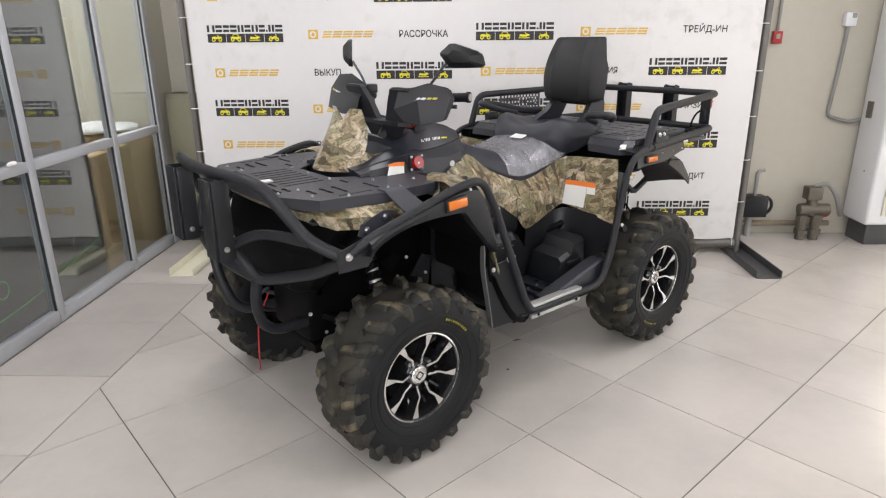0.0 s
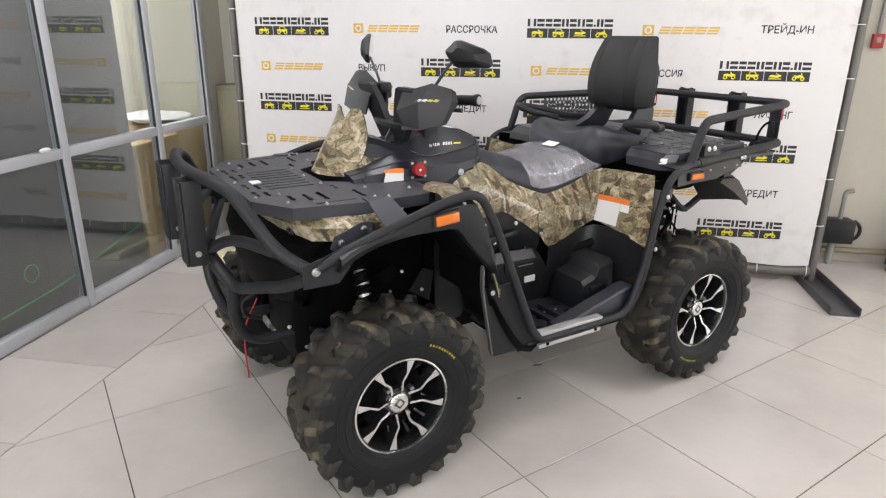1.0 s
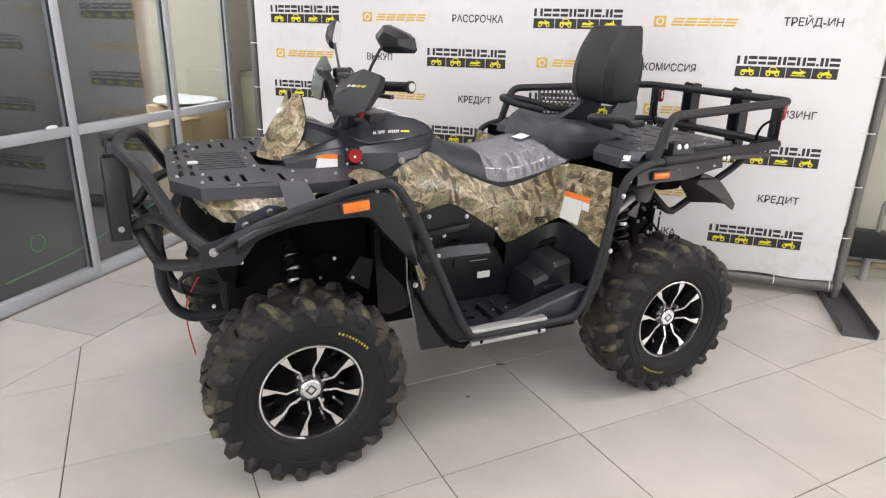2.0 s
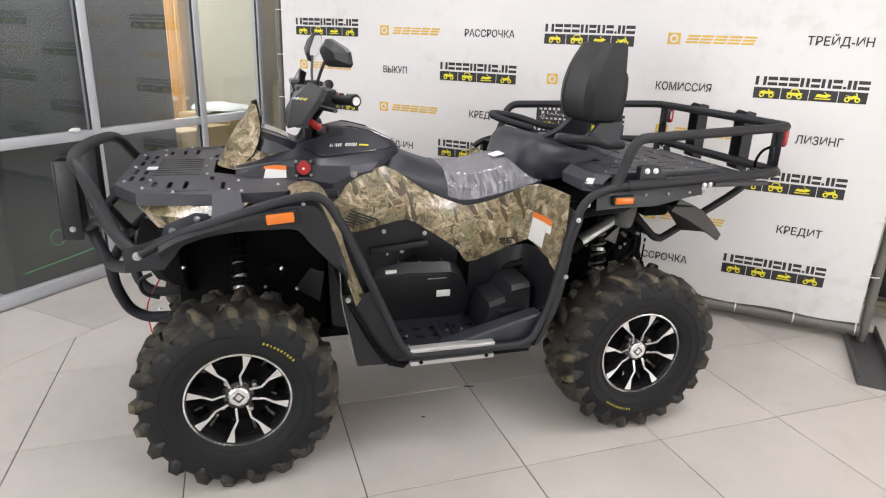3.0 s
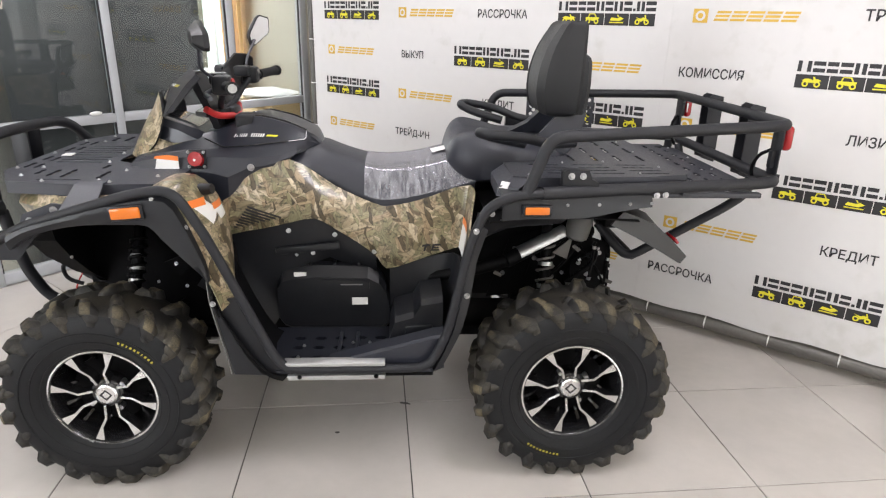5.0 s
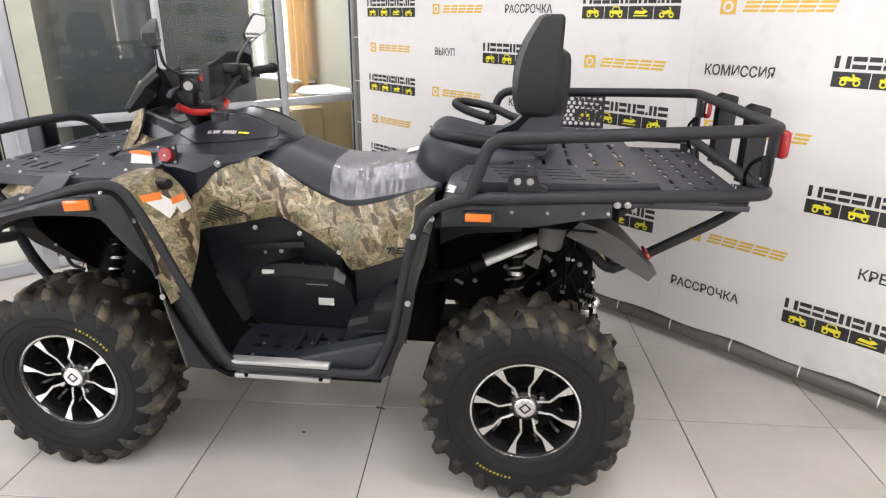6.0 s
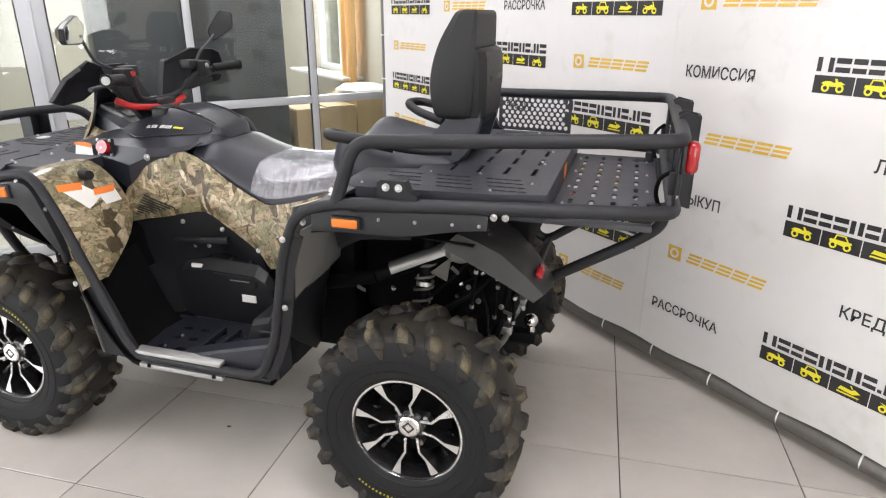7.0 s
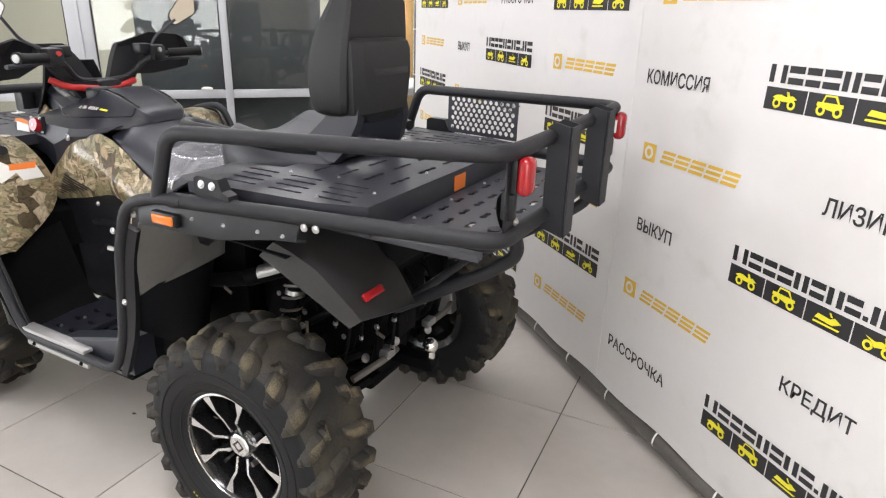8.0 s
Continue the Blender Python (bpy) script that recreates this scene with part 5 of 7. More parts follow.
for x, zt, yt, zl, yl, zs, ys in TANK:
    prof = [(ys + 0.002, min(zs - 0.015, 0.965 + max(0.0, x + 0.34) * 0.6)), (ys, zs - 0.012), (ys - 0.006, zs), (yl + 0.004, zl - 0.004), (yl, zl), (yt + 0.012, zt - 0.012), (yt, zt - 0.002), (yt * 0.45, zt + 0.001)]
    rings.append([(x, -y, z) for y, z in prof] + [(x, y, z) for y, z in reversed(prof)])
tank = part("tank_cover", loft(bmesh.new(), smooth_rows(rings)), "satin", atv, "faceted graphite plastic tank cover", angle=18)
part("filler_cap", box(bmesh.new(), (-0.40, -0.122, 1.125), (-0.335, -0.03, 1.176), 0.012, seg=3), "plastic", tank, "black filler cap cover")
for s in (-1, 1):
    part("trim_line", tube(bmesh.new(), [(-0.495, s * 0.17, 1.10), (-0.43, s * 0.189, 1.0735), (-0.365, s * 0.183, 1.0765), (-0.314, s * 0.175, 1.0805), (-0.22, s * 0.149, 1.0875), (-0.152, s * 0.115, 1.0905), (-0.152, s * 0.098, 1.118)], 0.0024, 0.012, 6), "rim", tank, "thin glossy black seam")
    part("trim_line", tube(bmesh.new(), [(-0.40, s * 0.086, 1.151), (-0.314, s * 0.085, 1.1705), (-0.22, s * 0.086, 1.149), (-0.152, s * 0.082, 1.1185)], 0.0042, 0.012, 6), "rim", tank)


def tank_side(s):
    """Flush glossy side panel with its decal and trim line, the side cover, the lamp and the sticker."""
    bm = bmesh.new()
    sheet(bm, [[(-0.72, s * 0.224, 0.99), (-0.71, s * 0.228, 1.008), (-0.70, s * 0.214, 1.03)], [(-0.58, s * 0.246, 0.955), (-0.57, s * 0.252, 1.0), (-0.56, s * 0.238, 1.046)], [(-0.49, s * 0.25, 0.93), (-0.48, s * 0.256, 1.0), (-0.48, s * 0.243, 1.05)], [(-0.405, s * 0.268, 0.885), (-0.40, s * 0.27, 0.985), (-0.43, s * 0.246, 1.05)], [(-0.345, s * 0.252, 0.982), (-0.34, s * 0.263, 1.012), (-0.33, s * 0.246, 1.046)], [(-0.25, s * 0.238, 1.016), (-0.25, s * 0.239, 1.026), (-0.22, s * 0.21, 1.052)], [(-0.185, s * 0.192, 1.044), (-0.185, s * 0.191, 1.048), (-0.165, s * 0.15, 1.062)]], 0.006)
    part("side_cover", bm, "satin", atv, angle=12)
    lampbase = part("side_reflector", cyl(bmesh.new(), (-0.504, s * 0.248, 1.042), (-0.504, s * 0.274, 1.048), 0.027, 0.024, 24), "lens", atv, "round red reflector on a square base")
    # white dot painted in for the highlight on the red lens
    part("core", cyl(bmesh.new(), (-0.506, s * 0.2735, 1.045), (-0.506, s * 0.2752, 1.0455), 0.0055, 0.004, 12), "sticker", lampbase)
    part("base", box(bmesh.new(), (-0.536, s * 0.25 - 0.008, 1.01), (-0.472, s * 0.25 + 0.008, 1.076), 0.004), "plastic", lampbase)
    for dx in (-0.026, 0.026):
        for dz in (-0.025, 0.026):
            bolt(lampbase, (-0.504 + dx, s * 0.257, 1.043 + dz), (0, s, 0), 0.0045)
    bolt(atv, (-0.322, s * 0.262, 1.018), (0, s, 0), 0.01)
    bm = slab(bmesh.new(), [(-0.645, 1.022), (-0.565, 1.022), (-0.565, 1.064), (-0.6, 1.068), (-0.635, 1.062)], 0.001, 0.001, m=pose(0, s * 0.2555, -0.012, 90, 0, 0))
    st = part("sticker", bm, "sticker", atv, "white and orange warning label", smooth=False)
    bm = slab(bmesh.new(), [(-0.645, 1.058), (-0.565, 1.05), (-0.565, 1.066), (-0.6, 1.07), (-0.64, 1.066)], 0.0015, 0.001, m=pose(0, s * 0.2565, -0.012, 90, 0, 0))
    part("band", bm, "warn", st, smooth=False)
    # slanted light bars and a yellow mark where the model is written, on the sloping face
    for k in range(13):
        last = k == 12
        x = -0.398 + 0.0078 * k + (0.012 if k > 5 else 0) + (0.006 if last else 0)
        w, h = (0.036, 0.008) if last else (0.0042, 0.0155)
        z = 1.112 + 0.03 * (x + 0.41)
        lay("decal", tank, ((x, s * 0.16, z - h / 2), (x + w, s * 0.16, z - h / 2), (x + w + 0.005, s * 0.16, z + h / 2), (x + 0.005, s * 0.16, z + h / 2)), (0, -s, -0.6), "yellow" if last else "sticker", tank, "", 0.004, 2)


both_sides(tank_side)

# -- seats --
rings = []
for x, zt, zb, w in ((-0.205, 1.05, 1.0, 0.14), (-0.19, 1.062, 0.99, 0.178), (-0.15, 1.068, 0.975, 0.192), (-0.1, 1.064, 0.955, 0.197), (-0.04, 1.04, 0.925, 0.202), (0.06, 1.008, 0.876, 0.218), (0.14, 1.0, 0.862, 0.231), (0.25, 1.01, 0.88, 0.235), (0.36, 1.035, 0.905, 0.235), (0.46, 1.05, 0.93, 0.22)):
    prof = [(w * 0.9, zb), (w, zb + 0.012), (w * 1.0, zb + 0.035), (w * 0.9, max(zb + 0.04, zt - 0.055)), (w * 0.68, zt - 0.012), (w * 0.35, zt)]
    rings.append([(x, -y, z) for y, z in prof] + [(x, y, z) for y, z in reversed(prof)])
rings = smooth_rows(rings, 2)
seat = part("seat", loft(bmesh.new(), rings), "seat", atv, "black vinyl rider seat", angle=60)
# loose film over the rear of the seat
bm = bmesh.new()
film = []
for r in rings:
    if r[0][0] > 0.045:
        film.append([Vector(p) for p in r[2:-2]])
for r in film:
    for p in r:
        out = Vector((0, p.y, p.z - 0.9)).normalized()
        p += out * 0.004
fine = []
for r in film:
    row = []
    for a, b in zip(r, r[1:]):
        row += [a.lerp(b, k / 8) for k in range(8)]
    row.append(r[-1])
    fine.append(row)
fine = smooth_rows(fine, 2)
for row in fine:
    for p in row:
        q = Vector((p.x * 34, p.y * 9, p.z * 9))
        wrinkle = abs(noise.noise(q + Vector((noise.noise(q * 0.5) * 2, 0, 0)))) + 0.6 * abs(noise.noise(Vector((p.x * 90, p.y * 14, p.z * 14))))
        out = Vector((0, p.y, (p.z - 0.9) * 1.2)).normalized()
        p += out * 0.0022 * wrinkle * (0.2 + 4 * abs(p.y))
sheet(bm, fine, 0.0006)
part("film", bm, "film", seat, "crumpled clear packing film", angle=80)
lay("label", seat, ((0.31, -0.06, 1.05), (0.375, -0.05, 1.05), (0.37, 0.03, 1.05), (0.305, 0.02, 1.05)), (0, 0, -1), "sticker", seat, "small white paper label", 0.012)

rings = []
for x, zt, zb, w, dip in ((0.36, 1.05, 1.01, 0.17, 0.0), (0.385, 1.108, 0.985, 0.205, 0.025), (0.43, 1.136, 0.96, 0.235, 0.045), (0.5, 1.124, 0.955, 0.25, 0.045), (0.58, 1.104, 0.97, 0.25, 0.035), (0.66, 1.094, 0.985, 0.235, 0.025), (0.74, 1.085, 1.0, 0.2, 0.012), (0.8, 1.075, 1.04, 0.17, 0)):
    prof = [(w * 0.8, zb), (w * 0.98, zb + 0.02), (w, zb + (zt - zb) * 0.5), (w * 0.93, zt - 0.022), (w * 0.74, zt), (w * 0.5, zt - dip * 0.55), (w * 0.2, zt - dip)]
    rings.append([(x, -y, z) for y, z in prof] + [(x, y, z) for y, z in reversed(prof)])
part("passenger_seat", loft(bmesh.new(), smooth_rows(rings, 2)), "seat", atv, "raised black passenger seat", angle=60)

# backrest: padded front, shell behind, two arms down to the carrier
rings = []
for z, xf, xb, w in ((1.186, 0.72, 0.80, 0.14), (1.2, 0.70, 0.83, 0.158), (1.26, 0.685, 0.838, 0.166), (1.34, 0.69, 0.842, 0.167), (1.42, 0.715, 0.845, 0.158), (1.48, 0.75, 0.847, 0.148), (1.505, 0.768, 0.846, 0.144), (1.514, 0.788, 0.838, 0.137)):
    d = xb - xf
    pr = [(-1.0, 0.34), (-0.93, 0.12), (-0.6, 0.0), (-0.55, 0.035), (0.0, 0.045), (0.55, 0.035), (0.6, 0.0), (0.93, 0.12), (1.0, 0.34), (0.99, 0.9), (0.93, 1.0), (0.0, 1.0), (-0.93, 1.0), (-0.99, 0.9)]
    rings.append([(xf + d * b, w * a, z) for a, b in pr])
back = part("backrest", loft(bmesh.new(), smooth_rows(rings, 2)), "pad", atv, "tall padded black passenger backrest", angle=24)
rings = []
for z, x0, x1, w in ((1.165, 0.80, 0.855, 0.10), (1.195, 0.79, 0.872, 0.14), (1.30, 0.80, 0.878, 0.151), (1.372, 0.80, 0.876, 0.151), (1.392, 0.80, 0.87, 0.148), (1.402, 0.80, 0.857, 0.142)):
    rings.append([(x0, -w, z), (x1 - 0.02, -w, z), (x1, -w + 0.03, z), (x1, w - 0.03, z), (x1 - 0.02, w, z), (x0, w, z)])
shell = part("shell", loft(bmesh.new(), rings), "pad", back, "boxy moulded rear shell", angle=25)
part("recess", box(bmesh.new(), (0.8755, -0.075, 1.30), (0.8795, 0.105, 1.318), 0.001), "ink", shell)


def back_arm(s):
    bm = bmesh.new()
    slab(bm, [(0.60, 1.07), (0.645, 1.05), (0.80, 1.05), (0.835, 1.09), (0.862, 1.17), (0.86, 1.27), (0.80, 1.28), (0.775, 1.205), (0.70, 1.125)], 0.016, 0.032, m=Matrix.Translation((0.82, s * 0.118, 1.2)) @ Matrix.Rotation(radians(s * 14), 4, "X") @ Matrix.Translation((-0.82, 0, -1.2)) @ pose(0, 0, 0, 90, 0, 0))
    part("back_arm", bm, "satin", atv, "broad black backrest arm")
    # grab handle
    part("grab_handle", tube(bmesh.new(), [(0.80, s * 0.25, 1.11), (0.70, s * 0.30, 1.115), (0.6, s * 0.385, 1.15), (0.48, s * 0.42, 1.165), (0.44, s * 0.36, 1.165), (0.50, s * 0.31, 1.14), (0.62, s * 0.27, 1.11)], 0.017, 0.05), "tubing", atv)


both_sides(back_arm)

# -- camouflage side panels --
PANEL = [(-0.43, 0.262, 0.775, 0.26, 0.89), (-0.36, 0.255, 0.79, 0.25, 0.965), (-0.29, 0.252, 0.80, 0.24, 1.008), (-0.2, 0.25, 0.82, 0.212, 1.035), (-0.115, 0.25, 0.835, 0.196, 0.985), (-0.05, 0.25, 0.80, 0.2, 0.94), (0.05, 0.25, 0.735, 0.215, 0.895), (0.11, 0.252, 0.685, 0.225, 0.875), (0.14, 0.258, 0.645, 0.228, 0.87), (0.22, 0.262, 0.668, 0.23, 0.885), (0.30, 0.256, 0.695, 0.232, 0.91), (0.38, 0.25, 0.718, 0.232, 0.942), (0.406, 0.252, 0.724, 0.236, 0.952), (0.413, 0.28, 0.722, 0.265, 0.958), (0.413, 0.38, 0.712, 0.36, 0.966), (0.402, 0.48, 0.70, 0.46, 0.974), (0.388, 0.59, 0.685, 0.56, 0.982)]


def side_panel(s):
    rows = []
    for x, yl, zl, yu, zu in PANEL:
        row = []
        for k in range(7):
            f = k / 6
            bulge = 0.03 * math.sin(math.pi * f) * max(0.1, min(1.0, (0.36 - x) / 0.2))
            row.append((x + (0.03 * f if x > 0.38 else 0), s * (yl * (1 - f) + yu * f + bulge), zl * (1 - f) + zu * f))
        rows.append(row)
    panel = part("side_panel", sheet(bmesh.new(), smooth_rows(rows), 0.006), "camo", atv, "glossy reed camouflage side panel", angle=60)
    bare_back(panel, lambda c, n: c.x > 0.39 and n.x > 0.25, "raw")
    # triangular louvre of slanted slits
    for k in range(9):
        f = (k + 0.3) / 9
        top = Vector((-0.394, 0, 0.804)).lerp(Vector((-0.335, 0, 0.888)), f)
        low = Vector((-0.388, 0, 0.802)).lerp(Vector((-0.218, 0, 0.838)), f)
        lay("vent_slit", panel, [(q.x, s * 0.3, q.z + dz) for q, dz in ((top, 0), (low, 0), (low, 0.0078), (top, 0.0078))], (0, -s, 0), "ink", panel, n=3)
    # badge and hanging label
    for x0, x1, z0, z1 in ((0.262, 0.292, 0.731, 0.739), (0.272, 0.280, 0.713, 0.731), (0.300, 0.307, 0.713, 0.739), (0.307, 0.330, 0.732, 0.739), (0.307, 0.326, 0.723, 0.728), (0.307, 0.330, 0.713, 0.719)):
        lay("badge", panel, [(x + 0.3 * (z - 0.713), s * 0.3, z) for x, z in ((x0, z0), (x1, z0), (x1, z1), (x0, z1))], (0, -s, 0), "ink", panel, "small dark raised badge", 0.003, 2)
    if s < 0:
        st = lay("hang_tag", panel, ((0.43, -0.262, 0.727), (0.43, -0.392, 0.727), (0.43, -0.398, 0.83), (0.43, -0.266, 0.825)), (1, 0, 0), "sticker", panel, "white tag with an orange head", 0.004, 5, 0.07)
        lay("tag_flap", panel, ((0.43, -0.399, 0.796), (0.43, -0.452, 0.80), (0.43, -0.452, 0.84), (0.43, -0.399, 0.834)), (1, 0, 0), "sticker", st, "", 0.004, 4, 0.07)
        lay("tag_head", panel, ((0.43, -0.265, 0.822), (0.43, -0.453, 0.833), (0.43, -0.453, 0.856), (0.43, -0.266, 0.845)), (1, 0, 0), "warn", st, "", 0.006, 6, 0.07)
    # black lower panel with the bolts
    rows = [[(-0.43, s * 0.252, 0.775), (-0.42, s * 0.235, 0.6), (-0.41, s * 0.23, 0.40)], [(-0.3, s * 0.246, 0.805), (-0.29, s * 0.235, 0.62), (-0.29, s * 0.228, 0.40)], [(-0.115, s * 0.244, 0.84), (-0.12, s * 0.25, 0.76), (-0.12, s * 0.21, 0.65)], [(-0.04, s * 0.244, 0.8), (-0.04, s * 0.25, 0.74), (-0.03, s * 0.21, 0.65)], [(0.1, s * 0.246, 0.7), (0.1, s * 0.246, 0.66), (0.1, s * 0.22, 0.6)]]
    low = part("lower_panel", sheet(bmesh.new(), smooth_rows(rows), 0.005), "plastic", atv, angle=50)
    for x, z in ((-0.208, 0.79), (-0.045, 0.775), (0.095, 0.71)):
        bolt(low, (x, s * 0.262, z), (0, s, 0.15), 0.0072)
    for x, z in ((-0.19, 0.69), (-0.13, 0.695)):
        bolt(low, (x, s * 0.235, z), (0, s, 0.15), 0.0065)
    part("panel_rib", box(bmesh.new(), (-0.26, s * 0.252 - 0.012, 0.712), (-0.03, s * 0.252 + 0.006, 0.738), 0.004, m=Matrix.Translation((-0.1, 0, 0.72)) @ Matrix.Rotation(radians(-6), 4, "Y") @ Matrix.Translation((0.1, 0, -0.72))), "plastic", low)


both_sides(side_panel)

# -- front wings: camouflage skin, black flare, dark arch --
WING = [(-0.575, 0.41, 1.005), (-0.54, 0.37, 1.02), (-0.48, 0.355, 1.015), (-0.44, 0.325, 0.965), (-0.418, 0.30, 0.90), (-0.405, 0.285, 0.82), (-0.39, 0.325, 0.75), (-0.368, 0.42, 0.69), (-0.35, 0.5, 0.65)]
WING_OUT = [(-0.60, 0.99), (-0.56, 1.0), (-0.495, 0.985), (-0.465, 0.92), (-0.44, 0.86), (-0.42, 0.80), (-0.40, 0.74), (-0.38, 0.68), (-0.368, 0.635)]
LOW = [(-0.965, 0.84), (-0.92, 0.872), (-0.84, 0.902), (-0.74, 0.918), (-0.62, 0.92), (-0.556, 0.915), (-0.522, 0.875), (-0.47, 0.815), (-0.418, 0.757), (-0.402, 0.732)]
TOP = [(-0.965, 0.895), (-0.91, 0.922), (-0.82, 0.945), (-0.72, 0.975), (-0.60, 1.008), (-0.50, 1.012), (-0.46, 0.95), (-0.432, 0.88), (-0.405, 0.80), (-0.396, 0.74)]


def front_wing(s):
    rows = []
    for (x, yi, z), (xo, zo) in zip(WING, WING_OUT):
        rows.append([(x + (xo - x) * f + 0.022 * math.sin(math.pi * f), s * (yi + (0.597 - yi) * f), z + (zo - z) * f + 0.016 * math.sin(math.pi * f)) for f in (0, 0.25, 0.5, 0.75, 1)])
    wing = part("front_wing", sheet(bmesh.new(), smooth_rows(rows), 0.005), "camo", atv, "reed camouflage front wing", angle=60)
    rows = [[(xt, s * 0.588, zt), (xt, s * 0.612, zt * 0.8 + zl * 0.2), (xl * 0.5 + xt * 0.5, s * 0.617, zl * 0.5 + zt * 0.5), (xl, s * 0.604, zl), (xl, s * 0.575, zl - 0.004)] for (xl, zl), (xt, zt) in zip(LOW, TOP)]
    part("wing_flare", sheet(bmesh.new(), smooth_rows(rows), 0.005), "plastic", atv, "black wheel-arch flare", angle=40)
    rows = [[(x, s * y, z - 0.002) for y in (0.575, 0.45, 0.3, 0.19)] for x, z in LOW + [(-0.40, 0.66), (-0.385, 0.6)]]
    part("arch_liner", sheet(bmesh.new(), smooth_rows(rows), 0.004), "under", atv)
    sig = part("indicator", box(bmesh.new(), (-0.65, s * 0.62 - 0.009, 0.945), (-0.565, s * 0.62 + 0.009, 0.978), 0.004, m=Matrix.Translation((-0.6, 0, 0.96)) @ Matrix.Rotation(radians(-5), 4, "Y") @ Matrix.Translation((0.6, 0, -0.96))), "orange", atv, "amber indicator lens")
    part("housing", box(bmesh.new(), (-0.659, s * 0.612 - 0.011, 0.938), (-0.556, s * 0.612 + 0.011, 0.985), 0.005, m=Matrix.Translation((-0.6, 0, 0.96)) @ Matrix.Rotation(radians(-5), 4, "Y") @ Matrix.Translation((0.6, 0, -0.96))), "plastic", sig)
    # leg guard between wheel and footrest, inner sheet blackened for the arch's shade
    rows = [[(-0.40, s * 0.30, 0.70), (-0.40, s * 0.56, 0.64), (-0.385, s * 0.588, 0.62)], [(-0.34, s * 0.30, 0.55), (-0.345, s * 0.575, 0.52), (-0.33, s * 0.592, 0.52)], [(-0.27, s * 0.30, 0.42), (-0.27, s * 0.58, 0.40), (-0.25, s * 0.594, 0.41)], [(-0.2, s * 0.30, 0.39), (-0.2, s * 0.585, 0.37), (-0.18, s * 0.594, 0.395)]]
    part("leg_guard", sheet(bmesh.new(), smooth_rows(rows), 0.006), "under", atv, "plastic leg guard in the near-black of the shaded arch", angle=50)
    rows = [[(x0, s * 0.562, z0), (x0 * 0.5 + x1 * 0.5, s * 0.572, z0 + 0.002), (x1, s * 0.582, z1)] for x0, z0, x1, z1 in ((-0.412, 0.662, -0.31, 0.672), (-0.398, 0.58, -0.268, 0.585), (-0.382, 0.50, -0.232, 0.50), (-0.366, 0.412, -0.196, 0.43), (-0.36, 0.385, -0.178, 0.392))]
    guard_plate = part("leg_guard_plate", sheet(bmesh.new(), rows, 0.008), "matte", atv, "dark graphite plastic leg guard plate", angle=50)
    rows = [[(x, s * 0.566, z), (x + 0.006, s * 0.545, z + 0.001), (x + 0.016, s * 0.522, z + 0.003)] for x, z in ((-0.452, 0.90), (-0.428, 0.82), (-0.416, 0.73), (-0.415, 0.66), (-0.40, 0.57), (-0.382, 0.48), (-0.366, 0.388))]
    part("flange", sheet(bmesh.new(), smooth_rows(rows), 0.004), "raw", guard_plate, "bare grey flange")
    if s < 0:
        bm = bmesh.new()
        cyl(bm, (-0.445, -0.435, 0.985), (-0.405, -0.445, 0.99), 0.02, 0.016)
        part("plug", bm, "plastic", wing)
        for head, body in ((((-0.54, 0.951), (-0.468, 0.945), (-0.461, 0.968), (-0.54, 0.974)), ((-0.532, 0.955), (-0.47, 0.88), (-0.405, 0.912), (-0.465, 0.962))), (((-0.435, 0.918), (-0.345, 0.912), (-0.335, 0.932), (-0.43, 0.938)), ((-0.425, 0.925), (-0.40, 0.878), (-0.322, 0.874), (-0.34, 0.925)))):
            st = lay("sticker", wing, [(-0.42, y, z) for y, z in body], (-1, 0, 0), "sticker", wing, "white warning label with an orange head", 0.003)
            lay("sticker_head", wing, [(-0.42, y, z) for y, z in head], (-1, 0, 0), "warn", st, "", 0.005)


both_sides(front_wing)

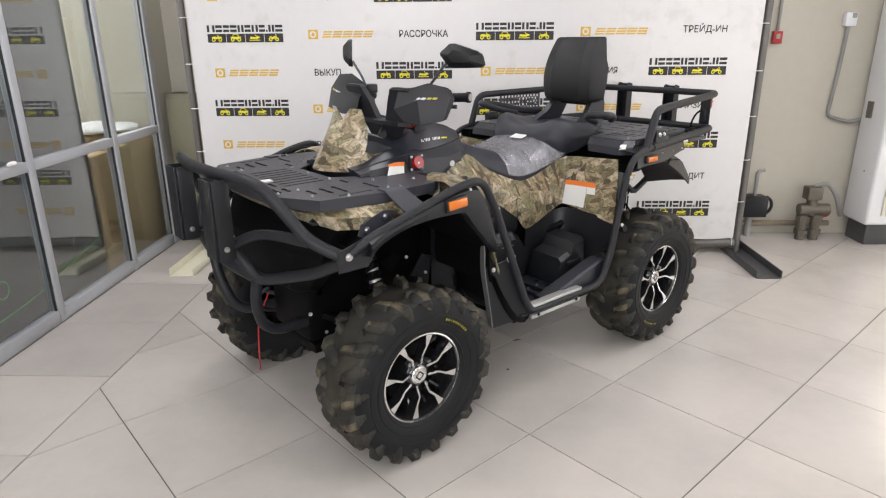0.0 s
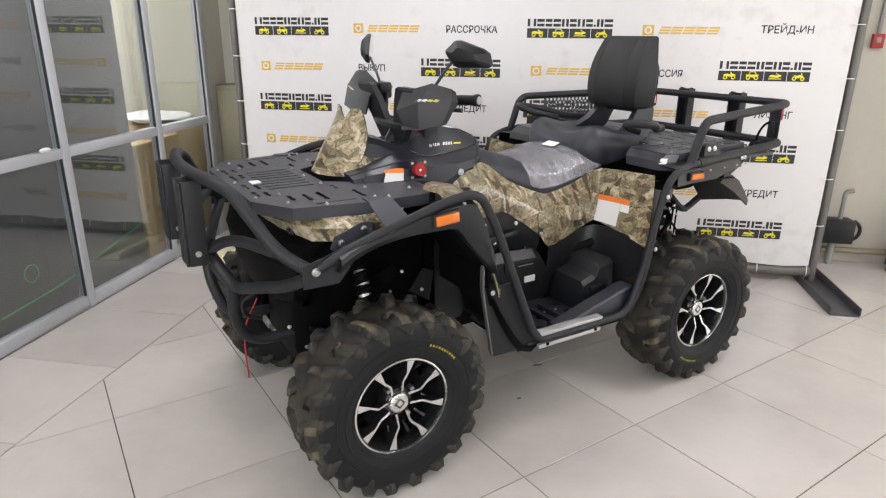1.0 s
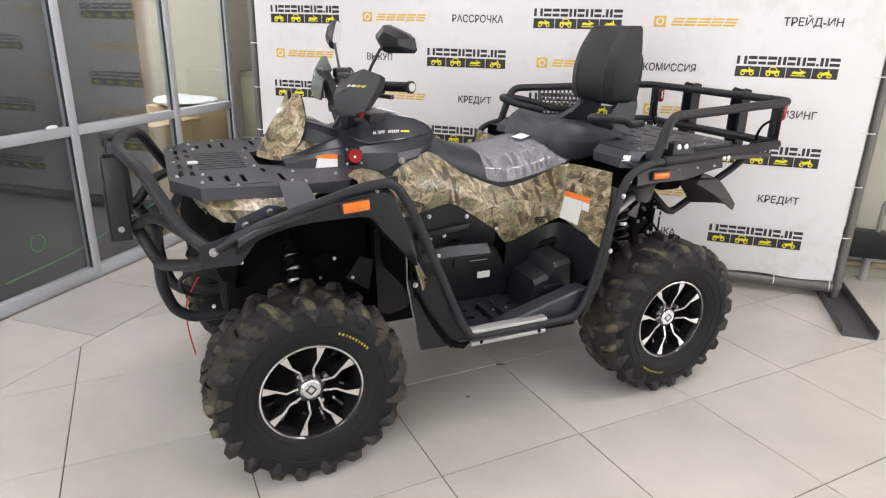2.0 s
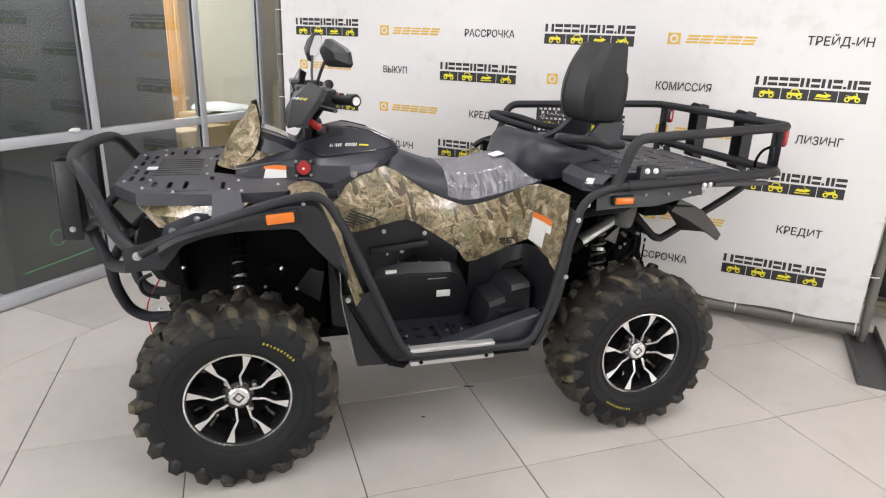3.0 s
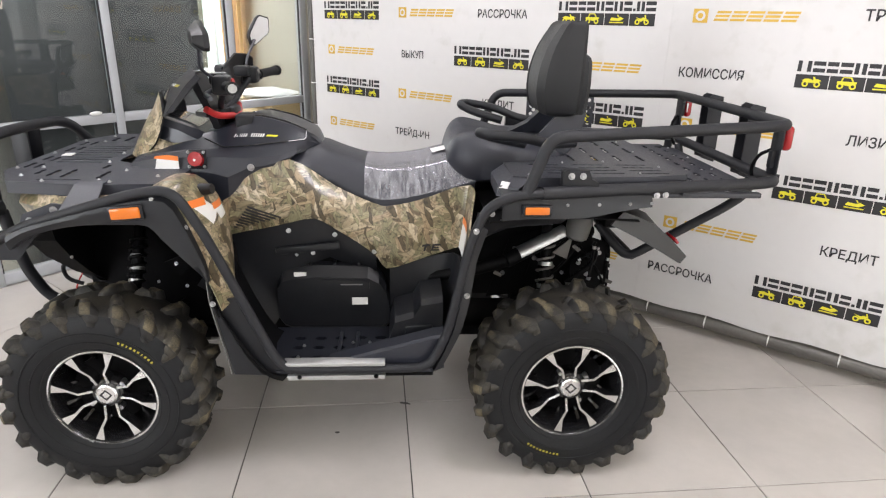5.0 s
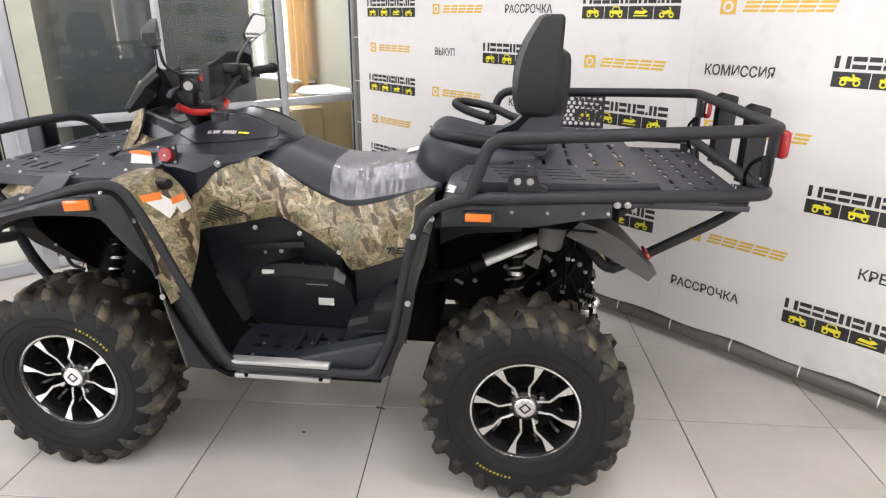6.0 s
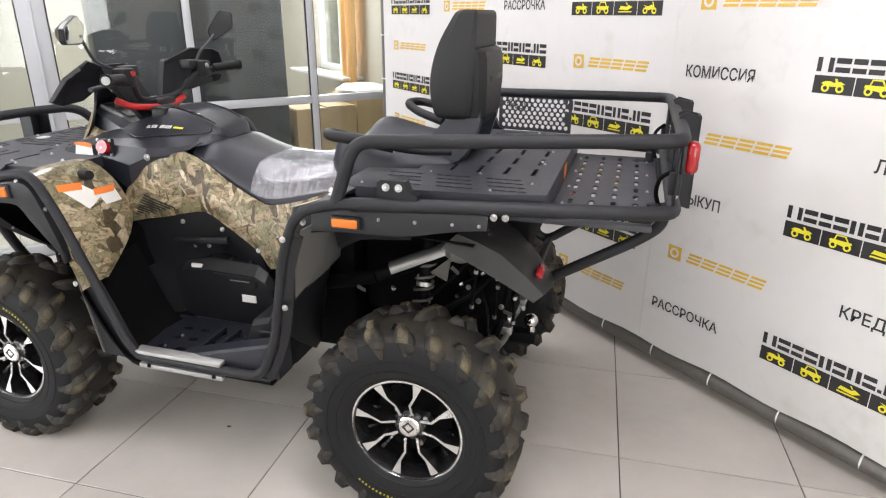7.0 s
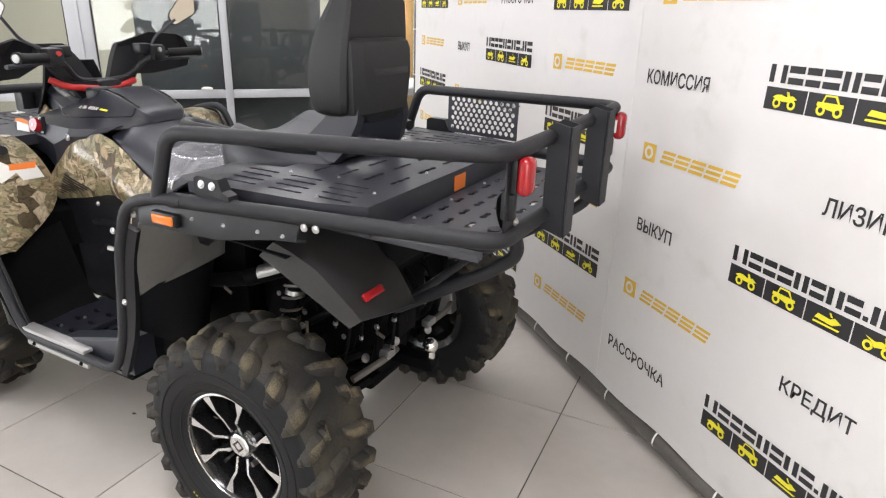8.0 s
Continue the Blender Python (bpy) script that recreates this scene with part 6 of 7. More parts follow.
# -- footwells --
def footwell(s):
    holes = []
    for i in range(6):
        for j in range(3):
            holes.append(slot(-0.17 + 0.072 * i, s * (0.36 + 0.07 * j), 0.045, 0.022, "x"))
    board = part("footrest", slab(bmesh.new(), [(-0.27, s * 0.27), (0.28, s * 0.27), (0.30, s * 0.585), (-0.22, s * 0.585)][:: s], 0.41, 0.012, holes), "satin", atv, "black slotted plastic footrest", angle=20)
    part("under_tray", box(bmesh.new(), (-0.25, min(s * 0.27, s * 0.57), 0.375), (0.3, max(s * 0.27, s * 0.57), 0.388), 0.003), "under", board)
    for x in (-0.03, 0.03):
        part("foot_rib", box(bmesh.new(), (x, min(s * 0.34, s * 0.54), 0.41), (x + 0.012, max(s * 0.34, s * 0.54), 0.428), 0.003), "satin", board)
    for x, y in ((-0.15, 0.42), (-0.16, 0.5), (0.08, 0.4), (0.02, 0.4)):
        bolt(board, (x, s * y, 0.411), (0, 0, 1), 0.005)
    # belt-drive cover
    bm = bmesh.new()
    rings = []
    for x, z0, zm, z1 in ((-0.262, 0.425, 0.565, 0.585), (-0.245, 0.40, 0.592, 0.618), (-0.215, 0.388, 0.602, 0.632), (-0.12, 0.386, 0.612, 0.648), (0.07, 0.386, 0.606, 0.64), (0.11, 0.388, 0.585, 0.615), (0.135, 0.392, 0.55, 0.575), (0.152, 0.41, 0.48, 0.50)):
        rings.append([(x, s * 0.17, z0), (x, s * 0.24, z0 + 0.003), (x, s * 0.262, z0 + 0.022), (x, s * 0.268, zm - 0.045), (x, s * 0.268, zm), (x, s * 0.236, z1), (x, s * 0.17, z1 + 0.004)])
    drive = part("belt_cover", loft(bm, rings), "plastic", atv, "faceted black belt-drive cover", angle=18)
    part("cover_lid", loft(bmesh.new(), [[(x, s * 0.266, z0), (x, s * 0.2735, z0 + 0.003), (x, s * 0.2735, z1 - 0.004), (x, s * 0.266, z1)] for x, z0, z1 in ((-0.1, 0.57, 0.606), (-0.085, 0.555, 0.606), (0.045, 0.55, 0.602), (0.075, 0.562, 0.594))]), "plastic", drive, angle=20)
    for x in (-0.15, -0.06, 0.03):
        part("cover_rib", box(bmesh.new(), (x, min(s * 0.19, s * 0.232), 0.63), (x + 0.012, max(s * 0.19, s * 0.232), 0.652), 0.003), "plastic", drive)
    if s < 0:
        part("rating_label", box(bmesh.new(), (0.01, -0.271, 0.502), (0.068, -0.2675, 0.53), 0.0005), "sticker", drive, "small silver rating label", smooth=False)
        part("rating_label", box(bmesh.new(), (-0.20, -0.262, 0.612), (-0.155, -0.252, 0.626), 0.0005), "sticker", drive, smooth=False)
        part("trim_line", box(bmesh.new(), (-0.03, -0.276, 0.583), (0.05, -0.2735, 0.5865)), "alloy", drive, smooth=False)
    # rear wall of the footwell with its stepped toolbox
    rows = [[(0.15, s * 0.25, 0.65), (0.15, s * 0.24, 0.41)], [(0.34, s * 0.258, 0.70), (0.30, s * 0.26, 0.41)], [(0.405, s * 0.33, 0.715), (0.35, s * 0.36, 0.41)], [(0.395, s * 0.585, 0.70), (0.378, s * 0.585, 0.585)]]
    part("footwell_wall", sheet(bmesh.new(), smooth_rows(rows), 0.006), "plastic", atv, angle=50)
    bm = bmesh.new()
    loft(bm, [[(x, s * 0.5, z0), (x, s * 0.582, z0), (x, s * 0.582, z1 - 0.008), (x, s * 0.574, z1), (x, s * 0.508, z1 - 0.004), (x, s * 0.5, z1 - 0.012)] for x, z0, z1 in ((-0.05, 0.411, 0.432), (0.12, 0.411, 0.48), (0.30, 0.411, 0.528), (0.335, 0.411, 0.533))])
    part("side_tray", bm, "satin", atv, angle=30)
    bm = bmesh.new()
    loft(bm, [[(x, s * 0.28, 0.411), (x, s * 0.47, 0.411), (x, s * 0.462, z1 - 0.016), (x, s * 0.445, z1), (x, s * 0.29, z1 + 0.004)] for x, z1 in ((0.15, 0.47), (0.17, 0.535), (0.235, 0.555), (0.26, 0.60), (0.335, 0.612))])
    step = part("step_box", bm, "plastic", atv, "stepped black toolbox", angle=25)
    part("latch", box(bmesh.new(), (0.205, min(s * 0.463, s * 0.474), 0.48), (0.30, max(s * 0.463, s * 0.474), 0.515), 0.004), "plastic", step)
    rows = [[(0.30, s * 0.604, 0.41), (0.325, s * 0.60, 0.42)], [(0.36, s * 0.604, 0.55), (0.385, s * 0.6, 0.55)], [(0.385, s * 0.606, 0.68), (0.415, s * 0.598, 0.68)], [(0.405, s * 0.608, 0.80), (0.43, s * 0.596, 0.80)], [(0.43, s * 0.608, 0.92), (0.462, s * 0.594, 0.90)]]
    part("rear_pillar", sheet(bmesh.new(), smooth_rows(rows), 0.02), "plastic", atv, angle=50)


both_sides(footwell)

# -- rear wings --
def rear_wing(s):
    rows = []
    for x, zt, zl, yo in ((0.50, 1.0, 0.925, 0.606), (0.6, 1.005, 0.93, 0.602), (0.75, 1.005, 0.928, 0.59), (0.84, 1.003, 0.94, 0.578), (0.92, 1.0, 0.952, 0.567), (0.985, 0.995, 0.955, 0.555)):
        rows.append([(x, s * (yo - 0.1), zt + 0.012), (x, s * (yo - 0.012), zt + 0.006), (x, s * yo, zt - 0.012), (x, s * (yo + 0.004), zl + 0.01), (x, s * (yo - 0.03), zl)])
    part("rear_flare", sheet(bmesh.new(), smooth_rows(rows), 0.005), "plastic", atv, "black rear wheel-arch flare", angle=40)
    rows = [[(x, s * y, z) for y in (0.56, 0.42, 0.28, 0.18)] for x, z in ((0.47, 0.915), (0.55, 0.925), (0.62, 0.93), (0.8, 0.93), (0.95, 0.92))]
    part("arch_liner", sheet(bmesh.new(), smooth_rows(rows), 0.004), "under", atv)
    part("inner_panel", sheet(bmesh.new(), [[(0.448, s * 0.575, 0.92), (0.405, s * 0.585, 0.69)], [(0.455, s * 0.48, 0.92), (0.415, s * 0.49, 0.72)], [(0.455, s * 0.40, 0.90), (0.425, s * 0.40, 0.76)]], 0.004), "raw", atv, "bare grey inner side of the panel")
    rows = [[(x, s * (y + 0.03), 0.93), (x, s * y, zl + 0.02), (x - 0.005, s * (y - 0.03), zl)] for x, y, zl in ((0.475, 0.40, 0.80), (0.56, 0.43, 0.85), (0.66, 0.455, 0.868), (0.735, 0.462, 0.878))]
    part("inner_fender", sheet(bmesh.new(), smooth_rows(rows), 0.006), "matte", atv, "dark moulded inner fender", angle=40)
    sig = part("indicator", box(bmesh.new(), (0.568, s * 0.616 - 0.008, 0.957), (0.643, s * 0.616 + 0.006, 0.981), 0.004), "orange", atv, "amber indicator lens")
    part("housing", box(bmesh.new(), (0.561, s * 0.608 - 0.011, 0.951), (0.65, s * 0.608 + 0.009, 0.987), 0.005), "plastic", sig)
    for x in (0.7, 0.8, 0.9, 0.97):
        bolt(atv, (x, s * (0.606 - 0.1 * max(0, x - 0.75)), 0.985), (0, s, 0), 0.004)
    # mud guard sloping down behind the wheel
    rows = [[(0.86, s * 0.555, 0.905), (0.90, s * 0.545, 0.945), (0.9, s * 0.4, 0.95), (0.9, s * 0.25, 0.945)], [(0.98, s * 0.55, 0.845), (1.02, s * 0.535, 0.895), (1.03, s * 0.4, 0.9), (1.02, s * 0.25, 0.88)], [(1.115, s * 0.535, 0.765), (1.14, s * 0.52, 0.785), (1.155, s * 0.4, 0.765), (1.14, s * 0.27, 0.735)]]
    guard_ob = part("mud_guard", sheet(bmesh.new(), smooth_rows(rows), 0.008), "fender", atv, "dark grey rear mud guard", angle=30)
    part("rear_reflector", box(bmesh.new(), (-0.005, -0.04, -0.011), (0.006, 0.04, 0.011), 0.004, m=pose(1.118, s * 0.44, 0.822, 0, -42, 0)), "lens", guard_ob, "red rear reflector")


both_sides(rear_wing)

# rear suspension carrier, sway bar, brake parts and their fittings
def side_plate(pts, y, material="under", thick=0.005):
    return part("bracket", slab(bmesh.new(), pts, thick / 2, 0.004, m=pose(0, y, 0, 90, 0, 0)), material, atv)


side_plate([(0.52, 0.50), (0.60, 0.74), (0.78, 0.79), (0.98, 0.72), (1.0, 0.56), (0.9, 0.47), (0.7, 0.52)], -0.195)
side_plate([(0.66, 0.60), (0.69, 0.70), (0.75, 0.69), (0.77, 0.57), (0.71, 0.55)], -0.235, "under")
side_plate([(0.84, 0.52), (0.83, 0.66), (0.89, 0.70), (0.93, 0.58), (0.90, 0.50)], -0.235, "under")
side_plate([(0.745, 0.715), (0.815, 0.775), (0.80, 0.69)], -0.29, "pipe")
for x, y, z, r_ in ((0.69, -0.24, 0.675, 0.007), (0.735, -0.24, 0.66, 0.006), (0.72, -0.24, 0.585, 0.008), (0.86, -0.24, 0.655, 0.007), (0.895, -0.24, 0.61, 0.008), (0.87, -0.24, 0.54, 0.007), (0.62, -0.2, 0.70, 0.006), (0.58, -0.2, 0.60, 0.007), (0.79, -0.2, 0.73, 0.006), (0.95, -0.2, 0.68, 0.007), (0.965, -0.2, 0.58, 0.008), (0.81, -0.2, 0.60, 0.006)):
    bolt(atv, (x, y, z), (0, -1, 0.1), r_)
for s in (-1, 1):
    part("sway_bar", tube(bmesh.new(), [(0.93, 0, 0.70), (0.93, s * 0.22, 0.70), (0.90, s * 0.29, 0.67), (0.80, s * 0.31, 0.60)], 0.011, 0.04, 8), "under", atv)
    part("linkage", cyl(bmesh.new(), (0.80, s * 0.325, 0.61), (0.815, s * 0.35, 0.47), 0.006, seg=8), "pipe", atv)
    for z in (0.61, 0.47):
        bolt(atv, (0.807, s * 0.352, z), (0.1, s, 0.2), 0.009)
    # ribbed boot on the drive shaft, brake caliper and its hoses
    prof = []
    for k in range(7):
        prof += [(0.046 - k * 0.0035, k * 0.014), (0.034 - k * 0.0028, k * 0.014 + 0.007)]
    bm = lathe(bmesh.new(), prof, 20)
    bmesh.ops.transform(bm, matrix=pose(0.77, s * 0.17, 0.378, 0, 0, 0 if s > 0 else 180), verts=bm.verts)
    part("boot", bm, "rubber", atv)
    part("caliper", box(bmesh.new(), (0.85, s * 0.41 - 0.03, 0.36), (0.92, s * 0.41 + 0.03, 0.46), 0.012), "alloy", atv, "bare cast-metal brake caliper")
    part("brake_hose", tube(bmesh.new(), [(0.89, s * 0.38, 0.45), (0.95, s * 0.35, 0.52), (0.94, s * 0.29, 0.62), (0.86, s * 0.24, 0.72), (0.8, s * 0.2, 0.80)], 0.005, 0.06, 6), "under", atv)
    part("cable", tube(bmesh.new(), [(0.56, s * 0.28, 0.50), (0.66, s * 0.31, 0.56), (0.78, s * 0.29, 0.66), (0.90, s * 0.25, 0.80)], 0.006, 0.06, 6), "under", atv)
    part("linkage", tube(bmesh.new(), [(0.97, s * 0.10, 0.46), (0.99, s * 0.2, 0.475), (0.95, s * 0.31, 0.45)], 0.011, 0.04, 8), "pipe", atv)
    part("subframe_tube", tube(bmesh.new(), [(0.95, s * 0.17, 0.82), (0.99, s * 0.19, 0.66), (0.94, s * 0.18, 0.42), (0.72, s * 0.16, 0.36)], 0.014, 0.05, 10), "under", atv)
# made-up rods, nuts and clamps standing in for small glints behind the wheel
for p, q, r_ in (((0.885, -0.30, 0.60), (0.90, -0.295, 0.76), 0.009), ((0.955, -0.27, 0.56), (0.965, -0.265, 0.70), 0.008), ((0.84, -0.29, 0.68), (0.93, -0.28, 0.735), 0.006), ((1.0, -0.17, 0.50), (1.005, -0.165, 0.62), 0.010)):
    rod = part("linkage", cyl(bmesh.new(), p, q, r_ * 0.55, seg=8), "under", atv)
    for f in (0.1, 0.85):
        c = Vector(p).lerp(Vector(q), f)
        d = (Vector(q) - Vector(p)).normalized() * 0.009
        part("nut", cyl(bmesh.new(), c - d * 0.6, c + d * 0.6, r_ * 0.85, seg=6), "chrome", rod, smooth=False)
for x, y, z, turn in ((0.535, -0.37, 0.665, 25), (0.83, -0.30, 0.735, 40), (0.99, -0.22, 0.57, 20)):
    part("clamp", box(bmesh.new(), (-0.016, -0.003, -0.007), (0.016, 0.003, 0.007), 0.002, m=pose(x, y, z, 20, turn, 0)), "pipe", atv)
part("bracket", box(bmesh.new(), (0.985, -0.13, 0.52), (1.0, -0.03, 0.60), 0.003), "under", atv)
part("bracket", box(bmesh.new(), (0.96, -0.19, 0.47), (1.0, -0.15, 0.50), 0.004), "alloy", atv)
part("bracket", box(bmesh.new(), (0.98, 0.04, 0.48), (1.01, 0.09, 0.505), 0.004), "alloy", atv)

# exhaust on the left, axle housing, tow ball
bm = cyl(bmesh.new(), (0.57, -0.32, 0.695), (0.80, -0.25, 0.785), 0.027, seg=24)
muffler = part("muffler", bm, "under", atv, "black silencer with a bright heat shield")
bm = bmesh.new()
rings = []
d = (Vector((0.80, -0.25, 0.785)) - Vector((0.57, -0.32, 0.695))).normalized()
a_, b_ = ring_frame(d)
for t in (0.2, 0.98):
    c = Vector((0.57, -0.32, 0.695)).lerp(Vector((0.80, -0.25, 0.785)), t)
    rings.append([c + (a_ * math.cos(q) + b_ * math.sin(q)) * 0.029 for q in [radians(-200 + 16 * j) for j in range(14)]])
sheet(bm, rings, 0.003)
part("heat_shield", bm, "alloy", muffler)
bm = lathe(bmesh.new(), [(0.0, -0.075), (0.03, -0.075), (0.042, -0.066), (0.045, -0.05), (0.045, 0.05), (0.042, 0.06), (0.0, 0.062)], 24, "z")
bmesh.ops.transform(bm, matrix=pose(0.845, -0.27, 0.835, 0, 12, 0), verts=bm.verts)
part("silencer_can", bm, "raw", muffler, "bare grey silencer can")
part("exhaust_pipe", tube(bmesh.new(), [(0.3, -0.24, 0.6), (0.45, -0.32, 0.66), (0.57, -0.32, 0.695)], 0.024, 0.05), "under", muffler)
part("tail_pipe", tube(bmesh.new(), [(0.80, -0.25, 0.785), (0.85, -0.24, 0.79), (0.9, -0.23, 0.77)], 0.022, 0.03), "under", muffler)
part("rear_axle", box(cyl(bmesh.new(), (0.77, -0.15, 0.38), (0.77, 0.15, 0.38), 0.1, seg=20), (0.66, -0.1, 0.30), (0.9, 0.1, 0.47), 0.03), "under", atv)
part("hitch_bar", box(bmesh.new(), (0.9, -0.03, 0.36), (1.06, 0.03, 0.40), 0.006), "under", atv)
bm = bmesh.new()
cyl(bm, (1.04, 0, 0.37), (1.04, 0, 0.425), 0.016)
bmesh.ops.create_uvsphere(bm, u_segments=20, v_segments=12, radius=0.026, matrix=Matrix.Translation((1.04, 0, 0.445)))
part("tow_ball", bm, "tow", atv, "bright chrome tow ball")
for y, z, x in ((-0.12, 0.5, 0.98), (0.1, 0.55, 0.96), (-0.2, 0.46, 0.92), (0.05, 0.47, 1.0), (-0.05, 0.52, 0.95)):
    bolt(atv, (x, y, z), (1, -0.3, 0.4), 0.012)
for y in (-0.1, 0.0, 0.09):
    part("cable", tube(bmesh.new(), [(0.9, y, 0.72), (0.98, y * 1.3, 0.66), (1.0, y * 0.8, 0.55), (0.93, y, 0.48)], 0.011, 0.05, 8), "under", atv)
for s in (-1, 1):
    part("carrier_brace", tube(bmesh.new(), [(1.43, s * 0.32, 1.005), (1.435, s * 0.29, 0.94), (1.37, s * 0.28, 0.885), (1.045, s * 0.24, 0.675), (0.985, s * 0.225, 0.735), (0.93, s * 0.2, 0.8)], 0.017, 0.05), "tubing", atv)
part("carrier_brace", tube(bmesh.new(), [(1.06, -0.25, 0.685), (1.06, 0.25, 0.685)], 0.014), "tubing", atv)
part("tail_box", box(bmesh.new(), (0.93, -0.28, 0.80), (1.06, 0.28, 0.945), 0.02), "under", atv)

# -- rear carrier: rails, plates, uprights, lamps --
UPPER = [(0.575, 0.60, 1.02), (0.635, 0.60, 1.19), (1.36, 0.475, 1.208), (1.45, 0.45, 1.21), (1.455, 0.3, 1.21)]
for s in (-1, 1):
    part("upper_rail", tube(bmesh.new(), [(x, s * y, z) for x, y, z in UPPER] + [(1.455, 0, 1.21)], 0.0185, 0.05, 14), "tubing", atv)
    part("lower_rail", tube(bmesh.new(), [(0.62, s * 0.598, 1.019), (1.36, s * 0.465, 1.02), (1.45, s * 0.44, 1.02), (1.45, s * 0.3, 1.02), (1.45, 0, 1.02)], 0.0195, 0.06, 14), "tubing", atv)
    part("rail_post", tube(bmesh.new(), [(1.40, s * 0.36, 1.02), (1.40, s * 0.36, 0.975), (1.34, s * 0.36, 0.97)], 0.017, 0.03), "tubing", atv)
outline = [(0.545, -0.50), (0.60, -0.525), (1.0, -0.5), (1.125, -0.465), (1.125, 0.465), (1.0, 0.5), (0.60, 0.525), (0.545, 0.50), (0.545, 0.30), (0.70, 0.27), (0.70, -0.27), (0.545, -0.30)]
holes = []
for s in (-1, 1):
    for i in range(3):
        for j in range(4):
            holes.append(slot(0.68 + 0.15 * i + (0.012 * j), s * (0.33 + 0.042 * j), 0.112, 0.013, "x", 4))
    for i in range(4):
        for j in range(2):
            holes.append(slot(0.80 + 0.085 * i, s * (0.07 + 0.145 * j), 0.096, 0.016, "y", 3))
cplate = part("carrier_plate", slab(bmesh.new(), outline, 1.05, 0.005, holes), "steel", atv, "black slotted rear carrier plate", angle=20)
for lo, hi in (((1.12, -0.465, 0.975), (1.125, 0.465, 1.0455)), ((0.545, -0.5, 1.02), (0.549, -0.30, 1.0455)), ((0.545, 0.30, 1.02), (0.549, 0.5, 1.0455))):
    part("fold", box(bmesh.new(), lo, hi, 0.001), "steel", cplate)
for s in (-1, 1):
    bm = bmesh.new()
    loft(bm, [[(x, s * y, 1.0455), (x, s * (y - 0.004), 1.0455), (x, s * (y - 0.004), 1.02), (x, s * y, 1.02)] for x, y in ((0.60, 0.525), (1.0, 0.5), (1.125, 0.465))])
    part("fold", bm, "steel", cplate)
    part("carrier_nose", sheet(bmesh.new(), [[(0.545, s * 0.30, 1.046), (0.50, s * 0.32, 1.02), (0.50, s * 0.33, 0.985)], [(0.545, s * 0.5, 1.046), (0.50, s * 0.50, 1.02), (0.495, s * 0.5, 0.985)], [(0.60, s * 0.525, 1.046), (0.56, s * 0.54, 1.02), (0.55, s * 0.54, 0.985)]], 0.005), "steel", cplate)
    part("clamp", slab(bmesh.new(), [(0.685, 1.036), (0.80, 1.036), (0.798, 1.048), (0.778, 1.058), (0.766, 1.086), (0.70, 1.088), (0.686, 1.08)], 0.006, 0.03, m=pose(0, s * 0.572, 0, 90, 0, 0)), "plastic", cplate)
    for x in (0.712, 0.748):
        bolt(cplate, (x, s * 0.597 if s > 0 else -0.578, 1.068), (0, s, 0.2), 0.0085)
    for x, y in ((0.60, 0.48), (0.75, 0.30), (0.97, 0.46), (1.07, 0.1), (1.07, 0.36), (0.9, 0.28)):
        bolt(cplate, (x, s * y, 1.0475), (0, 0, 1), 0.0042)
    bolt(atv, (1.0, s * 0.545, 1.0), (0, s, 0), 0.008)
    bolt(atv, (1.03, s * 0.54, 1.0), (0, s, 0), 0.008)
    part("carrier_bar", box(bmesh.new(), (1.0, min(s * 0.42, s * 0.45), 0.965), (1.40, max(s * 0.42, s * 0.45), 0.982), 0.003), "steel", atv)
part("sticker", box(box(bmesh.new(), (1.1252, -0.035, 0.99), (1.1262, 0.035, 1.035)), (1.1252, -0.035, 0.99), (1.1258, 0.035, 0.992)), "warn", cplate, "orange and white warning label", smooth=False)
holes = []
for i in range(4):
    for j in range(9):
        holes.append(slot(1.17 + 0.062 * i, -0.36 + 0.09 * j, 0.054, 0.018, "y", 2))
part("extension_plate", slab(bmesh.new(), [(1.126, -0.44), (1.38, -0.40), (1.42, -0.34), (1.42, 0.34), (1.38, 0.40), (1.126, 0.44)], 0.985, 0.005, holes), "steel", atv, "slotted rear extension plate", angle=20)
for y in (-0.3, -0.1, 0.12, 0.33):
    bolt(atv, (1.15, y, 0.983), (0, 0, 1), 0.0045)
    bolt(atv, (1.39, y, 0.983), (0, 0, 1), 0.0045)


def upright(y):
    bm = bmesh.new()
    box(bm, (1.503, y - 0.032, 0.968), (1.509, y + 0.032, 1.236), 0.002)
    for d in (-1, 1):
        slab_m = pose(0, y + d * 0.032, 0, 90, 0, 0)
        bm2 = slab(bmesh.new(), [(1.45, 0.985), (1.503, 0.968), (1.503, 1.236), (1.465, 1.245), (1.45, 1.235)], 0.003, 0.006, m=slab_m)
        me = mesh_of("flange", bm2, False)
        bm.from_mesh(me)
    part("carrier_upright", bm, "tubing", atv, "folded black upright plate", smooth=False)


upright(-0.16)
upright(0.16)


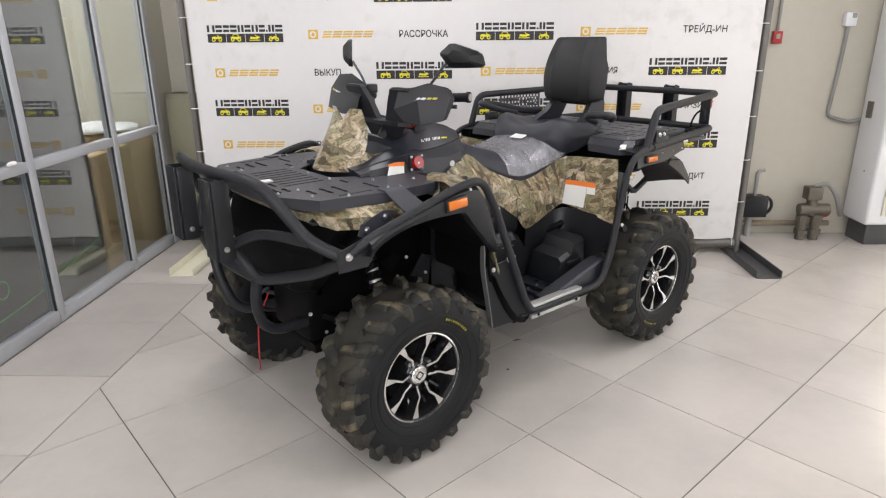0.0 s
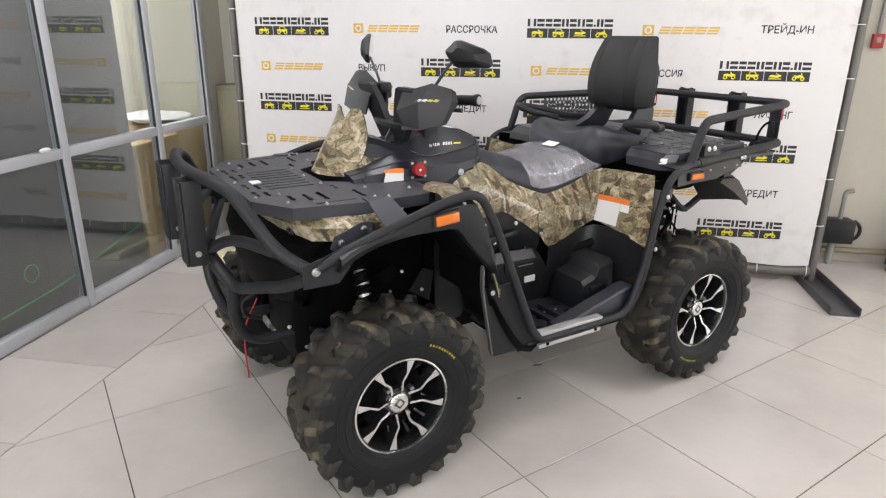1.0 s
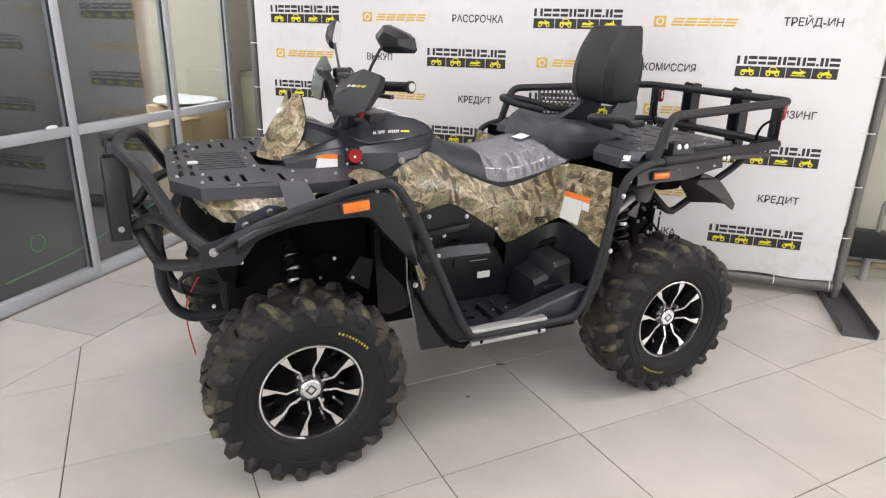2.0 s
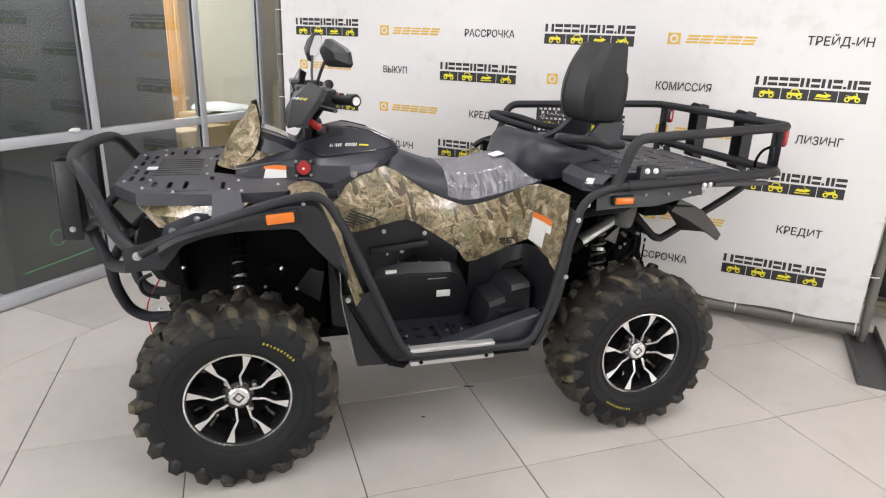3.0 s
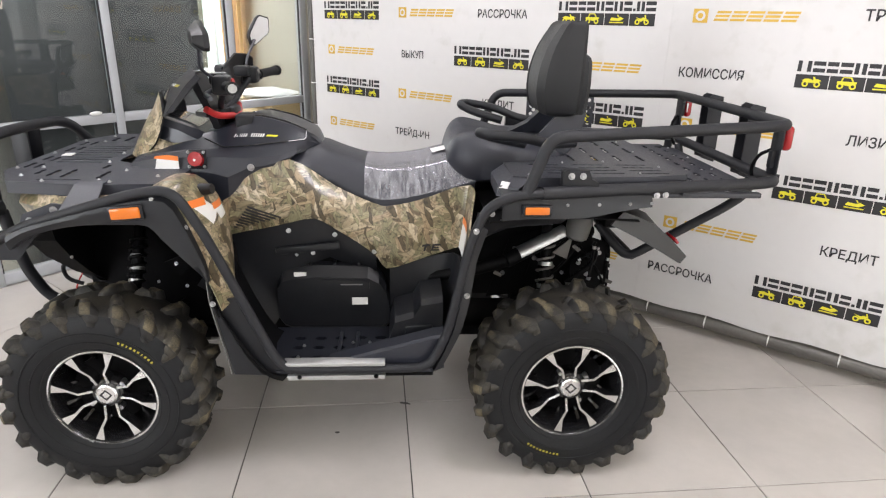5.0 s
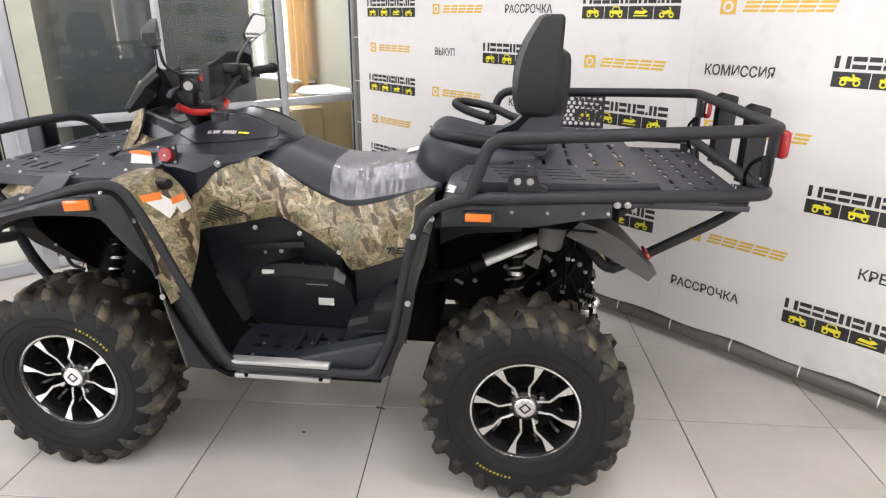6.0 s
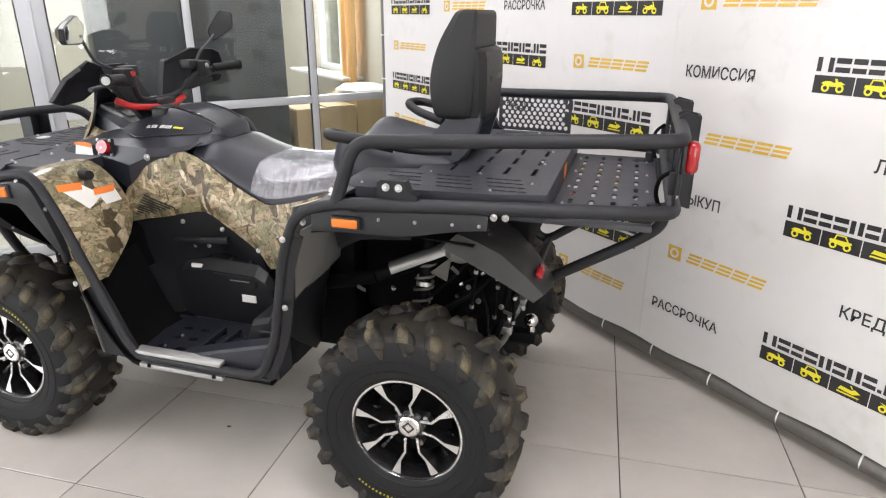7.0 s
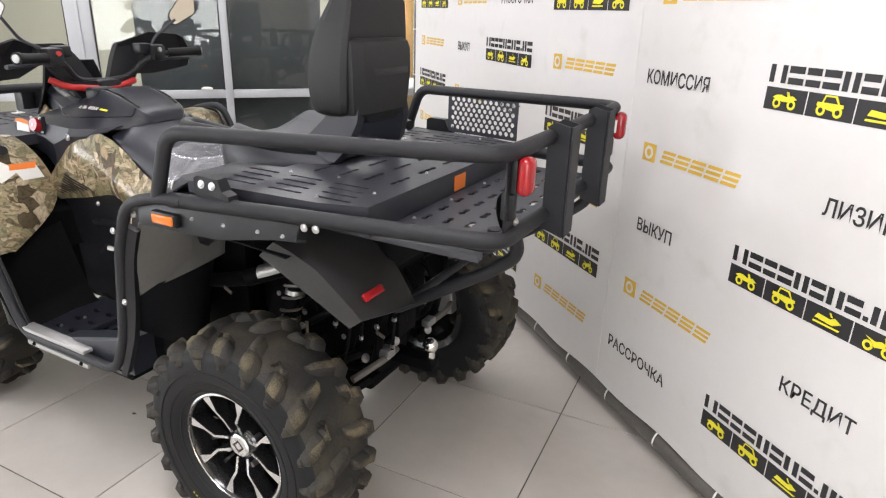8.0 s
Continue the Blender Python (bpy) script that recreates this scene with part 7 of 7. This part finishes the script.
def tail_lamp(s):
    bracket = part("lamp_bracket", box(box(bmesh.new(), (1.445, s * 0.4 - 0.03, 1.02), (1.45, s * 0.4 + 0.03, 1.20), 0.002), (1.43, s * 0.4 - 0.012, 1.06), (1.46, s * 0.4 + 0.012, 1.12), 0.004), "tubing", atv)
    lamp = part("tail_lamp", box(bmesh.new(), (1.462, s * 0.395 - 0.023, 1.118), (1.496, s * 0.395 + 0.023, 1.202), 0.016, seg=4), "lens", atv, "red tail lamp with a clear edge")
    part("lamp_housing", box(bmesh.new(), (1.445, s * 0.395 - 0.02, 1.12), (1.466, s * 0.395 + 0.02, 1.198), 0.008), "plastic", lamp)
    part("clear_strip", box(bmesh.new(), (1.468, s * 0.395 - s * 0.0235 - 0.002, 1.14), (1.474, s * 0.395 - s * 0.0235 + 0.002, 1.18), 0.001), "sticker", lamp)
    for z in (1.05, 1.19):
        bolt(bracket, (1.452, s * 0.375, z), (1, 0, 0), 0.008)
    part("hose", tube(bmesh.new(), [(1.44, s * 0.39, 1.12), (1.41, s * 0.37, 1.10), (1.40, s * 0.35, 1.05), (1.42, s * 0.34, 1.0)], 0.006, 0.03, 8), "under", lamp)


both_sides(tail_lamp)
# perforated side screen between the rails
x0, x1 = 0.79, 1.10
bm = bmesh.new()
holes = []
for j in range(7):
    for i in range(12):
        x, z = x0 + 0.022 + 0.0243 * i + (0.012 if j % 2 else 0), 1.065 + 0.0175 * j
        if x < x1 - 0.012:
            holes.append([(x + 0.0085 * math.cos(k * math.pi / 4 + 0.39), z + 0.0085 * math.sin(k * math.pi / 4 + 0.39)) for k in range(8)])
slab(bm, [(x0, 1.045), (x1, 1.045), (x1, 1.19), (x0, 1.19)], 0.0, 0.003, holes, Matrix.Translation((0, 0.69, 0)) @ Matrix.Rotation(radians(-9.0), 4, "Z") @ Matrix.Rotation(radians(90), 4, "X"))
part("side_screen", bm, "steel", atv, "perforated black steel screen", angle=20)

# -- handlebar, controls, mirrors --
part("steering_stem", cyl(box(bmesh.new(), (-0.475, -0.05, 1.15), (-0.41, 0.05, 1.195), 0.015), (-0.53, 0, 1.02), (-0.445, 0, 1.17), 0.03), "plastic", atv)
part("bar_tray", slab(bmesh.new(), [(-0.475, -0.19), (-0.45, -0.15), (-0.428, -0.05), (-0.428, 0.05), (-0.447, 0.115), (-0.50, 0.11), (-0.53, -0.02), (-0.52, -0.16)], 1.192, 0.016), "plastic", atv, "flat black tray over the red strap", angle=30)
part("red_strap", tube(bmesh.new(), [(-0.47, -0.205, 1.205), (-0.445, -0.16, 1.178), (-0.42, -0.05, 1.163), (-0.42, 0.05, 1.166), (-0.44, 0.125, 1.182)], 0.012, 0.06), "cloth", atv, "red rubber strap under the handlebar")


def controls(s):
    part("handlebar", tube(bmesh.new(), [(-0.45, 0, 1.188), (-0.45, s * 0.11, 1.195), (-0.412, s * 0.175, 1.27), (-0.38, s * 0.255, 1.287), (-0.333, s * 0.375, 1.293)], 0.011, 0.04), "tubing", atv)
    part("grip", cyl(cyl(bmesh.new(), (-0.38, s * 0.255, 1.287), (-0.334, s * 0.372, 1.293), 0.0175, seg=20), (-0.336, s * 0.368, 1.293), (-0.331, s * 0.38, 1.2935), 0.021, seg=20), "rubber", atv, "black rubber grip")
    bm = bmesh.new()
    cyl(bm, (-0.331, s * 0.38, 1.2935), (-0.3297, s * 0.3835, 1.2936), 0.014, seg=16)
    part("grip_cap", bm, "alloy", atv)
    part("switch_box", box(bmesh.new(), (-0.435, s * 0.215 - 0.03, 1.255), (-0.375, s * 0.215 + 0.03, 1.32), 0.012), "plastic", atv)
    part("button", cyl(bmesh.new(), (-0.376, s * 0.21, 1.30), (-0.368, s * 0.212, 1.302), 0.009), "red" if s < 0 else "grey", atv)
    part("lever", tube(bmesh.new(), [(-0.44, s * 0.2, 1.27), (-0.45, s * 0.27, 1.262), (-0.40, s * 0.38, 1.262)], 0.008, 0.05), "steel", atv)
    part("brake_reservoir", box(bmesh.new(), (-0.455, s * 0.17 - 0.028, 1.285), (-0.40, s * 0.17 + 0.028, 1.325), 0.008), "plastic", atv)
    # hand guard: a faceted shield wrapped round the grip
    dx = 0.02 if s > 0 else 0
    rows = [[(-0.515, s * 0.16, 1.312), (-0.555, s * 0.185, 1.25), (-0.565, s * 0.26, 1.208)],
            [(-0.475, s * 0.30, 1.35), (-0.54, s * 0.315, 1.29), (-0.56, s * 0.36, 1.203)],
            [(-0.44, s * 0.375, 1.335), (-0.466, s * 0.42, 1.30), (-0.52, s * 0.44, 1.225)],
            [(-0.425, s * 0.378, 1.325), (-0.446, s * 0.423, 1.295), (-0.50, s * 0.44, 1.228)]]
    if s > 0:
        rows = [[(-0.505, 0.10, 1.325), (-0.535, 0.12, 1.27), (-0.54, 0.15, 1.20)],
                [(-0.49, 0.24, 1.368), (-0.53, 0.25, 1.30), (-0.535, 0.27, 1.195)],
                [(-0.475, 0.37, 1.36), (-0.505, 0.40, 1.30), (-0.52, 0.41, 1.215)],
                [(-0.45, 0.385, 1.345), (-0.46, 0.42, 1.295), (-0.49, 0.43, 1.225)]]
    hg = part("hand_guard", sheet(bmesh.new(), [[(x + dx, y, z) for x, y, z in row] for row in rows], 0.006), "matte", atv, "faceted graphite hand guard", angle=25)
    # broad arm from the steering head up to the guard
    bm = bmesh.new()
    loft(bm, [[(x - 0.013, s * y0, z), (x + 0.013, s * y0, z), (x + 0.013, s * y1, z), (x - 0.013, s * y1, z)] for x, y0, y1, z in ((-0.468, 0.0, 0.09, 1.12), (-0.475, 0.03, 0.15, 1.19), (-0.49, 0.07, 0.21, 1.27), (-0.503, 0.105, 0.225, 1.32), (-0.50, 0.12, 0.215, 1.328))])
    part("guard_arm", bm, "matte", hg, angle=20)
    for k in range(5):
        y = 0.285 + 0.019 * k
        lay("decal", hg, [(-0.5, s * (y + a), 1.282 + 0.004 * k + b) for a, b in ((0, -0.0045), (0.016, -0.004), (0.018, 0.006), (0.002, 0.0055))], (1, 0, -0.3), "mark" if k > 2 else "alu", hg, n=2)


both_sides(controls)


def mirror(centre, turn, lean, stem, wide=1.0, tall=1.0):
    m = Matrix.Translation(centre) @ Matrix.Rotation(radians(turn), 4, "Z") @ Matrix.Rotation(radians(lean), 4, "X")
    out = [(-0.085, -0.022), (-0.072, 0.018), (-0.052, 0.03), (0.03, 0.05), (0.05, 0.047), (0.083, 0.004), (0.08, -0.008), (0.045, -0.05), (0.028, -0.054), (-0.075, -0.036)]
    rings = []
    for x, k in ((-0.036, 0.3), (-0.033, 0.5), (-0.008, 0.97), (0.006, 1.0), (0.0085, 0.95)):
        rings.append([m @ Vector((x, a * k * wide, b * k * tall)) for a, b in out])
    head = part("mirror", loft(bmesh.new(), rings), "plastic", atv, "angular black wing mirror", angle=18)
    bm = bmesh.new()
    bm.faces.new([bm.verts.new(m @ Vector((0.0088, a * 0.9 * wide, b * 0.9 * tall))) for a, b in out])
    part("mirror_glass", bm, "mirror", head, smooth=False)
    part("mirror_stem", tube(bmesh.new(), stem, 0.0055, 0.03, 8), "steel", head)


mirror((-0.40, -0.412, 1.447), 25, 6, [(-0.43, -0.22, 1.31), (-0.452, -0.29, 1.345), (-0.43, -0.35, 1.42), (-0.41, -0.37, 1.43)], 1.1, 0.86)
mirror((-0.395, 0.36, 1.455), -36, 40, [(-0.42, 0.21, 1.315), (-0.42, 0.235, 1.35), (-0.405, 0.33, 1.415)], 0.86, 0.82)

part("tag", box(bmesh.new(), (-1.055, -0.05, 1.0085), (-1.02, -0.01, 1.013), 0.001), "sticker", plate, "small white paper tag")
part("tag", box(bmesh.new(), (-0.56, -0.45, 1.0085), (-0.535, -0.415, 1.0105), 0.0005), "sticker", plate)
part("tag", sheet(bmesh.new(), [[(0.512, -0.50, 1.033), (0.503, -0.501, 1.008)], [(0.535, -0.517, 1.033), (0.526, -0.518, 1.008)]], 0.003), "sticker", cplate)


# ---- marks on the floor ----
def scuff(x, y, w, d, turn, lab):
    mark = thing("scuff_mark", lab, "floor mark", pose(x, y, 0.0, 0, 0, turn), "scuff marks")
    bm = bmesh.new()
    n = 14
    jig = random.Random(int(x * 1000))
    lo, hi = [], []
    for k in range(n):
        a = 2 * math.pi * k / n
        f = jig.uniform(0.6, 1.15)
        lo.append(bm.verts.new((w * f * math.cos(a), d * f * math.sin(a), 0.0)))
        hi.append(bm.verts.new((w * f * 0.7 * math.cos(a), d * f * 0.7 * math.sin(a), 0.0012)))
    for k in range(n):
        j = (k + 1) % n
        bm.faces.new((lo[k], lo[j], hi[j], hi[k]))
    bm.faces.new(hi)
    part("smear", bm, "grout", mark)


scuff(-0.056, -0.357, 0.011, 0.007, 10, "small dark speck of dirt on the tile")
scuff(0.208, -0.166, 0.028, 0.009, -20, "dark scuff across the tile joint")


# ---- floor tiles, the pieces last ----
def cut(poly, a, b, c):
    """The part of a polygon where a x + b y >= c."""
    out = []
    for i, p in enumerate(poly):
        q = poly[(i + 1) % len(poly)]
        fp, fq = a * p[0] + b * p[1] - c, a * q[0] + b * q[1] - c
        if fp >= 0:
            out.append(p)
        if fp * fq < 0:
            t = fp / (fp - fq)
            out.append((p[0] + (q[0] - p[0]) * t, p[1] + (q[1] - p[1]) * t))
    return out


def tile_mesh(poly):
    """A tile 3.5 mm thick with an eased upper edge."""
    bm = bmesh.new()
    c = Vector((sum(p[0] for p in poly) / len(poly), sum(p[1] for p in poly) / len(poly)))
    rings = []
    for inset, z in ((0, -0.0035), (0, -0.0012), (0.0012, 0.0)):
        rings.append([(*(Vector(p) + (c - Vector(p)).normalized() * inset), z) for p in poly])
    vs = [[bm.verts.new(p) for p in r] for r in rings]
    k = len(poly)
    for a, b in zip(vs, vs[1:]):
        for i in range(k):
            bm.faces.new((a[i], a[(i + 1) % k], b[(i + 1) % k], b[i]))
    bm.faces.new(vs[-1])
    me = mesh_of("tile", bm, False)
    me.materials.append(M["tile"])
    return me


PITCH, JOINT = 0.6025, 0.0042
h = (PITCH - JOINT) / 2
SQUARE = [(-h, -h), (h, -h), (h, h), (-h, h)]
whole = tile_mesh(SQUARE)
EDGE = U0 + 0.6
inv = ROOM.inverted()
def corner(i, j):
    """Where four tiles meet; the laying drifts a little from column to column."""
    lean = math.tan(radians(max(0.6, min(3.4, 2.3 + 0.45 * (i - 1)))))
    p = Vector((-0.367 + i * 0.6, -0.782 + 0.0385 * i * 0.6, 0)) + Vector((-lean, 1, 0)).normalized() * (j * PITCH)
    return (inv @ p).xy


stray = random.Random(4)
for i in range(-9, 13):
    for j in range(-9, 13):
        quad = [corner(i, j), corner(i + 1, j), corner(i + 1, j + 1), corner(i, j + 1)]
        c = sum(quad, Vector((0, 0))) / 4
        if not (U0 - 0.3 < c.x < U1 + 0.4 and N0 - 0.4 < c.y < N1 + 0.4):
            continue
        inside = [tuple(q + (c - q).normalized() * JOINT * 0.707) for q in quad]
        for a, b, k in ((1, 0, EDGE + JOINT), (-1, 0, -U1), (0, 1, N0), (0, -1, -N1)):
            inside = cut(inside, a, b, k) if inside else inside
        if len(inside) < 3:
            continue
        ob = new("tile", tile_mesh(inside))
        ob.parent = floor
        ob.location.z = stray.uniform(-0.0003, 0.0003)
for k in range(-9, 4):
    m = Matrix.Translation((U0 + 0.3, -1.25 + (k + 0.5) * PITCH, 0))
    ob = new("tile", whole)
    ob.parent = floor
    ob.matrix_basis = m
for k in range(-6, 4):
    for q in range(7):
        m = Matrix.Translation((U0 - 0.31 - q * PITCH, -1.25 + (k + 0.5) * PITCH, 0))
        if m.translation.y < N1:
            ob = new("tile", whole)
            ob.parent = floor
            ob.matrix_basis = m
